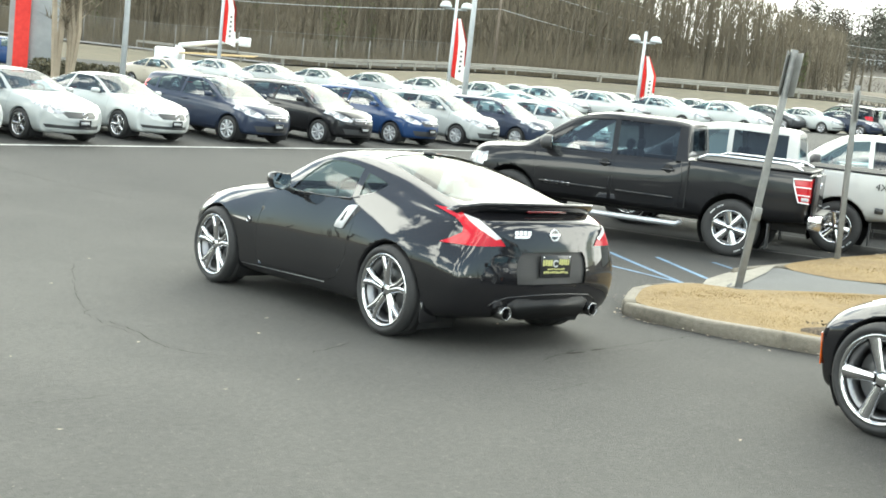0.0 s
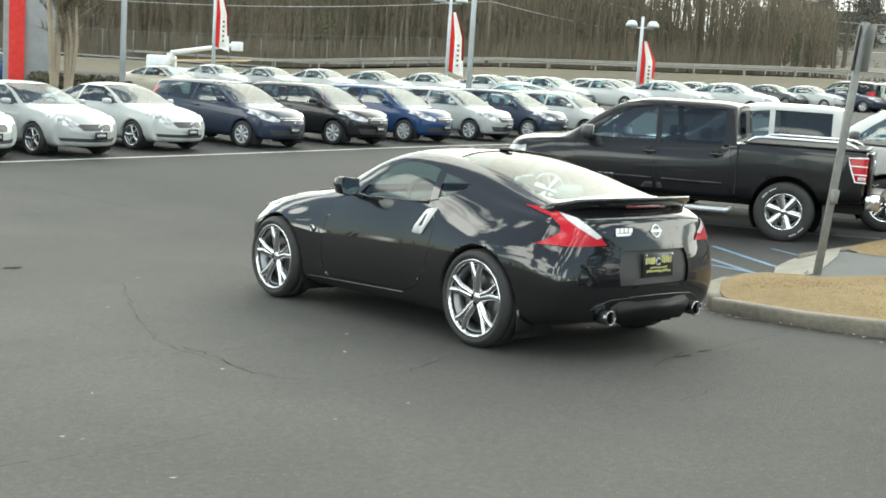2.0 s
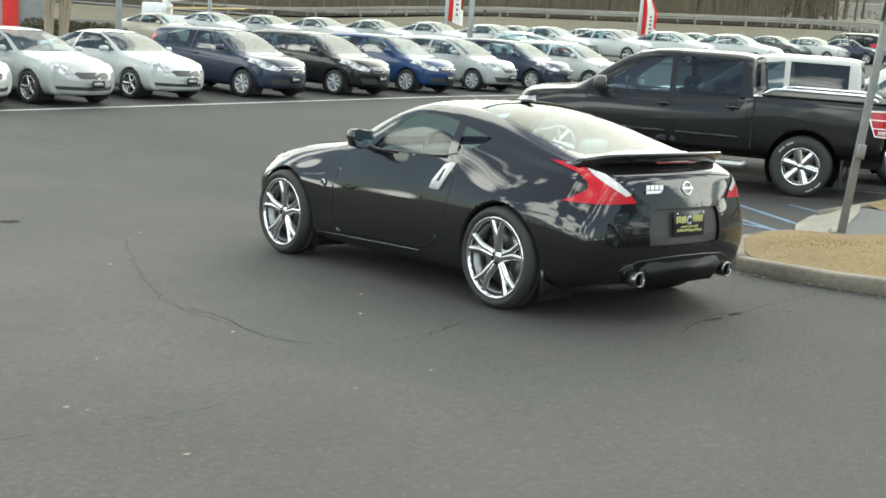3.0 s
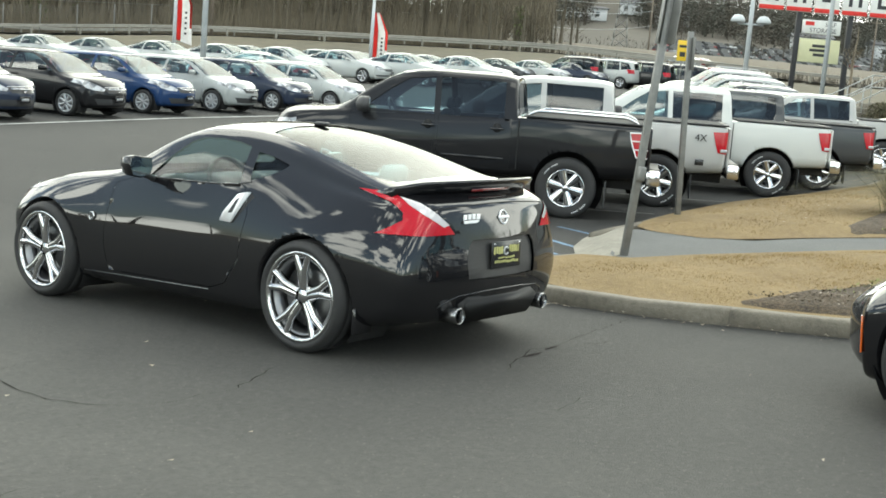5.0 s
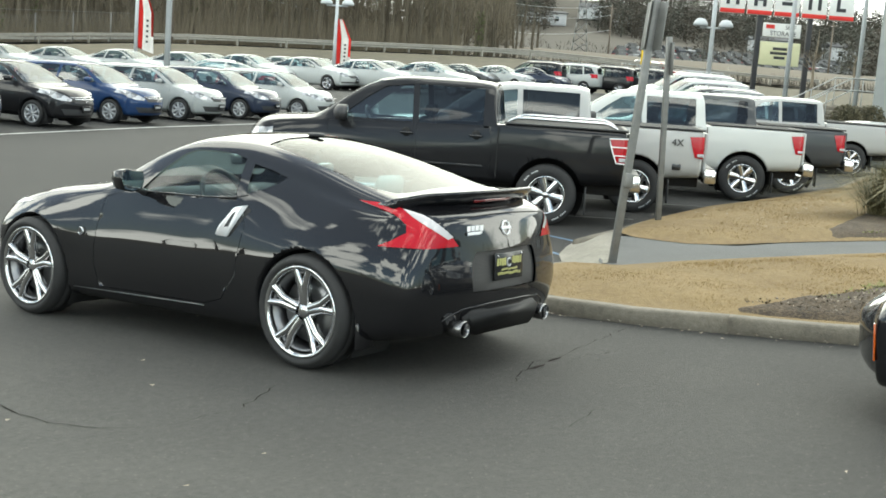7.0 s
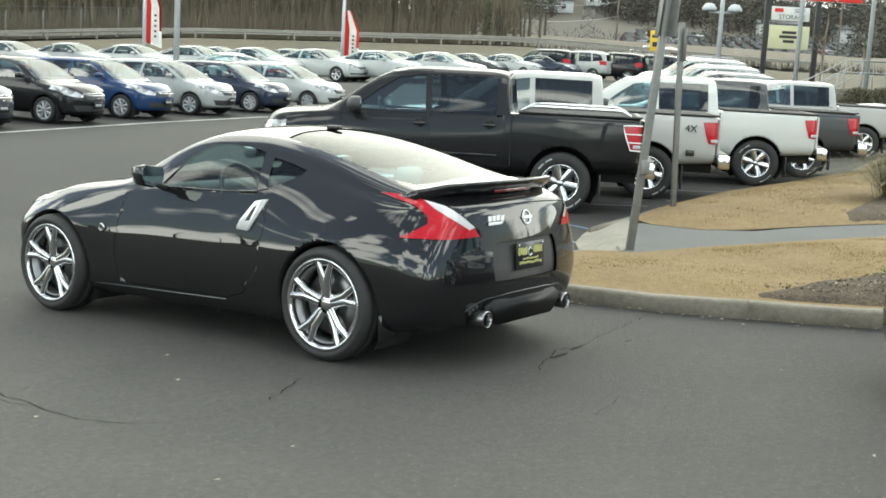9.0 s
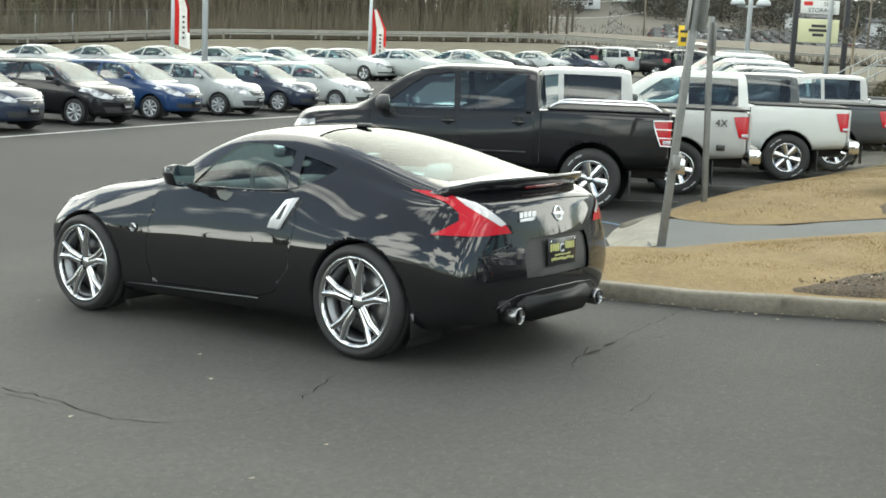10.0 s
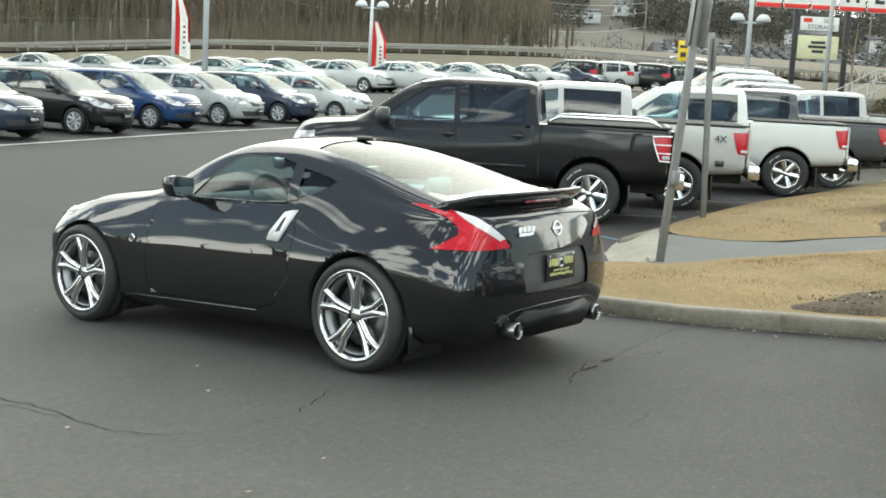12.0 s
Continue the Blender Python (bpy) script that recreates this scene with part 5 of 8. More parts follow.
stone.inputs[2].default_value = (0.115, 0.106, 0.09, 1)
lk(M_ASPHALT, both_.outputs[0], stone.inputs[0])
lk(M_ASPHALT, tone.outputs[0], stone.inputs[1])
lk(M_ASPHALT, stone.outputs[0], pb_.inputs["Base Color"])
M_LINE = grain(mat("white_line", (0.6, 0.6, 0.58), 0.8), [(0.20, 0.20, 0.19), (0.50, 0.50, 0.48), (0.62, 0.62, 0.60)], 14, 1.5, 0.2, 80, 0.6, "World")
M_WORNLINE = grain(mat("worn_white_line", (0.2, 0.2, 0.19), 0.85), [(0.05, 0.05, 0.048), (0.11, 0.11, 0.105), (0.30, 0.30, 0.29)], 14, 1.5, 0.2, 80, 0.6, "World")
M_BLUELINE = grain(mat("blue_line", (0.1, 0.25, 0.5), 0.8), [(0.055, 0.07, 0.085), (0.095, 0.165, 0.25), (0.14, 0.24, 0.34)], 14, 1.5, 0.2, 80, 0.6, "World")
M_CONCRETE = grain(mat("kerb_concrete", (0.3, 0.28, 0.24), 0.9), [(0.095, 0.084, 0.066), (0.162, 0.146, 0.115), (0.22, 0.20, 0.16)], 18, 1.2, 0.35, 60, 0.5, "World")
M_RAMP = grain(mat("ramp_concrete", (0.25, 0.23, 0.19), 0.9), [(0.15, 0.138, 0.112), (0.215, 0.20, 0.165), (0.28, 0.262, 0.22)], 22, 1.4, 0.3, 70, 0.5, "World")
M_PATH = grain(mat("path_asphalt", (0.15, 0.15, 0.15), 0.9), [(0.070, 0.072, 0.070), (0.106, 0.107, 0.105)], 40, 0.8, 0.25, 120, 0.4, "World")
M_MULCH = grain(mat("mulch", (0.05, 0.035, 0.028), 0.95), [(0.020, 0.014, 0.008), (0.062, 0.044, 0.026), (0.14, 0.105, 0.065)], 34, 4, 1.0, 45, 0.75, "World")
M_TURF = grain(mat("dormant_turf", (0.3, 0.22, 0.1), 0.95), [(0.118, 0.076, 0.030), (0.178, 0.123, 0.051), (0.232, 0.167, 0.075)], 15, 0.9, 0.6, 70, 0.55, "World")
M_STRAW = mat("straw_blades", (0.36, 0.26, 0.115), 0.9)
rnd = nd(M_STRAW, "ShaderNodeNewGeometry")
crs = nd(M_STRAW, "ShaderNodeValToRGB")
crs.color_ramp.elements[0].color, crs.color_ramp.elements[1].color = (0.20, 0.140, 0.060, 1), (0.29, 0.212, 0.099, 1)
lk(M_STRAW, rnd.outputs["Random Per Island"], crs.inputs[0])
lk(M_STRAW, crs.outputs[0], M_STRAW.node_tree.nodes["Principled BSDF"].inputs["Base Color"])
thin, half_ = nd(M_STRAW, "ShaderNodeBsdfTranslucent"), nd(M_STRAW, "ShaderNodeMixShader")
lk(M_STRAW, crs.outputs[0], thin.inputs["Color"])
half_.inputs[0].default_value = 0.5
lk(M_STRAW, M_STRAW.node_tree.nodes["Principled BSDF"].outputs[0], half_.inputs[1])
lk(M_STRAW, thin.outputs[0], half_.inputs[2])
lk(M_STRAW, half_.outputs[0], M_STRAW.node_tree.nodes["Material Output"].inputs[0])

# ground to the horizon
bm = bmesh.new()
rings = []
for i in range(46):
    r = 1.5 * 1.19 ** i
    rings.append([bm.verts.new((20 + r * math.cos(2 * math.pi * k / 96), 20 + r * math.sin(2 * math.pi * k / 96), 0)) for k in range(96)])
c = bm.verts.new((20, 20, 0))
for k in range(96):
    bm.faces.new((c, rings[0][k], rings[0][(k + 1) % 96]))
for q, w in zip(rings, rings[1:]):
    for k in range(96):
        bm.faces.new((q[k], w[k], w[(k + 1) % 96], q[(k + 1) % 96]))
for v in bm.verts:
    v.co.z = gz(v.co.x, v.co.y) - 0.06
tagged(part("ground", bm, M_EARTH), "dry tan grass verge and bare earth", "ground", kind="structure")
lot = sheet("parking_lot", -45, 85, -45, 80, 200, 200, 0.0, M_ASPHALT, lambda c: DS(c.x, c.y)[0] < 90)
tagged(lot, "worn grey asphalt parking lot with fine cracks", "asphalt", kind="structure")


# cracks and stains
M_CRACK = mat("crack", (0.016, 0.015, 0.013), 1.0, 0.0, Specular_IOR_Level=0.0)
M_STAIN = grain(mat("oil_stain", (0.03, 0.03, 0.03), 0.95, 0.0, Specular_IOR_Level=0.1), [(0.013, 0.011, 0.010), (0.034, 0.029, 0.026)], 20, 3, 0.2, 100, 0.6, "World")


def crack(pts, w, seed):
    rng = random.Random(seed)
    bm = bmesh.new()
    prev = None
    dense = []
    for (ax, ay), (bx, by) in zip(pts, pts[1:]):
        k = max(2, int(math.hypot(bx - ax, by - ay) / 0.07))
        dense += [(ax + (bx - ax) * i / k + rng.gauss(0, 0.012), ay + (by - ay) * i / k + rng.gauss(0, 0.012)) for i in range(k)]
    dense.append(pts[-1])
    for i, (x, y) in enumerate(dense):
        ww = w * rng.uniform(0.2, 0.75) * (0.25 if i in (0, len(dense) - 1) else 1)
        cur = [bm.verts.new((x - ww, y + ww * 0.4, gz(x, y) + 0.003)), bm.verts.new((x + ww, y - ww * 0.4, gz(x, y) + 0.003))]
        if prev:
            bm.faces.new((prev[0], prev[1], cur[1], cur[0]))
        prev = cur
    tagged(part("crack", bm, M_CRACK), "thin dark crack in the asphalt", "crack", "asphalt cracks", "structure")


crack([(-0.3, -1.15), (-0.06, -1.02), (0.39, -0.91), (0.61, -0.95), (1.21, -0.84), (1.87, -0.77)], 0.007, 1)
crack([(0.35, -0.93), (0.55, -1.02), (0.8, -1.05), (1.05, -1.12)], 0.006, 2)
crack([(-2.61, 0.98), (-2.6, 0.51), (-2.65, 0.04), (-2.51, -0.24), (-2.3, -0.41), (-1.8, -0.39), (-1.3, -0.2)], 0.006, 3)
crack([(-5.2, 1.1), (-3.88, 0.91), (-3.36, 0.82), (-2.73, 0.80), (-2.3, 0.75)], 0.005, 4)
crack([(-1.66, 3.79), (-2.37, 2.1), (-2.68, 1.17), (-2.65, 0.42)], 0.003, 5)
crack([(-4.9, -1.05), (-4.5, -1.06), (-3.99, -1.08), (-3.48, -1.07)], 0.006, 6)
crack([(-1.5, -1.7), (-0.9, -1.85), (-0.4, -1.8)], 0.004, 7)
crack([(3.0, 6.0), (1.0, 8.5), (0.2, 11.0), (-0.6, 13.0)], 0.008, 8)


def stain(x, y, rx, ry, seed):
    rng = random.Random(seed)
    bm = bmesh.new()
    n = 26
    ring = []
    for i in range(n):
        a = 2 * math.pi * i / n
        k = rng.uniform(0.55, 1.0)
        px, py = x + rx * k * math.cos(a), y + ry * k * math.sin(a)
        ring.append(bm.verts.new((px, py, gz(px, py) + 0.0035)))
    bm.faces.new(ring)
    tagged(part("oil_stain", bm, M_STAIN), "dark oil stain on the asphalt", "stain", "stains", "structure")


stain(0.20, -1.0, 0.13, 0.022, 1)
stain(0.48, -0.96, 0.10, 0.02, 2)
stain(-2.2, 4.9, 0.12, 0.08, 5)

# painted lines
line = ribbon("stall_line", [(-4, 12.2), (2.3, 14.1), (7.66, 15.75), (13.6, 17.65), (22.8, 20.0), (28, 21.3)], 0.12, 0.005, M_LINE)
tagged(line, "faded white line along the display row", "road marking", kind="structure")
for pts in ([(6.05, 4.05), (4.62, 1.58)], [(6.45, 3.55), (5.15, 1.50)], [(6.99, 3.03), (6.45, 2.00)], [(4.90, 3.05), (4.66, 1.62)]):
    tagged(ribbon("blue_hatching", pts, 0.075, 0.005, M_BLUELINE), "faded blue hatched access marking on asphalt", "road marking", "blue hatching", "structure")
for x in (9.85, 13.3, 16.9, 20.4):
    tagged(ribbon("bay_line", [(x, 3.2), (x - 2.5, 7.8)], 0.10, 0.005, M_WORNLINE), "faded white parking bay line", "road marking", "bay lines", "structure")
tagged(ribbon("bay_line", [(1.9, 1.95), (3.0, 1.55)], 0.10, 0.005, M_WORNLINE), "faded white parking bay line", "road marking", "bay lines", "structure")


# ---- kerbed island ----
KERB = [(3.4, -4.6), (2.75, -2.9), (2.45, -2.1), (2.22, -1.4), (2.05, -0.7), (1.99, -0.1), (2.07, 0.22), (2.3, 0.45), (2.66, 0.72), (3.0, 0.96), (3.4, 1.12), (3.8, 1.17), (4.12, 1.10)]


def polyline(pts, step):
    out = []
    for (ax, ay), (bx, by) in zip(pts, pts[1:]):
        k = max(1, int(math.hypot(bx - ax, by - ay) / step))
        out += [(ax + (bx - ax) * i / k, ay + (by - ay) * i / k) for i in range(k)]
    return out + [pts[-1]]


def offset(pts, d):
    out = []
    for i, (x, y) in enumerate(pts):
        ax, ay = pts[max(i - 1, 0)]
        bx, by = pts[min(i + 1, len(pts) - 1)]
        l = math.hypot(bx - ax, by - ay) or 1
        out.append((x + (by - ay) / l * d, y - (bx - ax) / l * d))
    return out


def kerb_run(name, pts, h0=0.15, h1=0.15, w=0.14):
    """Kerb stones, each a piece with a joint, along a line whose right-hand side is the bed."""
    root = empty(name)
    tot, seg, segs = 0.0, [pts[0]], []
    for a, b in zip(pts, pts[1:]):
        tot += math.hypot(b[0] - a[0], b[1] - a[1])
        seg.append(b)
        if tot > 1.5:
            segs.append(seg)
            seg, tot = [b], 0.0
    if len(seg) > 1:
        segs.append(seg)
    full = len(pts)
    done = 0
    for seg in segs:
        bm = bmesh.new()
        rings = []
        for i, p in enumerate(seg):
            if i == 0:
                p = (p[0] + (seg[1][0] - p[0]) * 0.008, p[1] + (seg[1][1] - p[1]) * 0.008)
            j = pts.index(seg[i])
            ax, ay = pts[max(j - 1, 0)]
            bx, by = pts[min(j + 1, full - 1)]
            l = math.hypot(bx - ax, by - ay)
            nx, ny = (by - ay) / l, -(bx - ax) / l
            h = h0 + (h1 - h0) * j / (full - 1) + 0.004 * math.sin(j * 1.7)
            z = gz(*p)
            prof = [(0.0, -0.08), (0.010, h - 0.022), (0.018, h - 0.006), (0.032, h), (w - 0.02, h + 0.002), (w, h - 0.01), (w, -0.08)]
            rings.append([bm.verts.new((p[0] + nx * o, p[1] + ny * o, z + q)) for o, q in prof])
        for q, wv in zip(rings, rings[1:]):
            for k in range(len(prof)):
                bm.faces.new((q[k], q[(k + 1) % len(prof)], wv[(k + 1) % len(prof)], wv[k]))
        bm.faces.new(rings[0])
        bm.faces.new(rings[-1][::-1])
        part("kerb_stone", bm, M_CONCRETE, root)
    return root


kp = polyline(KERB, 0.25)
kerb = kerb_run("kerb", kp, 0.14, 0.11)
tagged(kerb, "weathered concrete kerb round the grass island", "kerb", kind="structure")


def bed(name, outline, material, dz, rim=0.1, bumpy=0.015, step=0.18, dome=0.05, over=None):
    """A planted bed filling an outline, with a soft uneven surface."""
    xs, ys = [p[0] for p in outline], [p[1] for p in outline]
    bm = bmesh.new()
    nx, ny = int((max(xs) - min(xs)) / step) + 2, int((max(ys) - min(ys)) / step) + 2
    grid = {}
    for i in range(nx):
        for j in range(ny):
            grid[i, j] = (min(xs) + step * i, min(ys) + step * j)
    vs = {}

    def edge_dist(p, line=outline):
        best = 9
        for k in range(len(line)):
            a, b = Vector(line[k - 1]), Vector(line[k])
            ab = b - a
            t = max(0, min(1, (Vector(p) - a).dot(ab) / max(ab.length_squared, 1e-9)))
            best = min(best, (a + ab * t - Vector(p)).length)
        return best
    for (i, j) in list(grid):
        if (i + 1, j + 1) in grid:
            cx, cy = grid[i, j][0] + step / 2, grid[i, j][1] + step / 2
            if inside((cx, cy), outline):
                q = []
                for k in ((i, j), (i + 1, j), (i + 1, j + 1), (i, j + 1)):
                    if k not in vs:
                        x, y = grid[k]
                        vs[k] = bm.verts.new((x, y, 0))
                    q.append(vs[k])
                bm.faces.new(q)
    # pull the border onto the outline
    for v in bm.verts:
        if any(e.is_boundary for e in v.link_edges):
            best, bp = 9, None
            for k in range(len(outline)):
                a, b = Vector(outline[k - 1]), Vector(outline[k])
                ab = b - a
                p = Vector((v.co.x, v.co.y))
                t = max(0, min(1, (p - a).dot(ab) / max(ab.length_squared, 1e-9)))
                w = a + ab * t
                if (w - p).length < best:
                    best, bp = (w - p).length, w
            v.co.x, v.co.y = bp
    for v in bm.verts:
        e = edge_dist((v.co.x, v.co.y))
        n = noise.noise(Vector((v.co.x * 1.3, v.co.y * 1.3, 0.3))) + 0.5 * noise.noise(Vector((v.co.x * 4, v.co.y * 4, 1.7)))
        v.co.z = gz(v.co.x, v.co.y) + dz + dome * smooth(e, 0, 0.7) + bumpy * n * smooth(e, 0, 0.3)
        if over:                    # lies on another bed: (its outline, its height, its dome)
            up_ = over[1] + over[2] * smooth(edge_dist((v.co.x, v.co.y), over[0]), 0, 0.7)
            v.co.z = gz(v.co.x, v.co.y) + up_ - 0.02 + 0.055 * smooth(e, 0, 0.18) + bumpy * n * smooth(e, 0.05, 0.3)
    return bm


def blades(out, outline, count, dz, h=(0.02, 0.05), dome=0.05, seed=1):
    """Short blades scattered over an outline, following the bed's domed surface."""
    rng = random.Random(seed)
    xs, ys = [p[0] for p in outline], [p[1] for p in outline]
    pts = []
    while len(pts) < count:
        x, y = rng.uniform(min(xs), max(xs)), rng.uniform(min(ys), max(ys))
        if inside((x, y), outline):
            pts.append((x, y))
    P = np.array(pts)
    best = np.full(len(P), 9.0)
    O = np.array(outline)
    for a, b in zip(O, np.roll(O, -1, 0)):
        ab = b - a
        t = np.clip(((P - a) @ ab) / max(ab @ ab, 1e-9), 0, 1)
        best = np.minimum(best, np.linalg.norm(a + t[:, None] * ab - P, axis=1))
    for (x, y), e in zip(pts, best):
        z = gz(x, y) + dz + dome * smooth(e, 0, 0.7)
        a = rng.uniform(0, 6.283)
        l, w = rng.uniform(*h) * (0.5 + 0.5 * smooth(e, 0, 0.2)), rng.uniform(0.002, 0.005)
        tx, ty = math.cos(a) * l * rng.uniform(0.6, 1.8), math.sin(a) * l * rng.uniform(0.6, 1.8)
        p = Vector((x, y, z - 0.01))
        s = Vector((-math.sin(a), math.cos(a), 0)) * w
        out.append((p - s, p + s, p + Vector((tx, ty, l + 0.01))))


def tri_mesh(name, tris, material):
    me = bpy.data.meshes.new(name)
    co = [c for t in tris for c in t]
    me.from_pydata([tuple(c) for c in co], [], [(3 * i, 3 * i + 1, 3 * i + 2) for i in range(len(tris))])
    me.materials.append(material)
    return new(name, me)


inner = offset(kp, 0.125)
LOWER = inner[:] + [(4.2, 0.78), (4.25, 0.56), (5.14, 0.28), (7.07, -0.58), (9.5, -1.9), (10.5, -4.6)]
MULCH = [(2.44, -1.22), (2.68, -1.27), (3.0, -1.43), (3.28, -1.45), (3.7, -1.62), (4.15, -1.70), (4.88, -1.86), (5.7, -2.2), (7.0, -2.9), (8.5, -4.5), (3.5, -4.5), (2.95, -3.0), (2.6, -2.0), (2.42, -1.5)]
UPPER = [(7.0, 1.95), (7.6, 2.2), (8.9, 2.5), (11.9, 2.95), (14.6, 3.0), (19.4, 3.3), (24.0, 4.2), (29, 4.6), (30, -2.5), (13.5, -3.3), (10.5, -1.35), (9.15, -0.55), (8.3, -0.04), (7.6, 0.30), (6.95, 0.55), (6.6, 0.95), (6.7, 1.6)]
PATHWAY = [(4.35, 0.82), (5.16, 1.20), (6.1, 1.66), (6.72, 1.98), (6.75, 1.75), (6.6, 1.0), (6.95, 0.45), (7.6, 0.26), (8.3, -0.07), (9.15, -0.58), (10.5, -1.38), (13.5, -3.35), (16, -5), (14, -6), (9.5, -1.95), (7.07, -0.60), (5.14, 0.26), (4.25, 0.54), (4.24, 0.70)]
tagged(part("lower_lawn", bed("lower_lawn", LOWER, M_TURF, 0.12), M_TURF), "dormant straw-coloured lawn on the kerbed island", "lawn", kind="structure")
tagged(part("upper_lawn", bed("upper_lawn", UPPER, M_TURF, 0.12, dome=0.08, step=0.3), M_TURF), "dormant straw-coloured lawn beside the parked trucks", "lawn", kind="structure")
mb = bed("mulch_bed", MULCH, M_MULCH, 0.158, dome=0.04, bumpy=0.02, step=0.08, over=(LOWER, 0.12, 0.05))
tagged(part("mulch_bed", mb, M_MULCH), "dark bark mulch bed with sprouting weeds", "mulch bed", kind="structure")
MULCH_2 = [(8.38, -0.02), (9.2, 0.22), (10.05, 0.36), (12.33, 0.7), (13.85, 0.82), (15, -1), (13.4, -3.2), (10.5, -1.32), (9.2, -0.50)]
tagged(part("mulch_bed", bed("mulch_bed", MULCH_2, M_MULCH, 0.165, dome=0.065, bumpy=0.03, step=0.12, over=(UPPER, 0.12, 0.08)), M_MULCH), "dark bark mulch bed round the ornamental grass", "mulch bed", kind="structure")
pb = bed("path", PATHWAY, M_PATH, 0.115, dome=0.0, bumpy=0.0, step=0.2)
tagged(part("path", pb, M_PATH), "grey asphalt footpath with a ramp", "path", kind="structure")
FLARE = [(4.12, 0.95), (4.21, 1.08), (4.75, 1.44), (5.29, 1.79), (6.0, 2.10), (6.73, 2.36), (7.4, 2.5), (7.0, 2.05), (6.15, 1.56), (5.22, 1.10), (4.45, 0.74), (4.25, 0.70)]
fb = bed("ramp", FLARE, M_RAMP, 0.125, dome=0.0, bumpy=0.0, step=0.1)
for v in fb.verts:                  # slopes down to the lot along its outer edge
    far_ = min((Vector(v.co.xy) - (Vector(p) + (Vector(q) - Vector(p)) * min(1, max(0, (Vector(v.co.xy) - Vector(p)).dot(Vector(q) - Vector(p)) / (Vector(q) - Vector(p)).length_squared)))).length
               for p, q in zip(FLARE[1:6], FLARE[2:7]))
    v.co.z -= 0.11 * (1 - smooth(far_, 0, 0.42))
tagged(part("ramp", fb, M_RAMP), "pale concrete dropped kerb ramp", "ramp", kind="structure")
up = kerb_run("kerb", polyline([(6.2, 2.15), (7.4, 2.35), (8.9, 2.62), (11.9, 3.06), (14.6, 3.12), (19.4, 3.42), (24, 4.3), (29, 4.7)], 0.5), 0.08, 0.14)
tagged(up, "concrete kerb at the truck bays", "kerb", kind="structure")
# weeds in the mulch and fallen leaves along the kerb
M_WEED = grain(mat("weed", (0.12, 0.14, 0.04), 0.8), [(0.10, 0.115, 0.03), (0.26, 0.28, 0.09)], 10, 2, 0)
wrng = random.Random(9)
tris = []
for k in range(74):
    cx, cy = wrng.uniform(2.9, 6.2), wrng.uniform(-3.2, -1.25)
    if k > 40:
        cx, cy = wrng.uniform(9.3, 13.2), wrng.uniform(-0.9, 0.6)
    if not inside((cx, cy), MULCH) and not inside((cx, cy), MULCH_2):
        continue
    for j in range(46):
        x, y = cx + wrng.gauss(0, 0.07), cy + wrng.gauss(0, 0.07)
        z = gz(x, y) + 0.185
        a, l = wrng.uniform(0, 6.283), wrng.uniform(0.015, 0.045)
        p, q = Vector((x, y, z)), Vector((-math.sin(a), math.cos(a), 0)) * 0.008
        tris.append((p - q, p + q, p + Vector((math.cos(a) * l, math.sin(a) * l, l * 0.7))))
tagged(tri_mesh("weeds", tris, M_WEED), "small yellow-green weeds in the mulch", "weeds", kind="stuff")
M_LEAF = grain(mat("dry_leaf", (0.3, 0.24, 0.16), 0.9), [(0.14, 0.10, 0.06), (0.45, 0.40, 0.32)], 4, 9, 0, space="World")
tris = []
for k in range(240):
    if k < 130:
        i = wrng.randrange(2, len(kp) - 3)
        x, y = kp[i][0] - abs(wrng.gauss(0.0, 0.10)), kp[i][1] + wrng.uniform(-0.15, 0.15)
        z = gz(x, y) + 0.008
    elif k < 170:
        x, y = wrng.uniform(-5, 2), wrng.uniform(-4, 4)
        z = gz(x, y) + 0.006
    else:
        x, y = wrng.uniform(8, 14), wrng.uniform(0.5, 2.3)
        z = gz(x, y) + 0.24
    r = wrng.uniform(0.008, 0.028) if k < 170 else wrng.uniform(0.02, 0.045)
    a = wrng.uniform(0, 6.283)
    tris.append(tuple(Vector((x + r * math.cos(a + b), y + r * 0.6 * math.sin(a + b), z + wrng.uniform(0, 0.012))) for b in (0, 2.1, 4.2)))
for k in range(900):
    x, y = wrng.uniform(2.6, 7.5), wrng.uniform(-3.6, -1.15)
    if inside((x, y + 0.12), MULCH):
        z, r, a = gz(x, y) + 0.205, wrng.uniform(0.008, 0.03), wrng.uniform(0, 6.283)
        tris.append(tuple(Vector((x + r * math.cos(a + b), y + r * 0.5 * math.sin(a + b), z + wrng.uniform(-0.01, 0.015))) for b in (0, 2.1, 4.2)))
chips = []
for k in range(5200):
    x, y = wrng.uniform(2.4, 7.5), wrng.uniform(-3.8, -1.0)
    if inside((x, y + 0.14), MULCH) and inside((x - 0.1, y), MULCH):
        z, r, a = gz(x, y) + 0.203 + wrng.uniform(-0.008, 0.012), wrng.uniform(0.012, 0.035), wrng.uniform(0, 6.283)
        q = Vector((-math.sin(a), math.cos(a), wrng.uniform(-0.4, 0.4))) * r * 0.3
        p, tip = Vector((x, y, z)), Vector((x + r * math.cos(a), y + r * math.sin(a), z + wrng.uniform(-0.01, 0.02)))
        chips += [(p - q, p + q, tip + q), (p - q, tip + q, tip - q)]
tagged(tri_mesh("bark_chips", chips, M_MULCH), "dark shredded bark chips on the mulch bed", "bark", kind="stuff")
tagged(tri_mesh("fallen_leaves", tris, M_LEAF), "scattered dry leaves and litter along the kerb", "leaves", kind="stuff")
tris = []
blades(tris, LOWER, 52000, 0.12, (0.005, 0.013), seed=3)
tagged(tri_mesh("lawn_grass", tris, M_STRAW), "short straw-coloured dormant grass blades", "grass", kind="stuff")
tris = []
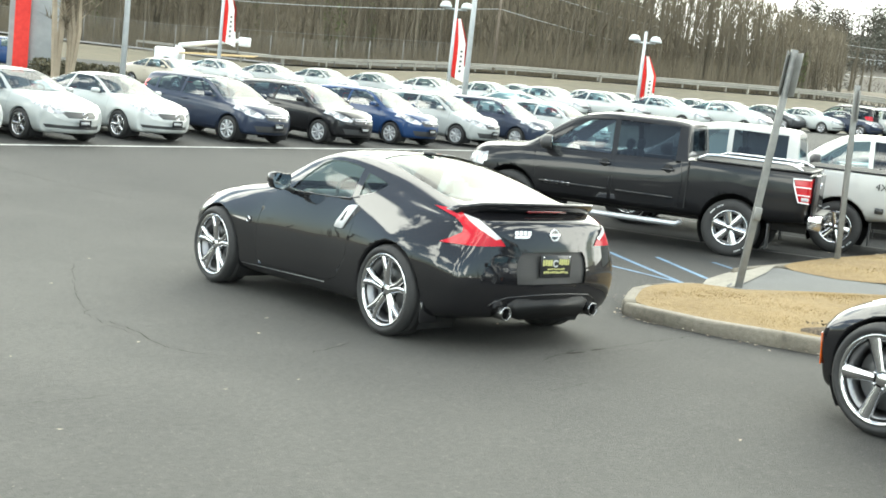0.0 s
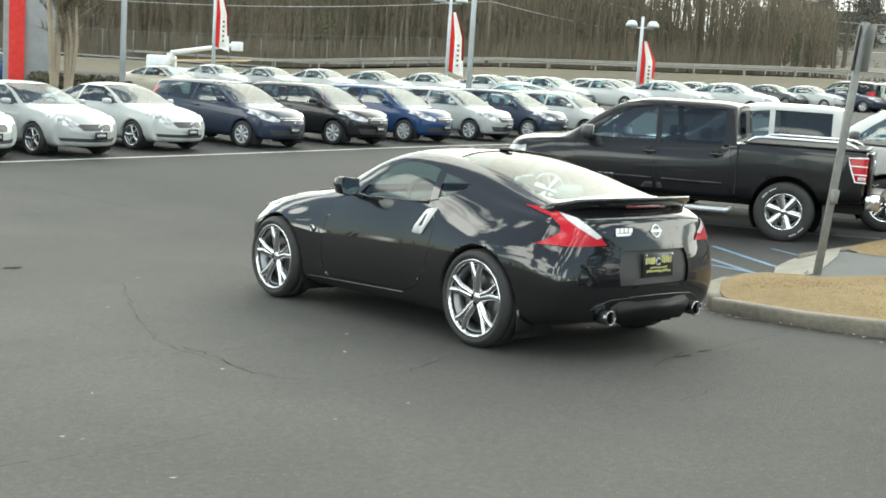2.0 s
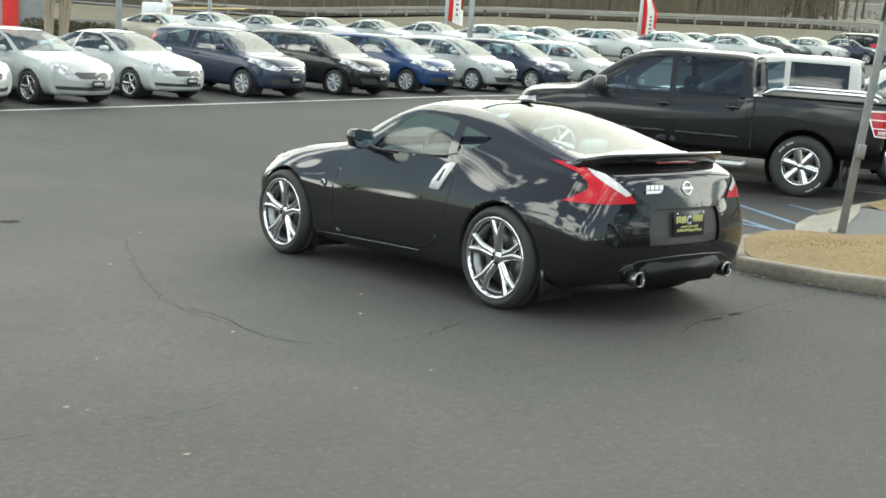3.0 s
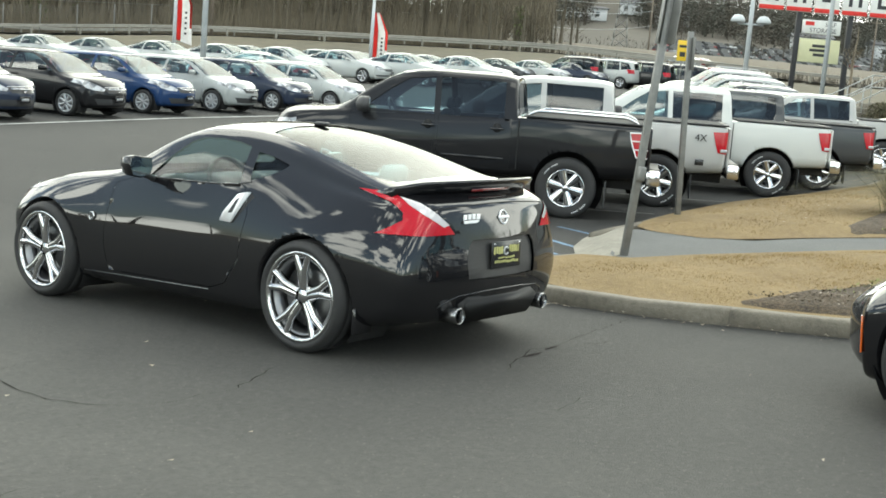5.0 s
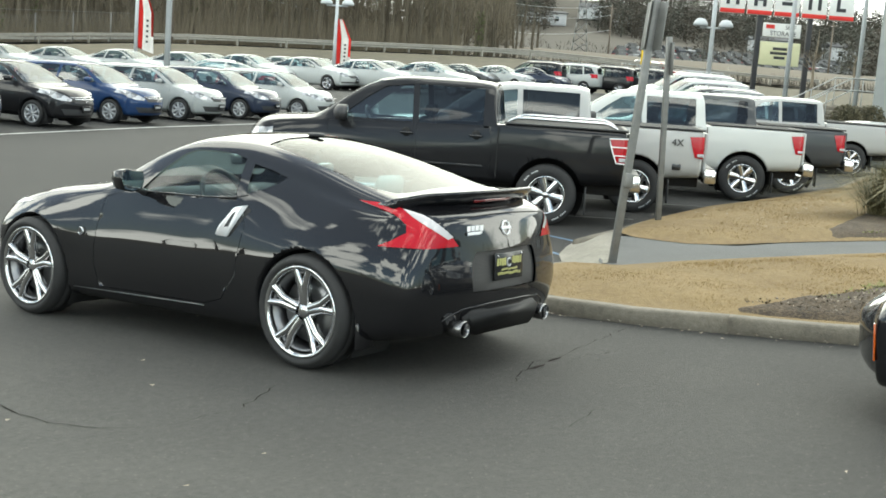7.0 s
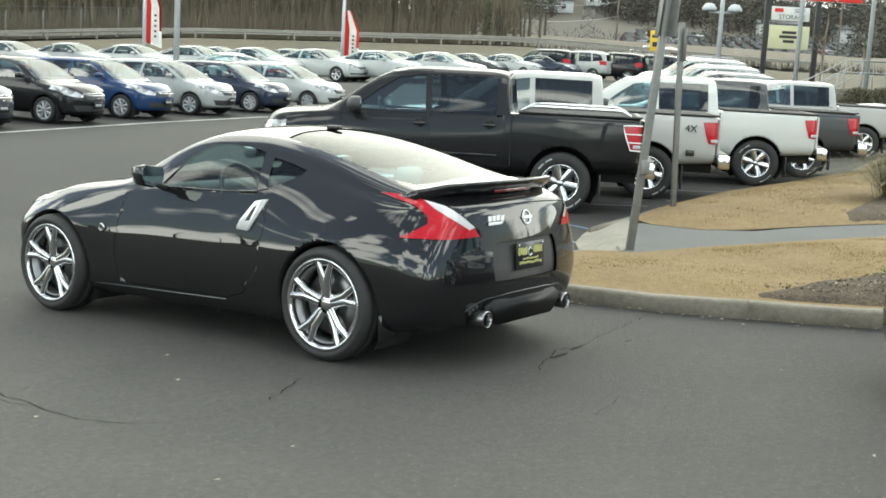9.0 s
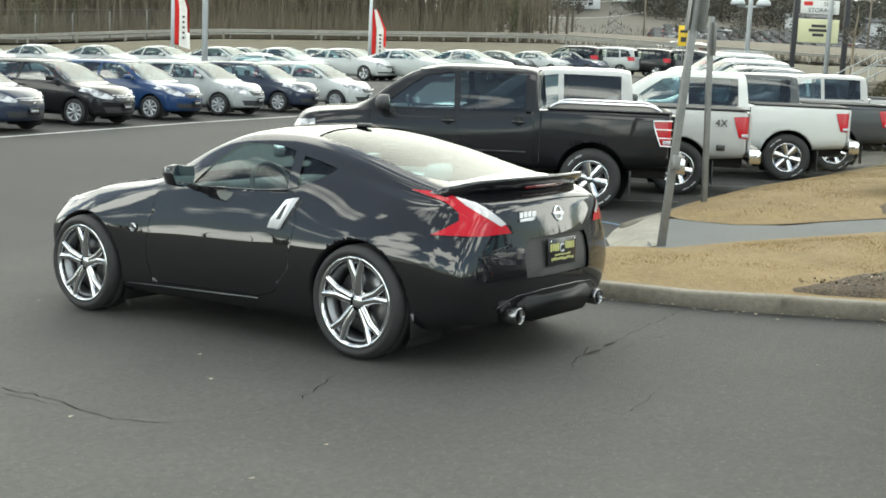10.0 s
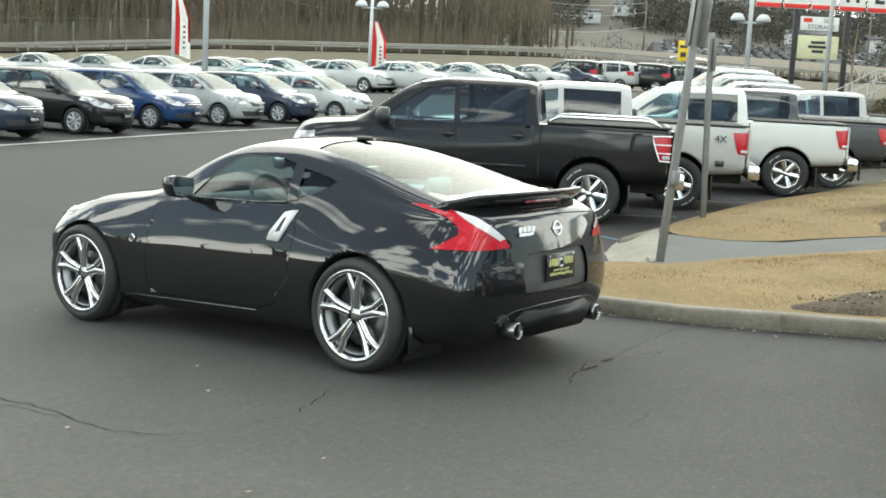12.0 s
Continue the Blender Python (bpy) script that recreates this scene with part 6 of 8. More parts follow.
blades(tris, [p for p in UPPER if p[0] < 25] + [], 36000, 0.12, (0.007, 0.017), 0.08, 5)
tagged(tri_mesh("lawn_grass", tris, M_STRAW), "short straw-coloured dormant grass blades", "grass", kind="stuff")


# ---- the cars in their places ----
def tinted(root, colour):
    for o in root.children_recursive:
        o.color = (*colour, 1)


def on_ground(x, y, heading):
    """heading: degrees by which the car's nose is turned to the left of +y. Sits on the slope."""
    h = radians(heading)
    fx, fy = -math.sin(h), math.cos(h)
    z0, z1 = gz(x, y), gz(x + 2.6 * fx, y + 2.6 * fy)
    zl, zr = gz(x - 0.8 * fy, y + 0.8 * fx), gz(x + 0.8 * fy, y - 0.8 * fx)
    return Matrix.Translation((x, y, z0)) @ Matrix.Rotation(h, 4, 'Z') @ Matrix.Rotation(math.atan2(z1 - z0, 2.6), 4, 'X') @ Matrix.Rotation(math.atan2(zl - zr, 1.6), 4, 'Y')


coupe = sports_coupe("sports_coupe", M_BLACK)
coupe.matrix_basis = on_ground(0.03, 0.0, 0)
tagged(coupe, "glossy black sports coupe with bright twin-spoke wheels and rear spoiler", "car", "sports coupes")
coupe2 = sports_coupe("sports_coupe", M_BLACK, z5=True)
coupe2.matrix_basis = on_ground(0.967, -6.08, -3)
tagged(coupe2, "black sports coupe with silver five-spoke wheels parked along the kerb", "car", "sports coupes")

SILVER, WHITE, NAVY, INK, BLUE = (0.32, 0.335, 0.325), (0.42, 0.435, 0.42), (0.022, 0.03, 0.052), (0.008, 0.008, 0.009), (0.013, 0.038, 0.108)
GREY, TAN, REDC = (0.055, 0.058, 0.06), (0.40, 0.37, 0.30), (0.16, 0.01, 0.012)
words = {SILVER: "silver", WHITE: "white", NAVY: "dark navy", INK: "black", BLUE: "bright blue", GREY: "dark grey", TAN: "pale gold", REDC: "dark red"}

truck_a = pickup(bed_rails=True)
tinted(truck_a, INK)
TH = 29.0                           # the trucks stand askew in their bays
rx, ry = math.cos(radians(TH)), math.sin(radians(TH))
truck_a.matrix_basis = on_ground(7.95 + 0.99 * rx, 3.57 + 0.99 * ry, TH)
tagged(truck_a, "black crew-cab pickup truck with chrome bed rails", "pickup truck", "pickup trucks")
for k in range(5):                  # name badge on the front door, as plain bright bars
    yb = 2.75 - 0.085 * k
    hit, nrm = skin(truck_a, (-3, yb, 0.72), (1, 0, 0))
    part("name_bar", box((0, 0, 0), (0.008, 0.055, 0.04), 0.002), M_BADGE, truck_a, m=Matrix.Translation(Vector((-1.0, yb, 0.72)) if abs(hit.x) > 2 else hit + Vector((-0.006, 0, 0))), flat=True)
truck_b = pickup()
slots = [(10.9, 3.78, (0.40, 0.40, 0.385), "silver"), (14.95, 3.68, (0.52, 0.53, 0.505), "white"), (17.85, 3.88, GREY, "dark grey"), (25.52, 5.12, (0.38, 0.38, 0.365), "pale silver")]
for i, (x, y, col, word) in enumerate(slots):
    t = truck_b if i == 0 else copy_thing(truck_b, Matrix.Identity(4))
    t.matrix_basis = on_ground(x + 0.99 * rx, y + 0.99 * ry, TH)
    tinted(t, col)
    tagged(t, word + " crew-cab pickup truck parked tail outward", "pickup truck", "pickup trucks")

# dark graphic on the silver truck's flank
flank = Matrix(((0, 0, -1, -1.006), (-1, 0, 0, -0.52), (0, 1, 0, 1.06), (0, 0, 0, 1)))
lettering("side_graphic", "4X", 0.15, flank, M_TRIM, truck_b)
part("tow_socket", box((-0.995, -0.62, 0.74), (0.02, 0.13, 0.09), 0.01), M_TRIM, truck_b)

HATCH, SEDAN, WAGON = hatchback(), saloon(), suv()
used = set()


def put(kind, x, y, heading, col, label, group, k=1.0):
    o = kind if kind.name not in used else copy_thing(kind, Matrix.Identity(4))
    used.add(kind.name)
    o.matrix_basis = on_ground(x, y, heading) @ Matrix.Scale(k, 4)
    tinted(o, col)
    tagged(o, label, "car", group)
    return o


ROW_H = 194.0                       # the display row's noses point at the aisle
hx, hy = -math.sin(radians(ROW_H)), math.cos(radians(ROW_H))
row = [(SEDAN, SILVER, 2.29, 15.04), (SEDAN, WHITE, 4.78, 16.25), (HATCH, NAVY, 7.66, 16.95), (HATCH, INK, 10.67, 17.85), (HATCH, BLUE, 13.63, 18.9), (HATCH, SILVER, 16.66, 19.8),
       (HATCH, NAVY, 19.7, 20.6), (HATCH, WHITE, 22.8, 21.2), (SEDAN, WHITE, 0.2, 14.45)]
for kind, col, wx, wy in row:
    k = 0.95 if kind is HATCH else 0.87
    fa = k * (2.6 if kind is HATCH else 2.72)
    # the given place is that of the front wheel that faces the camera
    sx, sy = hy, -hx
    x = wx - hx * fa - sx * 0.75 * k
    y = wy - hy * fa - sy * 0.75 * k
    nm = words[col] + (" five-door hatchback" if kind is HATCH else " two-door saloon") + " parked nose out in the display row"
    put(kind, x, y, ROW_H, col, nm, "display row", k)
rng = random.Random(4)
for i in range(10):                 # second row
    d, s = 58.5, -24.75 + 2.75 * i
    x, y = FV(d, s)
    put(SEDAN, x, y, ROW_H - 4, rng.choice((WHITE, WHITE, SILVER, WHITE, WHITE, SILVER)), "pale saloon car in the row behind the display cars", "second row")
for i in range(15):                 # third row
    d, s = 79, -13 + 2.2 * i
    x, y = FV(d, s)
    k = WAGON if i > 9 else SEDAN
    col = (WHITE, SILVER, WHITE, GREY, WHITE, WHITE, SILVER, GREY, WHITE, NAVY, INK, WHITE, INK, GREY, REDC)[i]
    put(k, x, y, 12 if i > 9 else ROW_H - 8, col, words[col] + (" sport utility wagon" if i > 9 else " saloon car") + " at the far edge of the lot", "far row")
x, y = FV(45.5, -5.5)
put(SEDAN, x, y, 40, WHITE, "white saloon car behind the display row", "second row")
x, y = FV(47, -22.2)
put(SEDAN, x, y, ROW_H + 4, TAN, "pale gold saloon car behind the display row", "second row", 0.92)
for d, s, turn, col in ((50, -32.0, 70, (0.02, 0.05, 0.14)),):
    x, y = FV(d, s)
    put(SEDAN, x, y, ROW_H + turn, col, "deep blue saloon car beyond the hedge", "cars beyond the hedge")
for i in range(6):
    x, y = FV(35.8 + 2.7 * i, 11.0 + 0.20 * i)
    put(WAGON, x, y, 36, WHITE if i != 3 else GREY, ("white" if i != 3 else "dark grey") + " sport utility wagon with roof rails", "wagon row", 0.95)
x, y = FV(33.0, 13.1)
put(HATCH, x, y, 36, SILVER, "silver five-door hatchback parked beyond the pickup trucks", "cars by the showroom", 0.95)


# ---- poles, flags, signs ----
M_STEEL = grain(mat("galvanised", (0.30, 0.30, 0.29), 0.5, 0.6), [(0.145, 0.145, 0.137), (0.26, 0.26, 0.245)], 10, 1, 0.1)
M_SIGNBACK = grain(mat("sign_back", (0.27, 0.27, 0.255), 0.45, 0.3), [(0.15, 0.15, 0.14), (0.235, 0.235, 0.22)], 8, 1, 0.08)
M_POLE = grain(mat("pale_pole", (0.62, 0.65, 0.66), 0.5), [(0.44, 0.46, 0.47), (0.57, 0.60, 0.61)], 6, 0.5, 0.05)
M_FLAGW = grain(mat("flag_white", (0.75, 0.74, 0.72), 0.8), [(0.66, 0.65, 0.63), (0.80, 0.79, 0.77)], 4, 1, 0.1)
M_FLAGR = grain(mat("flag_red", (0.62, 0.035, 0.03), 0.8), [(0.50, 0.025, 0.022), (0.72, 0.05, 0.04)], 4, 1, 0.1)
M_DARKPRINT = mat("dark_print", (0.03, 0.03, 0.032), 0.6)
M_TRUNK = grain(mat("bark", (0.12, 0.1, 0.08), 0.9), [(0.075, 0.064, 0.044), (0.095, 0.080, 0.056), (0.135, 0.115, 0.083)], 3, 0.12, 0.5, 20, 0.35, "World")
M_TWIG = mat("twigs", (0.13, 0.105, 0.075), 0.95)
g1 = nd(M_TWIG, "ShaderNodeNewGeometry")
g2 = nd(M_TWIG, "ShaderNodeValToRGB")
g2.color_ramp.elements[0].color, g2.color_ramp.elements[1].color = (0.105, 0.088, 0.060, 1), (0.155, 0.130, 0.090, 1)
lk(M_TWIG, g1.outputs["Random Per Island"], g2.inputs[0])
lk(M_TWIG, g2.outputs[0], M_TWIG.node_tree.nodes["Principled BSDF"].inputs["Base Color"])
M_FARTWIG = mat("far_twigs", (0.1, 0.08, 0.06), 0.95)
g1 = nd(M_FARTWIG, "ShaderNodeNewGeometry")
g2 = nd(M_FARTWIG, "ShaderNodeValToRGB")
g2.color_ramp.elements[0].color, g2.color_ramp.elements[1].color = (0.055, 0.047, 0.036, 1), (0.09, 0.077, 0.059, 1)
lk(M_FARTWIG, g1.outputs["Random Per Island"], g2.inputs[0])
lk(M_FARTWIG, g2.outputs[0], M_FARTWIG.node_tree.nodes["Principled BSDF"].inputs["Base Color"])
M_PINE = mat("evergreen", (0.05, 0.06, 0.03), 0.9)
g1 = nd(M_PINE, "ShaderNodeNewGeometry")
g2 = nd(M_PINE, "ShaderNodeValToRGB")
g2.color_ramp.elements[0].color, g2.color_ramp.elements[1].color = (0.050, 0.052, 0.040, 1), (0.085, 0.083, 0.064, 1)
lk(M_PINE, g1.outputs["Random Per Island"], g2.inputs[0])
lk(M_PINE, g2.outputs[0], M_PINE.node_tree.nodes["Principled BSDF"].inputs["Base Color"])
M_TIMBER = grain(mat("timber", (0.5, 0.38, 0.2), 0.8), [(0.42, 0.31, 0.16), (0.56, 0.44, 0.25)], 4, 1, 0.1)
M_LITTER = grain(mat("leaf_litter", (0.12, 0.095, 0.065), 0.95), [(0.085, 0.070, 0.046), (0.105, 0.087, 0.058), (0.13, 0.108, 0.074)], 0.8, 0.05, 0.4, 3, 0.5, "World")


def at(d, s, dz=0.0):
    x, y = FV(d, s)
    return Vector((x, y, gz(x, y) + dz))


FACE = math.atan2(0.6, 0.8) - math.pi / 2       # turns +y to the far side


def face(d, s, dz=0.0, extra=0.0):
    return Matrix.Translation(at(d, s, dz)) @ Matrix.Rotation(FACE + radians(extra), 4, 'Z')


for d, s, h, r in ((41, -20.14, 9.5, 0.11), (48, -8.92, 10.5, 0.115), (55, 16.43, 9.5, 0.11), (62, 22.0, 10.5, 0.12)):
    p = tagged(empty("tall_pole", face(d, s)), "tall pale metal pole on a concrete foot", "pole", "tall poles")
    part("shaft", tube([(0, 0, 0), (0, 0, h)], [r, r * 0.75], 12), M_POLE, p)
    part("foot", box((0, 0, 0.25), (0.5, 0.5, 0.5), 0.05), M_CONCRETE, p)


def flag_banner(p, z0, wave, w=0.92, h=3.3):
    """A tall feather banner on a pole: red hem, white field, narrow at its top."""
    def strip(x0, x1, n=6, m=22, lo=0.0, hi=1.0):
        bm = bmesh.new()
        vs = []
        for j in range(m + 1):
            row = []
            t = lo + (hi - lo) * j / m
            wide = w * (0.30 + 0.60 * min(1.0, 2.5 * t))
            for i in range(n + 1):
                x = (x0 + (x1 - x0) * i / n) * wide
                z = z0 - h * t - 0.35 * x * t
                row.append(bm.verts.new((0.10 + x, 0.16 * math.sin(5.0 * x + 1.7 * z + wave) * x / w, z)))
            vs.append(row)
        for j in range(m):
            for i in range(n):
                bm.faces.new((vs[j][i], vs[j][i + 1], vs[j + 1][i + 1], vs[j + 1][i]))
        bmesh.ops.solidify(bm, geom=bm.faces[:], thickness=0.006)
        return bm
    fl = part("banner", strip(0.30, 0.84), M_FLAGW, p, "white and red cloth banner")
    part("banner_hem", strip(0.0, 0.30), M_FLAGR, fl)
    part("banner_edge", strip(0.84, 1.0, 1, 14, 0.0, 0.75), M_FLAGR, fl)
    part("banner_edge", strip(0.84, 1.0, 1, 10, 0.75, 1.0), M_FLAGW, fl)
    for i in range(5):
        t = 0.52 + 0.085 * i
        part("banner_mark", box((0.10 + 0.54 * w, -0.06, z0 - h * t - 0.12), (0.12, 0.012, 0.11), 0.003), M_DARKPRINT, fl, flat=True)


for d, s, h, wave in ((70, -28.95, 6.4, 0.4), (70, -14.75, 5.6, 1.9), (75, -4.3, 4.7, 3.3)):
    p = tagged(empty("lamp_post", face(d, s)), "pale lamp post with twin heads and a red and white banner", "lamp post", "lamp posts with banners")
    part("shaft", tube([(0, 0, 0), (0, 0, h + 0.4)], [0.12, 0.085], 12), M_POLE, p)
    part("foot", box((0, 0, 0.3), (0.55, 0.55, 0.6), 0.05), M_CONCRETE, p)
    part("cross_arm", tube([(-0.62, 0, h - 0.25), (0.62, 0, h - 0.25)], 0.05, 8), M_POLE, p)
    for sg in (-1, 1):
        hd = bmesh.new()
        add_lathe(hd, [(0.0005, 0.34), (0.20, 0.30), (0.33, 0.12), (0.36, 0.0), (0.30, -0.04), (0.0005, -0.06)], 18, closed=False, axis="z", at=(sg * 0.62, 0, h - 0.16))
        part("lamp_head", hd, M_POLE, p)
    flag_banner(p, h - 0.75 if d < 72 else h - 1.0, wave, h=3.3 if d < 72 else 2.6)
d, s = 62, 14.65
p = tagged(empty("lamp_post", face(d, s)), "pale lamp post with twin heads", "lamp post", "lamp posts")
h = 4.6
part("shaft", tube([(0, 0, 0), (0, 0, h + 3.2)], [0.13, 0.09], 12), M_POLE, p)
part("cross_arm", tube([(-0.62, 0, h - 0.8), (0.62, 0, h - 0.8)], 0.05, 8), M_POLE, p)
for sg in (-1, 1):
    hd = bmesh.new()
    add_lathe(hd, [(0.0005, 0.34), (0.20, 0.30), (0.33, 0.12), (0.36, 0.0), (0.30, -0.04), (0.0005, -0.06)], 18, closed=False, axis="z", at=(sg * 0.62, 0, h - 0.7))
    part("lamp_head", hd, M_POLE, p)


# two sign posts on the island, seen from behind


SB = Vector((4.40, 0.68, gz(4.4, 0.68) + 0.12))
lean = Matrix.Translation(SB) @ Matrix.Rotation(radians(-34), 4, 'Z') @ Matrix.Rotation(radians(6.0), 4, 'Y') @ Matrix.Rotation(radians(-2), 4, 'X')
sp1 = tagged(empty("sign_post", lean), "leaning galvanised sign post with the blank backs of two signs", "sign post", "sign posts")
bm = bmesh.new()
for x, y, w, dpt in ((0, 0.0, 0.05, 0.012), (-0.03, 0.02, 0.012, 0.045), (0.03, 0.02, 0.012, 0.045)):
    add_box(bm, (x, y, 1.27), (w, dpt, 2.56), 0.003)
part("post", bm, M_STEEL, sp1)
part("sign_panel", box((0.0, 0.055, 2.29), (0.30, 0.006, 0.46), 0.002), M_SIGNBACK, sp1, m=Matrix.Rotation(radians(62), 4, 'Z'))
part("sign_panel", box((0.02, -0.03, 2.29), (0.30, 0.006, 0.46), 0.002), M_SIGNBACK, sp1, m=Matrix.Rotation(radians(100), 4, 'Z'))
part("small_box", box((0.0, -0.035, 0.80), (0.07, 0.06, 0.14), 0.01), M_STEEL, sp1)
SB2 = Vector((8.77, 2.30, gz(8.77, 2.30) + 0.12))
sp2 = tagged(empty("sign_post", Matrix.Translation(SB2) @ Matrix.Rotation(radians(-34), 4, 'Z') @ Matrix.Rotation(radians(-2.2), 4, 'Y')), "upright grey sign post with a narrow sign seen edge on", "sign post", "sign posts")
bm = bmesh.new()
for x, y, w, dpt in ((0, 0.0, 0.05, 0.012), (-0.03, 0.02, 0.012, 0.045), (0.03, 0.02, 0.012, 0.045)):
    add_box(bm, (x, y, 1.2), (w, dpt, 2.40), 0.003)
part("post", bm, M_STEEL, sp2)
part("sign_panel", box((0.0, -0.02, 2.12), (0.30, 0.006, 0.42), 0.002), M_STEEL, sp2, m=Matrix.Rotation(radians(75), 4, 'Z'))

# tall roadside sign: five white panels with a red foot
sg_root = tagged(empty("roadside_sign", face(80, 23.4)), "tall roadside sign with five white panels over two smaller boards", "sign")
for x in (-1.65, 1.55):
    part("post", box((x, 0, 3.6), (0.30, 0.30, 7.6), 0.03), M_DARKPRINT, sg_root)
M_SIGNW = grain(mat("sign_white", (0.72, 0.72, 0.68), 0.5), [(0.64, 0.64, 0.60), (0.78, 0.78, 0.74)], 2, 0.4, 0.03)
M_CREAM = grain(mat("sign_cream", (0.62, 0.60, 0.34), 0.5), [(0.55, 0.54, 0.32), (0.66, 0.65, 0.42)], 2, 0.4, 0.03)
zg = gz(*FV(80, 23.4))
SHAPES = [[(-0.30, 0.06, 0.22, 0.86), (0.30, 0.06, 0.22, 0.86)], [(-0.28, 0.06, 0.22, 0.86), (0.28, 0.06, 0.22, 0.86), (0.0, 0.06, 0.36, 0.2)], [(0.0, 0.3, 0.34, 0.36), (0.0, -0.1, 0.72, 0.22)],
          [(-0.30, 0.06, 0.22, 0.86), (0.30, 0.06, 0.22, 0.86)], [(-0.24, 0.06, 0.22, 0.86), (0.06, -0.26, 0.38, 0.22)]]
for i in range(5):
    x = -3.5 + 1.72 * i
    pn = part("panel", box((x, -0.2, 7.35 - zg), (1.56, 0.14, 1.62), 0.03), M_SIGNW, sg_root, "white lit panel with a dark plain mark")
    part("panel_foot", box((x, -0.285, 6.70 - zg), (1.54, 0.03, 0.26), 0.006), M_FLAGR, pn)
    mk = bmesh.new()
    for mx, mz, w, hh in SHAPES[i]:
        add_box(mk, (x + mx, -0.285, 7.45 - zg + mz), (w, 0.025, hh), 0.004)
    part("panel_mark", mk, M_DARKPRINT, pn, flat=True)
b1 = part("small_board", box((-0.2, -0.05, 5.70 - zg), (2.4, 0.14, 0.85), 0.03), M_SIGNW, sg_root)
mk = bmesh.new()
add_box(mk, (-0.95, -0.13, 5.90 - zg), (0.55, 0.02, 0.24), 0.004)
part("board_bar", mk, M_FLAGR, b1, flat=True)
up = Matrix(((1, 0, 0, 0.35), (0, 0, -1, -0.126), (0, 1, 0, 5.78 - zg), (0, 0, 0, 1)))
lettering("board_word", "SELF", 0.36, up, M_DARKPRINT, b1, 'CENTER')
up2 = Matrix(((1, 0, 0, -0.1), (0, 0, -1, -0.126), (0, 1, 0, 5.38 - zg), (0, 0, 0, 1)))
lettering("board_word", "STORAGE", 0.38, up2, M_DARKPRINT, b1, 'CENTER')
b2 = part("reader_board", box((-0.2, -0.05, 4.24 - zg), (2.55, 0.14, 1.45), 0.03), M_CREAM, sg_root)
for z, w in ((4.55, 0.9), (4.28, 1.2), (4.0, 0.7)):
    part("board_bar", box((-0.2, -0.13, z - zg), (w, 0.02, 0.17), 0.004), M_DARKPRINT, b2, flat=True)
# small yellow road sign
ys = tagged(empty("road_sign", face(60, 11.16)), "small yellow road sign on a thin post", "sign")
part("post", tube([(0, 0, 0), (0, 0, 2.6)], 0.03, 8), M_STEEL, ys)
M_ROADY = mat("road_yellow", (0.75, 0.50, 0.03), 0.5)
pn = part("sign_panel", box((0, -0.04, 2.25), (0.5, 0.02, 0.95), 0.01), M_ROADY, ys)
mk = bmesh.new()
add_box(mk, (0, -0.055, 2.45), (0.34, 0.01, 0.12))
add_box(mk, (0, -0.055, 2.08), (0.26, 0.01, 0.22))
part("sign_bars", mk, M_DARKPRINT, pn, flat=True)


# ---- highway with guard rail, fence ----
def run(d0, s0, d1, s1, n):
    return [(d0 + (d1 - d0) * i / n, s0 + (s1 - s0) * i / n) for i in range(n + 1)]


M_ROAD = grain(mat("highway_asphalt", (0.13, 0.13, 0.125), 0.9), [(0.10, 0.10, 0.095), (0.16, 0.16, 0.15)], 3, 0.1, 0.2, 40, 0.5, "World")
pts = [FV(113 + 0.02 * s, s) for s in range(-130, 131, 10)]
tagged(ribbon("highway", pts, 13, 0.03, M_ROAD, step=4), "grey asphalt highway beyond the lot", "road", kind="structure")
M_RAIL = grain(mat("guard_rail_steel", (0.42, 0.41, 0.37), 0.5, 0.4), [(0.20, 0.19, 0.165), (0.32, 0.305, 0.265)], 3, 0.3, 0.1)
for d, sa, sb in ((105.0, -42, 34), (120.5, -60, 20)):
    gr = tagged(empty("guard_rail", Matrix.Identity(4)), "weathered steel guard rail along the highway", "guard rail", kind="structure")
    bm = bmesh.new()
    prof = [(-0.13, 0.0), (-0.08, 0.05), (-0.03, 0.0), (0.03, 0.0), (0.08, 0.05), (0.13, 0.0), (0.13, -0.01), (0.03, -0.02), (-0.03, -0.02), (-0.13, -0.01)]
    prev = None
    for i in range(int((sb - sa) / 4) + 1):
        s = sa + 4 * i
        o = at(d, s)
        cur = [bm.verts.new((o.x - 0.8 * q, o.y - 0.6 * q, o.z + 0.62 + p)) for p, q in prof]
        if prev:
            for k in range(len(prof)):
                bm.faces.new((prev[k], prev[(k + 1) % len(prof)], cur[(k + 1) % len(prof)], cur[k]))
        prev = cur
    part("beam", bm, M_RAIL, gr)
    post = None
    for i in range(int((sb - sa) / 4) + 1):
        o = at(d + 0.15, sa + 4 * i)
        if post is None:
            post = part("post", box((0, 0, 0.32), (0.12, 0.15, 0.84), 0.01), M_RAIL, gr, m=Matrix.Translation(o))
        else:
            q = post.copy()
            scene.collection.objects.link(q)
            q.matrix_basis = Matrix.Translation(o)
fence = tagged(empty("fence", Matrix.Identity(4)), "grey chain-link fence in front of the woods", "fence", kind="structure")
post, tr = None, []
M_WIRE = mat("wire", (0.16, 0.155, 0.145), 0.6, 0.3)
FS = (-80, -24)
for i in range(int((FS[1] - FS[0]) / 3.2) + 1):
    s = FS[0] + 3.2 * i
    o = at(111, s)
    if post is None:
        post = part("post", tube([(0, 0, 0), (0, 0, 2.6)], 0.05, 6), M_WIRE, fence, m=Matrix.Translation(o))
    else:
        q = post.copy()
        scene.collection.objects.link(q)
        q.matrix_basis = Matrix.Translation(o)
k = 0
s = FS[0]
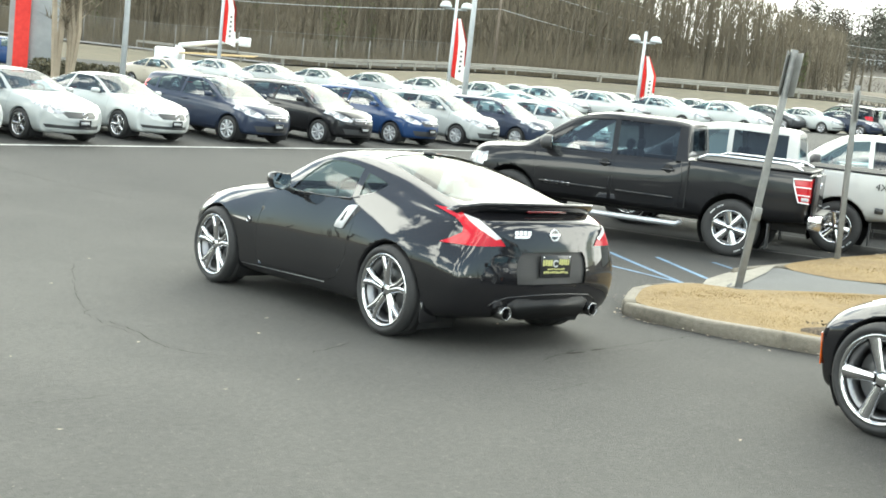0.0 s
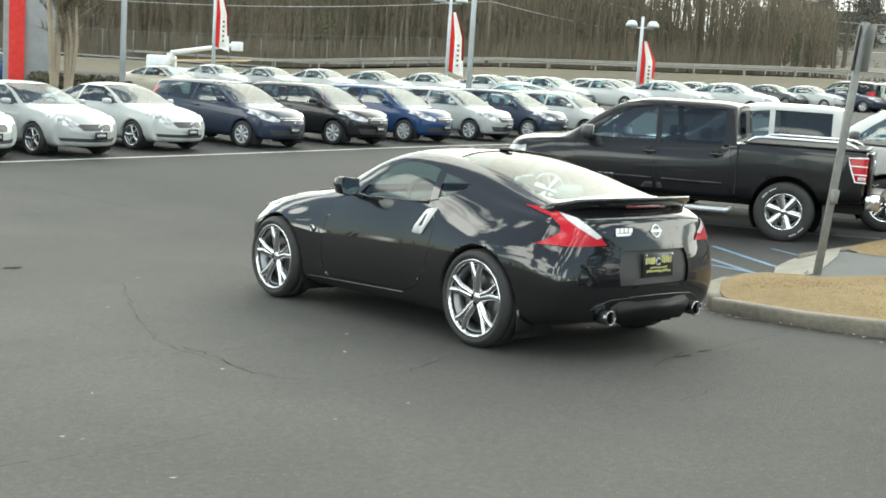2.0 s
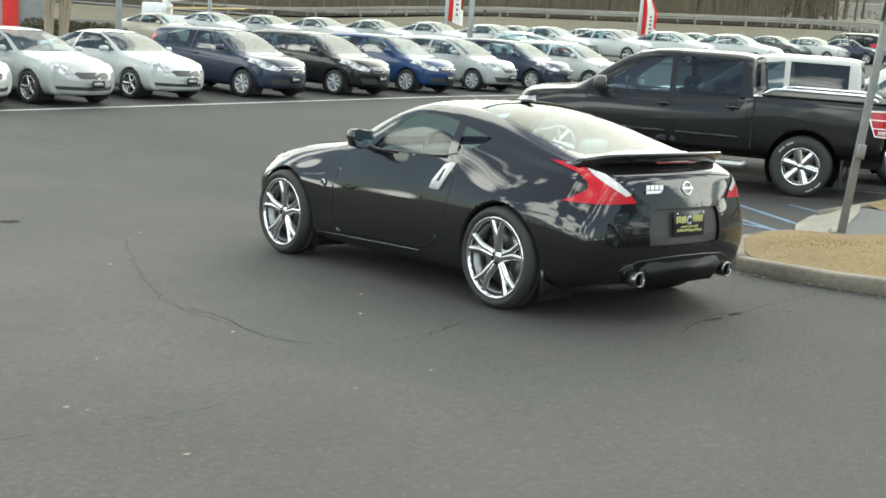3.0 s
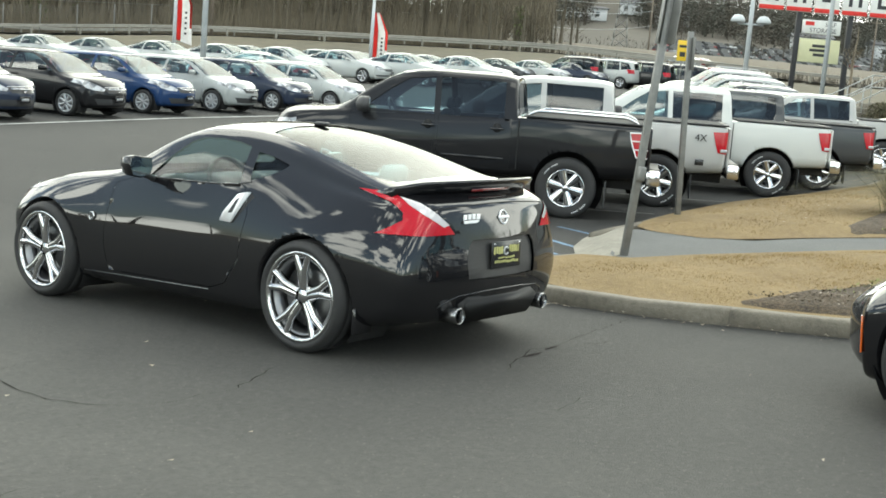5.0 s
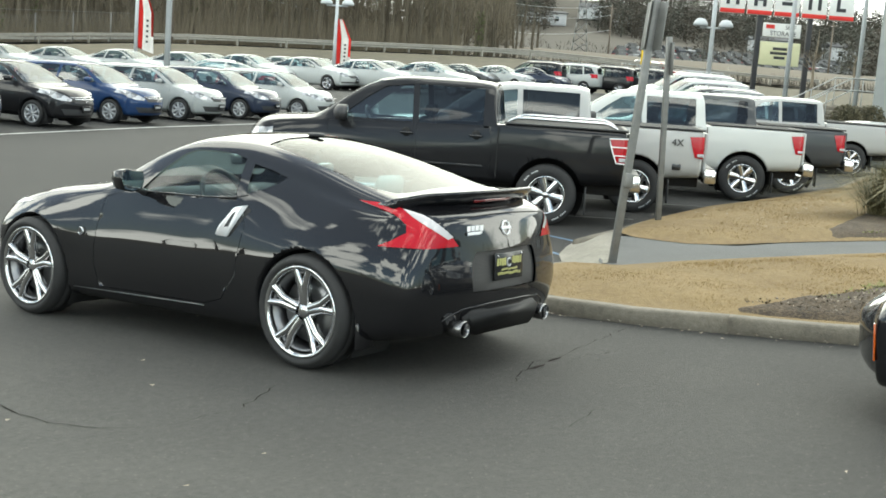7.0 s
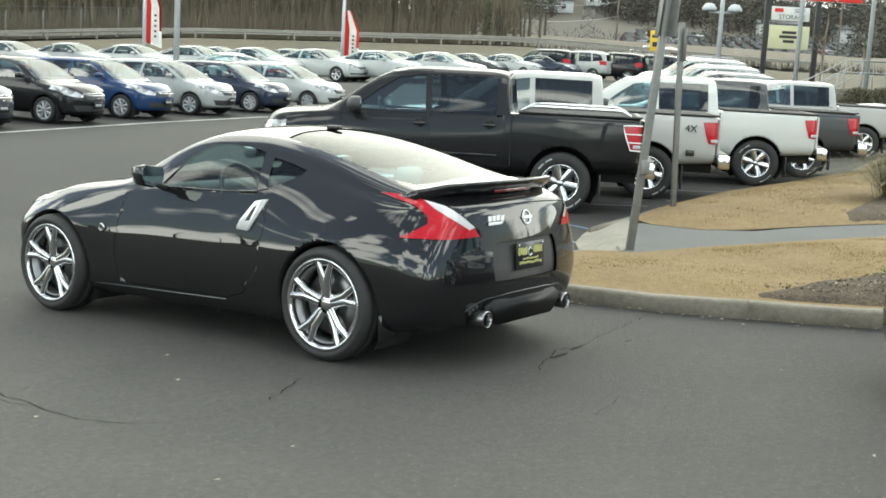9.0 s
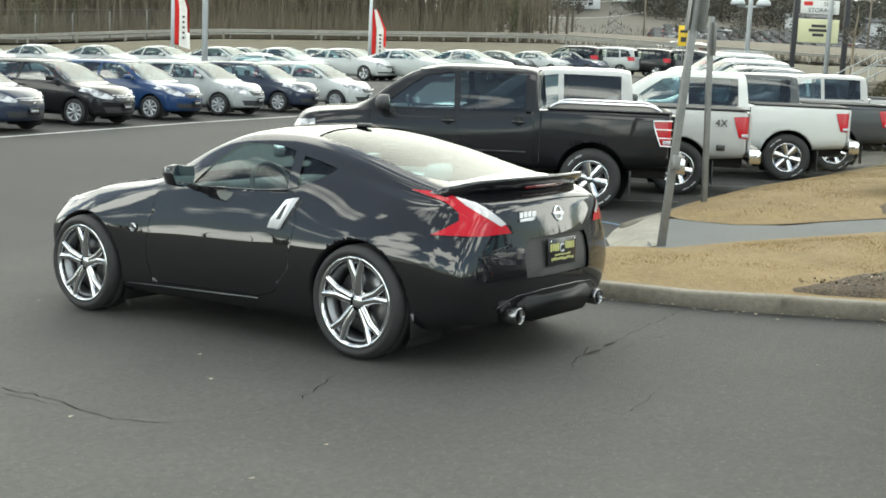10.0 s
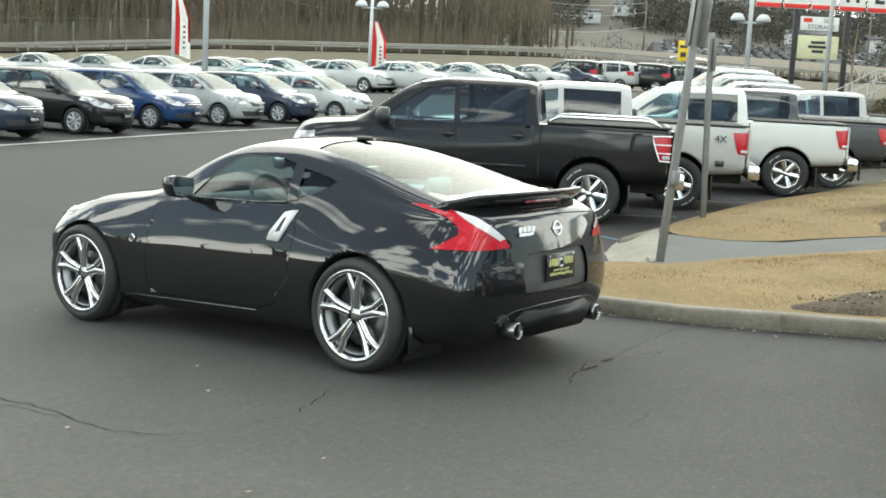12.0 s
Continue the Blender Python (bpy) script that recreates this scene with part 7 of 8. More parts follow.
while s < FS[1]:
    for sg in (-1, 1):
        a, b = at(111, s, 0.05), at(111, s + sg * 2.4, 2.5)
        w = Vector((0.6, -0.8, 0)) * 0.008
        tr.append((a - w, a + w, b))
        tr.append((b - w, b + w, a))
    s += 0.26
wire = tri_mesh("chain_link", tr, M_WIRE)
wire.parent = fence
tagged(wire, "grey chain-link mesh", kind="stuff")
top = part("top_rail", tube([at(111, FS[0], 2.55), at(111, 0.5 * (FS[0] + FS[1]), 2.55), at(111, FS[1], 2.55)], 0.02, 6), M_WIRE, fence)


# ---- bare woods on the hillside ----
def hill(d, s):
    """Height of the wooded bank above the highway's level."""
    up = smooth(d, 122, 178)
    side = 1 - smooth(s / d, -0.20, 0.03)
    return up * (2.5 + 19.0 * side) + 0.6 * noise.noise(Vector((d * 0.04, s * 0.04, 2.0)))


bm = bmesh.new()
vs = {}
for i in range(26):
    for j in range(60):
        d, s = 121 + 5 * i, -170 + 5.2 * j
        o = at(d, s)
        vs[i, j] = bm.verts.new((o.x, o.y, o.z - 0.02 + hill(d, s) * smooth(d, 121, 132)))
for i in range(25):
    for j in range(59):
        bm.faces.new((vs[i, j], vs[i + 1, j], vs[i + 1, j + 1], vs[i, j + 1]))
tagged(part("wooded_bank", bm, M_LITTER), "brown leaf-littered bank under the bare woods", "bank", kind="structure")

wr = random.Random(12)
trunk_tris, twig_tris, ivy_tris = [], [], []


def limb(out, a, b, ra, rb, n=4):
    d = (b - a).normalized()
    u = d.cross(Vector((0.3, 0.9, 0.2))).normalized()
    v = u.cross(d)
    for k in range(n):
        c0, s0 = math.cos(2 * math.pi * k / n), math.sin(2 * math.pi * k / n)
        c1, s1 = math.cos(2 * math.pi * (k + 1) / n), math.sin(2 * math.pi * (k + 1) / n)
        p0, p1 = a + ra * (c0 * u + s0 * v), a + ra * (c1 * u + s1 * v)
        q0, q1 = b + rb * (c0 * u + s0 * v), b + rb * (c1 * u + s1 * v)
        out.append((p0, p1, q1))
        out.append((p0, q1, q0))


def bare_tree(base, h, r, rng, twigs=60, ivy=False, lo=0.25):
    lean = Vector((rng.uniform(-0.06, 0.06), rng.uniform(-0.06, 0.06), 1)).normalized()
    pts = [base + lean * h * t + Vector((rng.uniform(-0.12, 0.12), rng.uniform(-0.12, 0.12), 0)) * (t > 0) for t in (0, 0.3, 0.6, 0.85, 1.0)]
    rs = [r, r * 0.82, r * 0.6, r * 0.35, r * 0.08]
    for i in range(4):
        limb(trunk_tris, pts[i], pts[i + 1], rs[i], rs[i + 1], 5)
    for k in range(int(7 + h * 0.5)):
        t = rng.uniform(lo, 0.95)
        o = base + lean * h * t
        a = rng.uniform(0, 6.283)
        l = h * rng.uniform(0.10, 0.24) * (1.15 - 0.6 * t)
        e = o + Vector((math.cos(a) * l, math.sin(a) * l, l * rng.uniform(0.5, 1.1)))
        limb(trunk_tris, o, e, r * 0.22 * (1.2 - t), r * 0.05, 3)
        for j in range(twigs // 10):
            q = o + (e - o) * rng.uniform(0.3, 1.0)
            tip = q + Vector((rng.uniform(-0.9, 0.9), rng.uniform(-0.9, 0.9), rng.uniform(-0.1, 1.1))) * l * 0.45
            w = Vector((rng.uniform(-1, 1), rng.uniform(-1, 1), 0)).normalized() * rng.uniform(0.012, 0.03)
            twig_tris.append((q - w, q + w, tip))
    if ivy:
        for k in range(260):
            t = rng.uniform(0.0, 0.75)
            o = base + lean * h * t + Vector((rng.gauss(0, 0.28), rng.gauss(0, 0.28), 0))
            w = [Vector((rng.uniform(-0.16, 0.16), rng.uniform(-0.16, 0.16), rng.uniform(-0.16, 0.16))) for _ in range(3)]
            ivy_tris.append((o + w[0], o + w[1], o + w[2]))


for i in range(720):
    d = 123 + 70 * wr.random() ** 1.5
    s = wr.uniform(-0.85, 0.10) * d
    edge = 1 - smooth(s / d, -0.05, 0.10)
    o = at(d, s)
    o.z += hill(d, s) * smooth(d, 121, 132) - 0.2
    h = wr.uniform(8, 13) * (0.5 + 0.5 * edge)
    bare_tree(o, h, wr.uniform(0.10, 0.26), wr, 60, wr.random() < 0.07)
# fine branches that fill the wood
for i in range(90000):
    d = 124 + 60 * wr.random()
    s = wr.uniform(-0.85, 0.08) * d
    o = at(d, s)
    edge = 1 - smooth(s / d, -0.05, 0.10)
    o.z += hill(d, s) * smooth(d, 121, 132) + wr.uniform(1.0, 11.5) * (0.5 + 0.5 * edge)
    w = Vector((wr.uniform(-1, 1), wr.uniform(-1, 1), 0)) * wr.uniform(0.03, 0.07)
    twig_tris.append((o - w, o + w, o + Vector((wr.uniform(-0.8, 0.8), wr.uniform(-0.8, 0.8), wr.uniform(0.5, 2.2)))))
# undergrowth at the wood's edge
for i in range(30000):
    d = 121.5 + 50 * wr.random() ** 2
    s = wr.uniform(-0.85, 0.04) * d
    o = at(d, s)
    o.z += hill(d, s) * smooth(d, 121, 132) - 0.1
    hh = wr.uniform(0.8, 3.6)
    w = Vector((0.6, -0.8, 0)) * wr.uniform(0.015, 0.05)
    twig_tris.append((o - w, o + w, o + Vector((wr.uniform(-0.7, 0.7), wr.uniform(-0.7, 0.7), hh))))
tagged(tri_mesh("woods", trunk_tris, M_TRUNK), "bare grey-brown winter woods on the bank", "woods", kind="stuff")
tagged(tri_mesh("undergrowth", twig_tris, M_TWIG), "brown tangle of twigs and undergrowth in the woods", "undergrowth", kind="stuff")


# ---- distance: low hills with evergreens, houses, a sloping road ----
bm = bmesh.new()
vs = {}


def far_hill(d, s):
    return smooth(d, 170, 400) * (12.0 + 2 * math.sin(s * 0.021 + 1.0) + 1.5 * noise.noise(Vector((d * 0.01, s * 0.012, 5)))) + 0.5 * smooth(d, 121, 150) + 8.5 * smooth(d, 320, 390)


M_SCRUB = grain(mat("brown_scrub", (0.11, 0.085, 0.06), 0.95), [(0.045, 0.039, 0.029), (0.062, 0.053, 0.039), (0.085, 0.072, 0.053)], 0.5, 0.03, 0.5, 2, 0.5, "World")
for i in range(24):
    for j in range(46):
        d, s = 122 + 14 * i, -6 + 9 * j
        o = at(d, s)
        vs[i, j] = bm.verts.new((o.x, o.y, o.z - 0.1 + far_hill(d, s) * smooth(s, -4, 16)))
for i in range(23):
    for j in range(45):
        bm.faces.new((vs[i, j], vs[i + 1, j], vs[i + 1, j + 1], vs[i, j + 1]))
tagged(part("far_slope", bm, M_SCRUB), "brown far hillside beyond the highway", "hillside", kind="structure")


def fz(d, s):
    return at(d, s).z + far_hill(d, s) * smooth(s, -4, 16)


pine, scrub = [], []


def clump_tree(x, y, z, h, rr, n, out):
    limb(out, Vector((x, y, z - 0.3)), Vector((x, y, z + h * 0.8)), 0.22, 0.08, 4)
    for k in range(n):
        t = wr.uniform(0.06, 1.0)
        a = wr.uniform(0, 6.283)
        q = rr * (1.02 - t) ** 0.45 * (0.55 + 0.45 * t) * 1.5 * wr.uniform(0.2, 1.0)
        o = Vector((x + q * math.cos(a), y + q * math.sin(a), z + h * t))
        w = [Vector((wr.uniform(-1, 1), wr.uniform(-1, 1), wr.uniform(-0.7, 0.7))) * h * 0.05 for _ in range(3)]
        out.append((o + w[0], o + w[1], o + w[2]))


for i in range(1200):
    d = wr.uniform(190, 300) if i < 330 else wr.uniform(302, 392)
    s = wr.uniform(-0.03, 0.66) * d
    if 0.105 < s / d < 0.145 and d > 230:
        continue
    if d < 300 and 0.03 < s / d < 0.34 and wr.random() < 0.93:
        continue
    x, y = FV(d, s)
    h = wr.uniform(5, 10)
    clump_tree(x, y, fz(d, s), h, h * wr.uniform(0.34, 0.52), 300, pine if wr.random() < 0.6 else scrub)
for i in range(9000):
    d = 121 + 150 * wr.random() ** 1.4
    s = wr.uniform(0.0, 0.6) * d
    o = at(d, s)
    o.z = fz(d, s) - 0.1
    w = Vector((0.6, -0.8, 0)) * wr.uniform(0.02, 0.07)
    scrub.append((o - w, o + w, o + Vector((wr.uniform(-0.6, 0.6), wr.uniform(-0.6, 0.6), wr.uniform(0.3, 1.3)))))
M_IVY = grain(mat("ivy_leaf", (0.08, 0.095, 0.035), 0.85), [(0.055, 0.07, 0.025), (0.11, 0.12, 0.05)], 2, 0.3, 0)
tagged(tri_mesh("ivy", ivy_tris, M_IVY), "green ivy on some of the trunks", "ivy", kind="stuff")
tagged(tri_mesh("far_trees", pine, M_PINE), "dark evergreens on the far hills", "far trees", kind="stuff")
tagged(tri_mesh("far_scrub", scrub, M_FARTWIG), "brown bare trees and scrub on the far hills", "scrub", kind="stuff")


# sloping side road, buildings on the far hill
def far_strip(name, pts, width, material, label):
    bm = bmesh.new()
    prev = None
    for d, s in pts:
        a, b = at(d - width / 2, s), at(d + width / 2, s)
        a.z, b.z = fz(d - width / 2, s) + 0.15, fz(d + width / 2, s) + 0.15
        cur = [bm.verts.new(a), bm.verts.new(b)]
        if prev:
            bm.faces.new((prev[0], prev[1], cur[1], cur[0]))
        prev = cur
    tagged(part(name, bm, material), label, "road", kind="structure")


M_PALEROAD = grain(mat("pale_road", (0.34, 0.33, 0.30), 0.9), [(0.28, 0.27, 0.25), (0.38, 0.37, 0.34)], 1, 0.1, 0.1, space="World")
far_strip("side_road", [(160, 7), (172, 11), (184, 15), (200, 20), (216, 27), (232, 36)], 7, M_PALEROAD, "pale road climbing the far hill")
M_SIDING = grain(mat("pale_siding", (0.55, 0.56, 0.56), 0.8), [(0.46, 0.47, 0.47), (0.60, 0.61, 0.61)], 1.5, 0.2, 0.05)
M_ROOFD = grain(mat("dark_roof", (0.09, 0.09, 0.095), 0.9), [(0.06, 0.06, 0.065), (0.12, 0.12, 0.12)], 2, 0.2, 0.1)


def far_house(d, s, w, dp, h, roof, label, turn=0.0):
    x, y = FV(d, s)
    root = tagged(empty("far_building", Matrix.Translation((x, y, fz(d, s) - 0.3)) @ Matrix.Rotation(FACE + radians(turn), 4, 'Z')), label, "building", "far buildings")
    part("wall", box((0, 0, h / 2), (w, dp, h), 0.05), M_SIDING, root)
    bm = bmesh.new()
    mm = Matrix(((0, 0, 1, 0), (1, 0, 0, 0), (0, 1, 0, 0), (0, 0, 0, 1)))
    add_prism(bm, [(-dp / 2 - 0.4, h), (dp / 2 + 0.4, h), (dp / 2 + 0.4, h + 0.2), (0, h + roof), (-dp / 2 - 0.4, h + 0.2)], -w / 2 - 0.4, w / 2 + 0.4, mm)
    part("roof", bm, M_ROOFD, root, flat=True)
    n = max(2, int(w / 4))
    for i in range(n):
        part("window", box((-w / 2 + (i + 0.5) * w / n, -dp / 2 - 0.02, h * 0.55), (1.1, 0.06, 1.2), 0.02), M_DARKGLASS, root)


far_house(330, 34, 10, 7, 3.0, 0.8, "long low pale building on the far hill", 6)
far_house(345, 48, 6, 6, 3.0, 1.6, "pale house with a dark roof on the far hill", -10)
far_house(335, 57, 8, 6, 2.8, 1.2, "pale low house on the far hill", 4)
far_house(300, 84, 9, 6, 3.0, 1.0, "pale low building among the trees", -4)
far_house(305, 104, 9, 6, 3.2, 1.2, "pale building behind the roadside sign", 5)

# small vehicles parked beyond the highway
FARCAR = dict(SALOON_SPEC)
FARCAR.update(levels=0, stations=14, doors=[], lamps=[], side_glass=[("side_window", [(2.05, 0.99), (1.45, 1.32), (0.40, 1.30), (-0.05, 1.02)], M_DARKGLASS)],
              end_glass=[("windscreen", SALOON_SPEC["end_glass"][0][1], FRONT, SALOON_SPEC["end_glass"][0][3], M_DARKGLASS)])
fc = car_thing("parked_car", FARCAR, M_PAINT)
first = True
for i in range(12):
    d = (150, 158, 166)[i % 3]
    s = wr.uniform(0.17, 0.27) * d
    o = at(d, s)
    o.z = fz(d, s) - 0.02
    q = fc if first else copy_thing(fc, Matrix.Identity(4))
    first = False
    q.matrix_basis = Matrix.Translation(o) @ Matrix.Rotation(FACE + radians(wr.choice((90, -90, 70, 20))), 4, 'Z')
    col = wr.choice((WHITE, SILVER, GREY, NAVY, REDC))
    tinted(q, col)
    tagged(q, words[col] + " vehicle parked beyond the highway", "car", "vehicles beyond the highway")

# a whole field of parked vehicles on the far slope
M_FARPAINT = mat("far_car_paint", (0.5, 0.5, 0.5), 0.65, 0.0, Specular_IOR_Level=0.2)
M_FARGLASS = mat("far_car_glass", (0.03, 0.034, 0.036), 0.5, 0.0, Specular_IOR_Level=0.3)
g1 = nd(M_FARPAINT, "ShaderNodeNewGeometry")
g2 = nd(M_FARPAINT, "ShaderNodeValToRGB")
g2.color_ramp.interpolation = 'CONSTANT'
els = g2.color_ramp.elements
els[0].color = (0.34, 0.345, 0.34, 1)
els[1].position, els[1].color = 0.88, (0.14, 0.02, 0.02, 1)
els.new(0.45).color = (0.11, 0.115, 0.115, 1)
els.new(0.55).color = (0.08, 0.085, 0.09, 1)
els.new(0.72).color = (0.03, 0.035, 0.05, 1)
lk(M_FARPAINT, g1.outputs["Random Per Island"], g2.inputs[0])
lk(M_FARPAINT, g2.outputs[0], M_FARPAINT.node_tree.nodes["Principled BSDF"].inputs["Base Color"])
bodies, cabins = bmesh.new(), bmesh.new()
lower = [(-2.1, 0.3), (2.15, 0.3), (2.2, 0.62), (1.9, 0.82), (1.0, 0.92), (-1.6, 0.98), (-2.1, 0.9)]
upper = [(-1.6, 0.97), (1.0, 0.91), (0.3, 1.38), (-0.9, 1.42)]
for row_d in range(10):
    d = 214 + 5.6 * row_d
    for k in range(22):
        s = 0.165 * d + 2.35 * k + wr.uniform(-0.2, 0.2)
        if wr.random() < 0.13:
            continue
        x, y = FV(d, s)
        mm = Matrix.Translation((x, y, fz(d, s))) @ Matrix.Rotation(FACE + radians(8 + 180 * (row_d % 2) + wr.uniform(-4, 4)), 4, 'Z') @ Matrix(((0, 0, 1, 0), (1, 0, 0, 0), (0, 1, 0, 0), (0, 0, 0, 1)))
        add_prism(bodies, lower, -0.88, 0.88, mm)
        add_prism(cabins, upper, -0.70, 0.70, mm)
tagged(part("far_vehicles", bodies, M_FARPAINT, flat=True, fix=False), "hundreds of parked vehicles on the far slope", "vehicles", kind="stuff")
tagged(part("far_vehicle_cabins", cabins, M_FARGLASS, flat=True, fix=False), "glazed cabins of the far parked vehicles", "vehicles", kind="stuff")

# utility poles and cables
M_WOOD = grain(mat("pole_wood", (0.16, 0.13, 0.1), 0.9), [(0.10, 0.08, 0.06), (0.20, 0.165, 0.13)], 5, 0.5, 0.3)


def utility_pole(d, s, h, base=None):
    o = at(d, s)
    o.z = (fz(d, s) if s > 0 else o.z + (hill(d, s) * smooth(d, 121, 132) if d > 121 else 0)) - 0.2
    root = tagged(empty("utility_pole", Matrix.Translation(o) @ Matrix.Rotation(FACE + radians(35), 4, 'Z')), "weathered wooden utility pole with a cross arm", "utility pole", "utility poles")
    part("shaft", tube([(0, 0, 0), (0, 0, h)], [0.17, 0.11], 8), M_WOOD, root)
    part("cross_arm", box((0, 0, h - 0.7), (2.4, 0.12, 0.14), 0.01), M_WOOD, root)
    return o + Vector((0, 0, h - 0.6))


p0 = utility_pole(100, -70, 10.5)
p1 = utility_pole(118, -21.7, 11.0)
p2 = utility_pole(190, 11.0, 9.0)
p3 = utility_pole(232, 36, 10)
p4 = utility_pole(200, 66, 10)


def cable(a, b, sag, dz):
    pts = []
    for i in range(15):
        t = i / 14
        p = a.lerp(b, t)
        p.z += dz - sag * 4 * t * (1 - t)
        pts.append(p)
    tagged(part("power_cable", tube(pts, 0.022, 5), M_POLE), "thin overhead power cable between the poles", "cable", "overhead cables")


for a, b, sag in ((p0, p1, 1.2), (p1, p2, 1.3), (p2, p3, 0.8)):
    for dz in (0.3, -1.4, -4.0):
        cable(a, b, sag, dz)


# ---- buildings at either side of the lot ----
M_PANEL = grain(mat("grey_panel", (0.5, 0.52, 0.51), 0.6), [(0.28, 0.295, 0.285), (0.345, 0.36, 0.345)], 2, 0.25, 0.05)
bl = tagged(empty("showroom_building", face(52.4, 30.4, 0, -22)), "pale grey panel-clad showroom building", "building")
part("wall", box((0, 0, 4.2), (20.0, 24, 9.4), 0.03), M_PANEL, bl)
part("parapet", box((0, 0, 9.0), (20.3, 24.3, 0.4), 0.03), M_SIDING, bl)
for i in range(4):
    part("panel_joint", box((-10.01, -9 + 5.4 * i, 4.2), (0.03, 0.05, 9.0), 0), M_DARKPRINT, bl, flat=True)
M_PYLON = grain(mat("pylon_grey", (0.3, 0.31, 0.31), 0.5), [(0.24, 0.25, 0.25), (0.34, 0.35, 0.35)], 3, 0.5, 0.05)
bl = tagged(empty("sign_pylon", face(42.8, -32.86, 0, 30)), "tall pale grey sign pylon with a bright red stripe", "sign")
part("pylon_body", box((6.92, -1.9, 3.6), (2.05, 0.7, 7.6), 0.03), M_PYLON, bl)
part("red_stripe", box((6.40, -2.2, 3.7), (0.58, 0.5, 7.2), 0.02), M_FLAGR, bl)
part("pylon_foot", box((6.92, -1.9, 0.15), (2.3, 1.0, 0.34), 0.03), M_CONCRETE, bl)

# steps with white rails beside the showroom
M_RAILW = mat("white_rail", (0.42, 0.43, 0.425), 0.5)
st = tagged(empty("steps", face(48, 14.3, 0.05)), "concrete steps with white pipe rails up to the showroom", "steps")
for i in range(5):
    part("step", box((0.9 + 0.32 * i, 0.5, 0.09 + 0.17 * i), (0.34, 2.0, 0.18 + 0.0), 0.01), M_CONCRETE, st)
part("landing", box((4.0, 0.5, 0.45), (3.4, 2.0, 0.9), 0.01), M_CONCRETE, st)
for y in (-0.45, 1.45):
    bm = bmesh.new()
    for dz in (1.0, 0.55):
        add_tube(bm, [(0.4, y, dz), (0.9, y, dz + 0.1), (2.4, y, dz + 0.95), (5.6, y, dz + 0.95)], 0.024, 8)
    rl = part("hand_rail", bm, M_RAILW, st)
    for x, z0, z1 in ((0.6, 0.0, 1.04), (1.5, 0.4, 1.45), (2.4, 0.85, 1.95), (3.5, 0.9, 1.95), (4.6, 0.9, 1.95), (5.6, 0.9, 1.95)):
        part("baluster", tube([(x, y, z0), (x, y, z1)], 0.022, 6), M_RAILW, rl)


# ---- planting ----
def shrub(name, x, y, z, r, h, n, material, label, seed, size=0.05):
    rng = random.Random(seed)
    out = []
    for k in range(n):
        a, t = rng.uniform(0, 6.283), rng.random()
        q = r * math.sqrt(rng.random()) * (1 - 0.5 * t ** 2) * (1 + 0.25 * math.sin(3 * a + seed))
        o = Vector((x + q * math.cos(a), y + q * math.sin(a), z + h * t * (1 - 0.35 * (q / r) ** 2)))
        w = [Vector((rng.uniform(-1, 1), rng.uniform(-1, 1), rng.uniform(-1, 1))) * size for _ in range(3)]
        out.append((o + w[0], o + w[1], o + w[2]))
    for k in range(12):
        a = rng.uniform(0, 6.283)
        limb(out, Vector((x, y, z)), Vector((x + 0.6 * r * math.cos(a), y + 0.6 * r * math.sin(a), z + 0.8 * h)), 0.02, 0.006, 3)
    tagged(tri_mesh(name, out, material), label, "shrub", "shrubs")


M_HEDGE = mat("hedge_leaf", (0.05, 0.045, 0.025), 0.9)
g1 = nd(M_HEDGE, "ShaderNodeNewGeometry")
g2 = nd(M_HEDGE, "ShaderNodeValToRGB")
g2.color_ramp.elements[0].color, g2.color_ramp.elements[1].color = (0.04, 0.042, 0.022, 1), (0.14, 0.12, 0.07, 1)
lk(M_HEDGE, g1.outputs["Random Per Island"], g2.inputs[0])
lk(M_HEDGE, g2.outputs[0], M_HEDGE.node_tree.nodes["Principled BSDF"].inputs["Base Color"])
# a mounded planting bed beside the steps, with clipped shrubs on it
bm = bmesh.new()
grid_ = [[None] * 13 for _ in range(25)]
for i in range(25):
    for j in range(13):
        d, q = 37.2 + 5.0 * j / 12, 12.6 + 9.0 * i / 24
        x, y = FV(d, q)
        rise = smooth(min(i, 24 - i) / 24, 0, 0.22) * smooth(min(j, 12 - j) / 12, 0, 0.40)
        grid_[i][j] = bm.verts.new((x, y, gz(x, y) - 0.03 + 1.25 * rise + 0.03 * math.sin(5 * x) * math.sin(4 * y)))
for i in range(24):
    for j in range(12):
        bm.faces.new((grid_[i][j], grid_[i + 1][j], grid_[i + 1][j + 1], grid_[i][j + 1]))
tagged(part("planting_bank", bm, M_MULCH), "mounded brown mulch planting bank beside the showroom", "planting bank", kind="structure")
for i in range(6):
    x, y = FV(39.2 + 0.5 * (i % 2), 13.75 + 0.95 * i)
    shrub("shrub", x, y, gz(x, y) + 1.0, 0.60, 0.72, 1700, M_HEDGE, "dark clipped shrub beside the showroom steps", 20 + i)
for i in range(5):
    x, y = FV(42, -24.0 + 0.75 * i)
    shrub("shrub", x, y, gz(x, y), 0.75, 0.85, 1500, M_HEDGE, "dark brown-green hedge shrub at the lot's edge", 40 + i, 0.07)

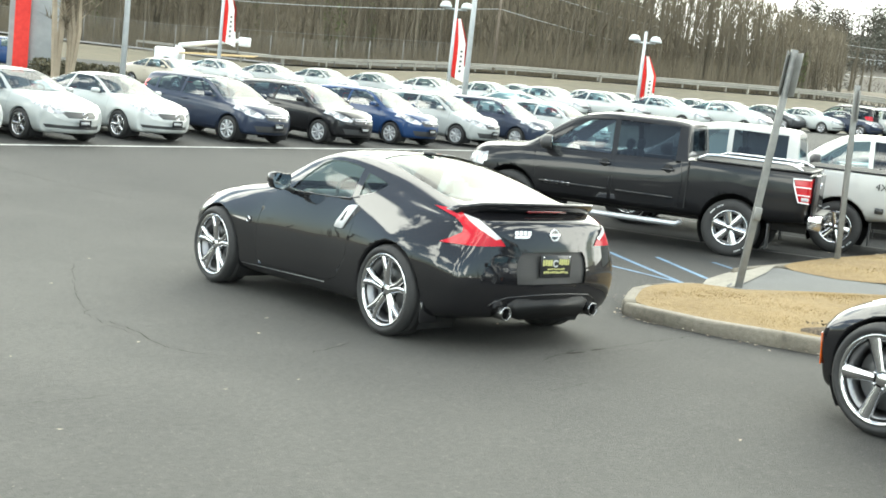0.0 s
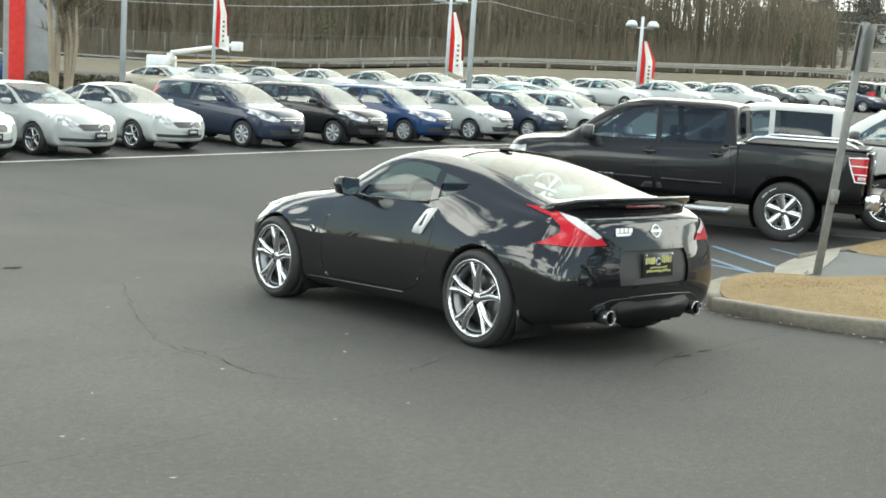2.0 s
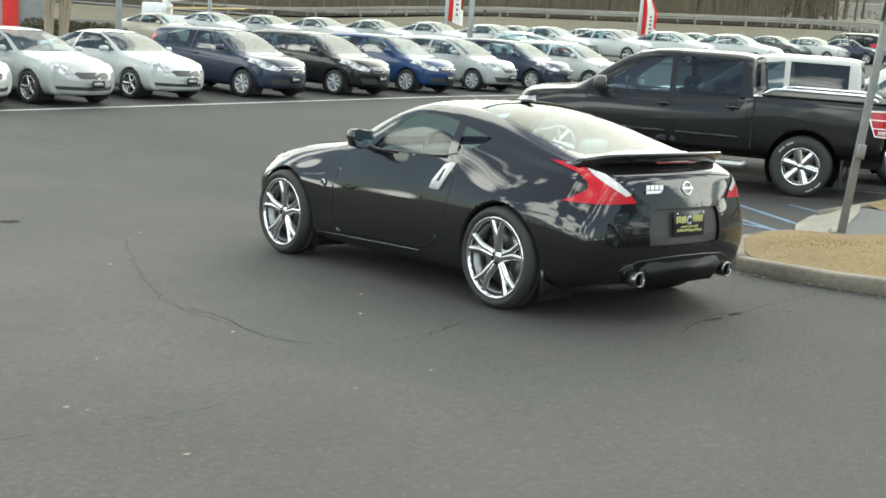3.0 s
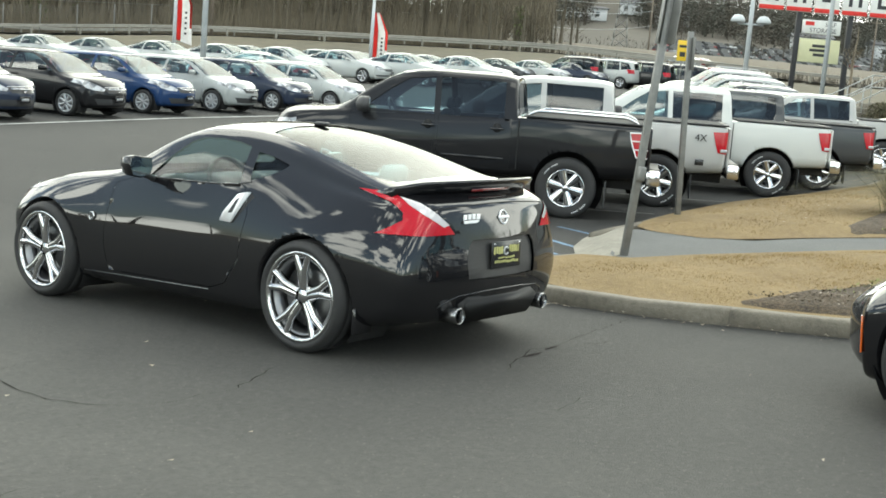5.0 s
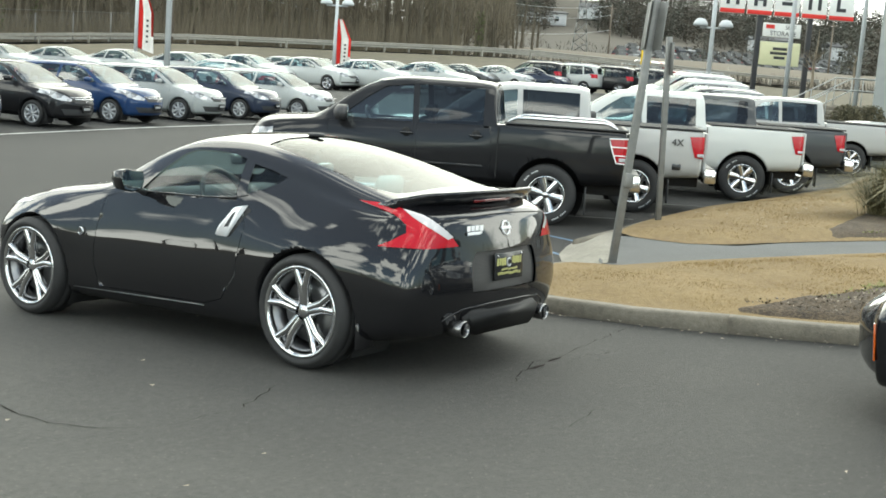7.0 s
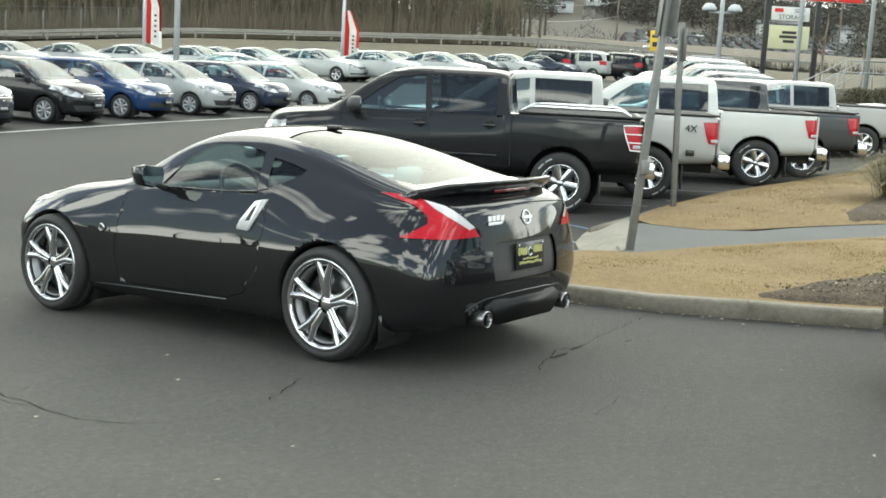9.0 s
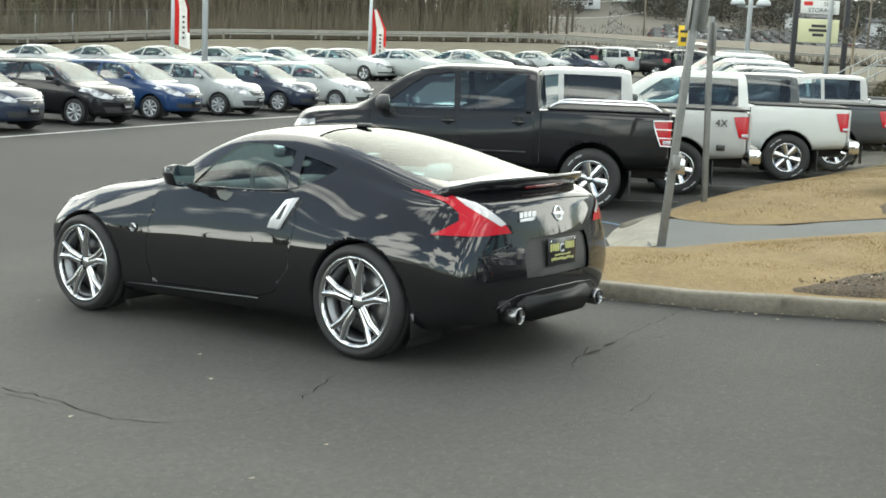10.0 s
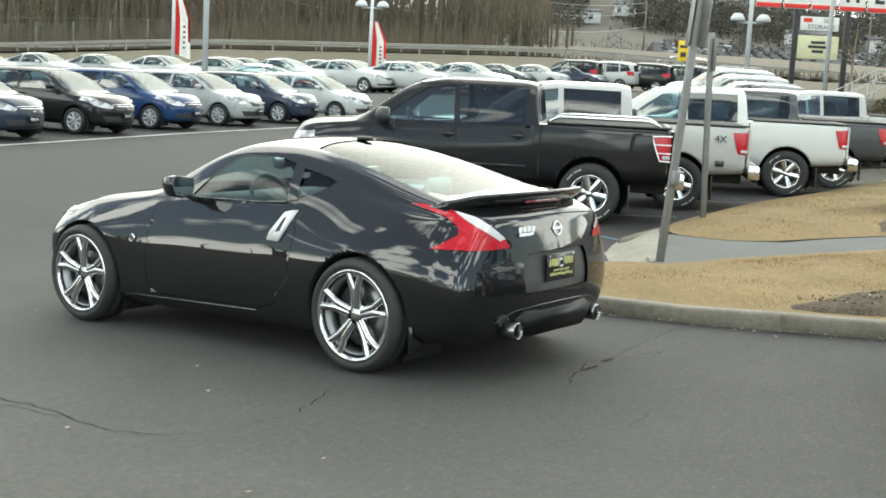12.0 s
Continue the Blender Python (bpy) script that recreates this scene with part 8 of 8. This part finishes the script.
# tuft of long ornamental grass
M_LONGGRASS = mat("long_grass", (0.14, 0.13, 0.05), 0.8)
g1 = nd(M_LONGGRASS, "ShaderNodeNewGeometry")
g2 = nd(M_LONGGRASS, "ShaderNodeValToRGB")
g2.color_ramp.elements[0].color, g2.color_ramp.elements[1].color = (0.055, 0.062, 0.024, 1), (0.19, 0.155, 0.075, 1)
lk(M_LONGGRASS, g1.outputs["Random Per Island"], g2.inputs[0])
lk(M_LONGGRASS, g2.outputs[0], M_LONGGRASS.node_tree.nodes["Principled BSDF"].inputs["Base Color"])
out = []
gx, gy = 11.75, 0.05
for k in range(5200):
    a = wr.uniform(0, 6.283)
    l = wr.uniform(0.45, 1.05)
    sp = abs(wr.gauss(0, 0.66))
    b = Vector((gx + wr.gauss(0, 0.15), gy + wr.gauss(0, 0.15), gz(gx, gy) + 0.10))
    mid = b + Vector((math.cos(a) * sp * l * 0.45, math.sin(a) * sp * l * 0.45, l * 0.65))
    tip = b + Vector((math.cos(a) * sp * l * 1.5, math.sin(a) * sp * l * 1.5, l * max(0.95 - 0.42 * sp, 0.12)))
    w = Vector((-math.sin(a), math.cos(a), 0)) * 0.005
    out += [(b - w, b + w, mid + w), (b - w, mid + w, mid - w), (mid - w, mid + w, tip)]
tagged(tri_mesh("ornamental_grass", out, M_LONGGRASS), "tuft of long green and straw ornamental grass", "grass tuft")

# bare twin-stemmed tree by the white building
trunk_tris, twig_tris = [], []
tb = at(40, -22.0)
trng = random.Random(31)
for k in range(3):
    bare_tree(tb + Vector((-0.25 + 0.02 * k, 0, 0)), 7.0, 0.13, trng, 420, lo=0.28)
for k in range(3):
    bare_tree(tb + Vector((0.30 + 0.02 * k, 0.1, 0)), 6.5, 0.12, trng, 420, lo=0.28)
tr = tagged(empty("bare_tree", Matrix.Identity(4)), "bare twin-stemmed winter tree with fine twigs", "tree")
M_PALEBARK = grain(mat("pale_bark", (0.3, 0.25, 0.18), 0.9), [(0.22, 0.18, 0.13), (0.36, 0.30, 0.22)], 3, 0.5, 0.4)
o1 = tri_mesh("trunk", trunk_tris, M_PALEBARK)
o2 = tri_mesh("crown", twig_tris, M_TWIG)
o1.parent = o2.parent = tr

# lattice pylon on the far slope
pb = at(250, 33.1)
pb.z = fz(250, 33.1) - 0.3
py = tagged(empty("lattice_pylon", Matrix.Translation(pb) @ Matrix.Rotation(0.5, 4, 'Z')), "grey steel lattice pylon on the far slope", "pylon")
bm = bmesh.new()
for i in range(7):
    z0, z1 = 1.9 * i, 1.9 * (i + 1)
    w0, w1 = 1.5 - 0.18 * i, 1.5 - 0.18 * (i + 1)
    c0 = [Vector((a * w0, b * w0, z0)) for a, b in ((-1, -1), (1, -1), (1, 1), (-1, 1))]
    c1 = [Vector((a * w1, b * w1, z1)) for a, b in ((-1, -1), (1, -1), (1, 1), (-1, 1))]
    for k in range(4):
        add_tube(bm, [c0[k], c1[k]], 0.09, 4)
        add_tube(bm, [c0[k], c1[(k + 1) % 4]], 0.05, 4)
        add_tube(bm, [c0[(k + 1) % 4], c1[k]], 0.05, 4)
part("lattice", bm, M_STEEL, py)

# works truck with a raised boom and timber behind the far row
wt = tagged(empty("works_truck", face(84, -36.2)), "white works truck with a folded boom and timber on its rack", "truck")
wz = gz(*FV(84, -36.2))
part("cab", box((-2.6, 0, 0.2 + 0.55 - wz), (1.6, 1.9, 1.5), 0.15), M_WHITE, wt)
part("bed", box((0.4, 0, 0.05 + 0.3 - wz), (4.2, 2.0, 0.7), 0.05), M_WHITE, wt)
part("turret", tube([(-1.9, 0, 0.4 - wz), (-1.9, 0, 1.7 - wz)], 0.28, 10), M_SIDING, wt)
part("boom", tube([(-1.9, 0, 1.72 - wz), (3.3, 0, 2.62 - wz)], [0.17, 0.14], 8), M_WHITE, wt)
part("bucket", box((3.1, 0, 2.45 - wz), (0.7, 0.7, 0.65), 0.08), M_WHITE, wt)
for k in range(4):
    part("timber_board", box((1.3, -0.6 + 0.3 * k, 1.25 + 0.03 * k - wz), (5.6, 0.24, 0.06), 0.005, Matrix.Rotation(radians(-3), 4, 'Y')), M_TIMBER, wt)
for x in (-2.4, 1.6):
    for y in (-0.9, 0.9):
        part("wheel", tube([(x, y - 0.12, 0.42), (x, y + 0.12, 0.42)], 0.42, 16), M_RUBBER, wt)

# small bare trees beside the roadside sign
for n, (d, s, h) in enumerate(((68, 21.6, 4.4), (66, 23.4, 3.2), (64, 24.6, 3.0))):
    trunk_tris, twig_tris = [], []
    bare_tree(at(d, s), h, 0.11, trng, 240, lo=0.2)
    one = tagged(empty("bare_tree", Matrix.Identity(4)), "small bare winter tree beside the roadside sign", "tree", "small bare trees")
    a1, a2 = tri_mesh("trunk", trunk_tris, M_PALEBARK), tri_mesh("crown", twig_tris, M_TWIG)
    a1.parent = a2.parent = one

# ---- behind the camera: added unseen bank and bare trees close the place in reflections ----
bm = bmesh.new()
prev = None
for i in range(41):
    a = radians(110 + 230 * i / 40)
    cur = []
    for r, z in ((42, -0.3), (50, 0.6), (60, 1.1), (75, 1.4), (90, 0.0)):
        x, y = r * math.cos(a), r * math.sin(a)
        cur.append(bm.verts.new((x, y, gz(x, y) + z + 0.8 * noise.noise(Vector((x * 0.05, y * 0.05, 3))))))
    if prev:
        for k in range(4):
            bm.faces.new((prev[k], prev[k + 1], cur[k + 1], cur[k]))
    prev = cur
tagged(part("unseen_bank", bm, M_LITTER), "unseen brown bank with bare trees added behind the lot", "bank", kind="structure")
trunk_tris, twig_tris = [], []
for i in range(120):
    a = radians(wr.uniform(112, 338))
    r = wr.uniform(48, 72)
    x, y = r * math.cos(a), r * math.sin(a)
    bare_tree(Vector((x, y, gz(x, y) + 0.4)), wr.uniform(3, 6.5), wr.uniform(0.10, 0.2), wr, 90)
tagged(tri_mesh("rear_woods", trunk_tris + twig_tris, M_TRUNK), "unseen bare winter trees added behind the lot", "woods", kind="stuff")
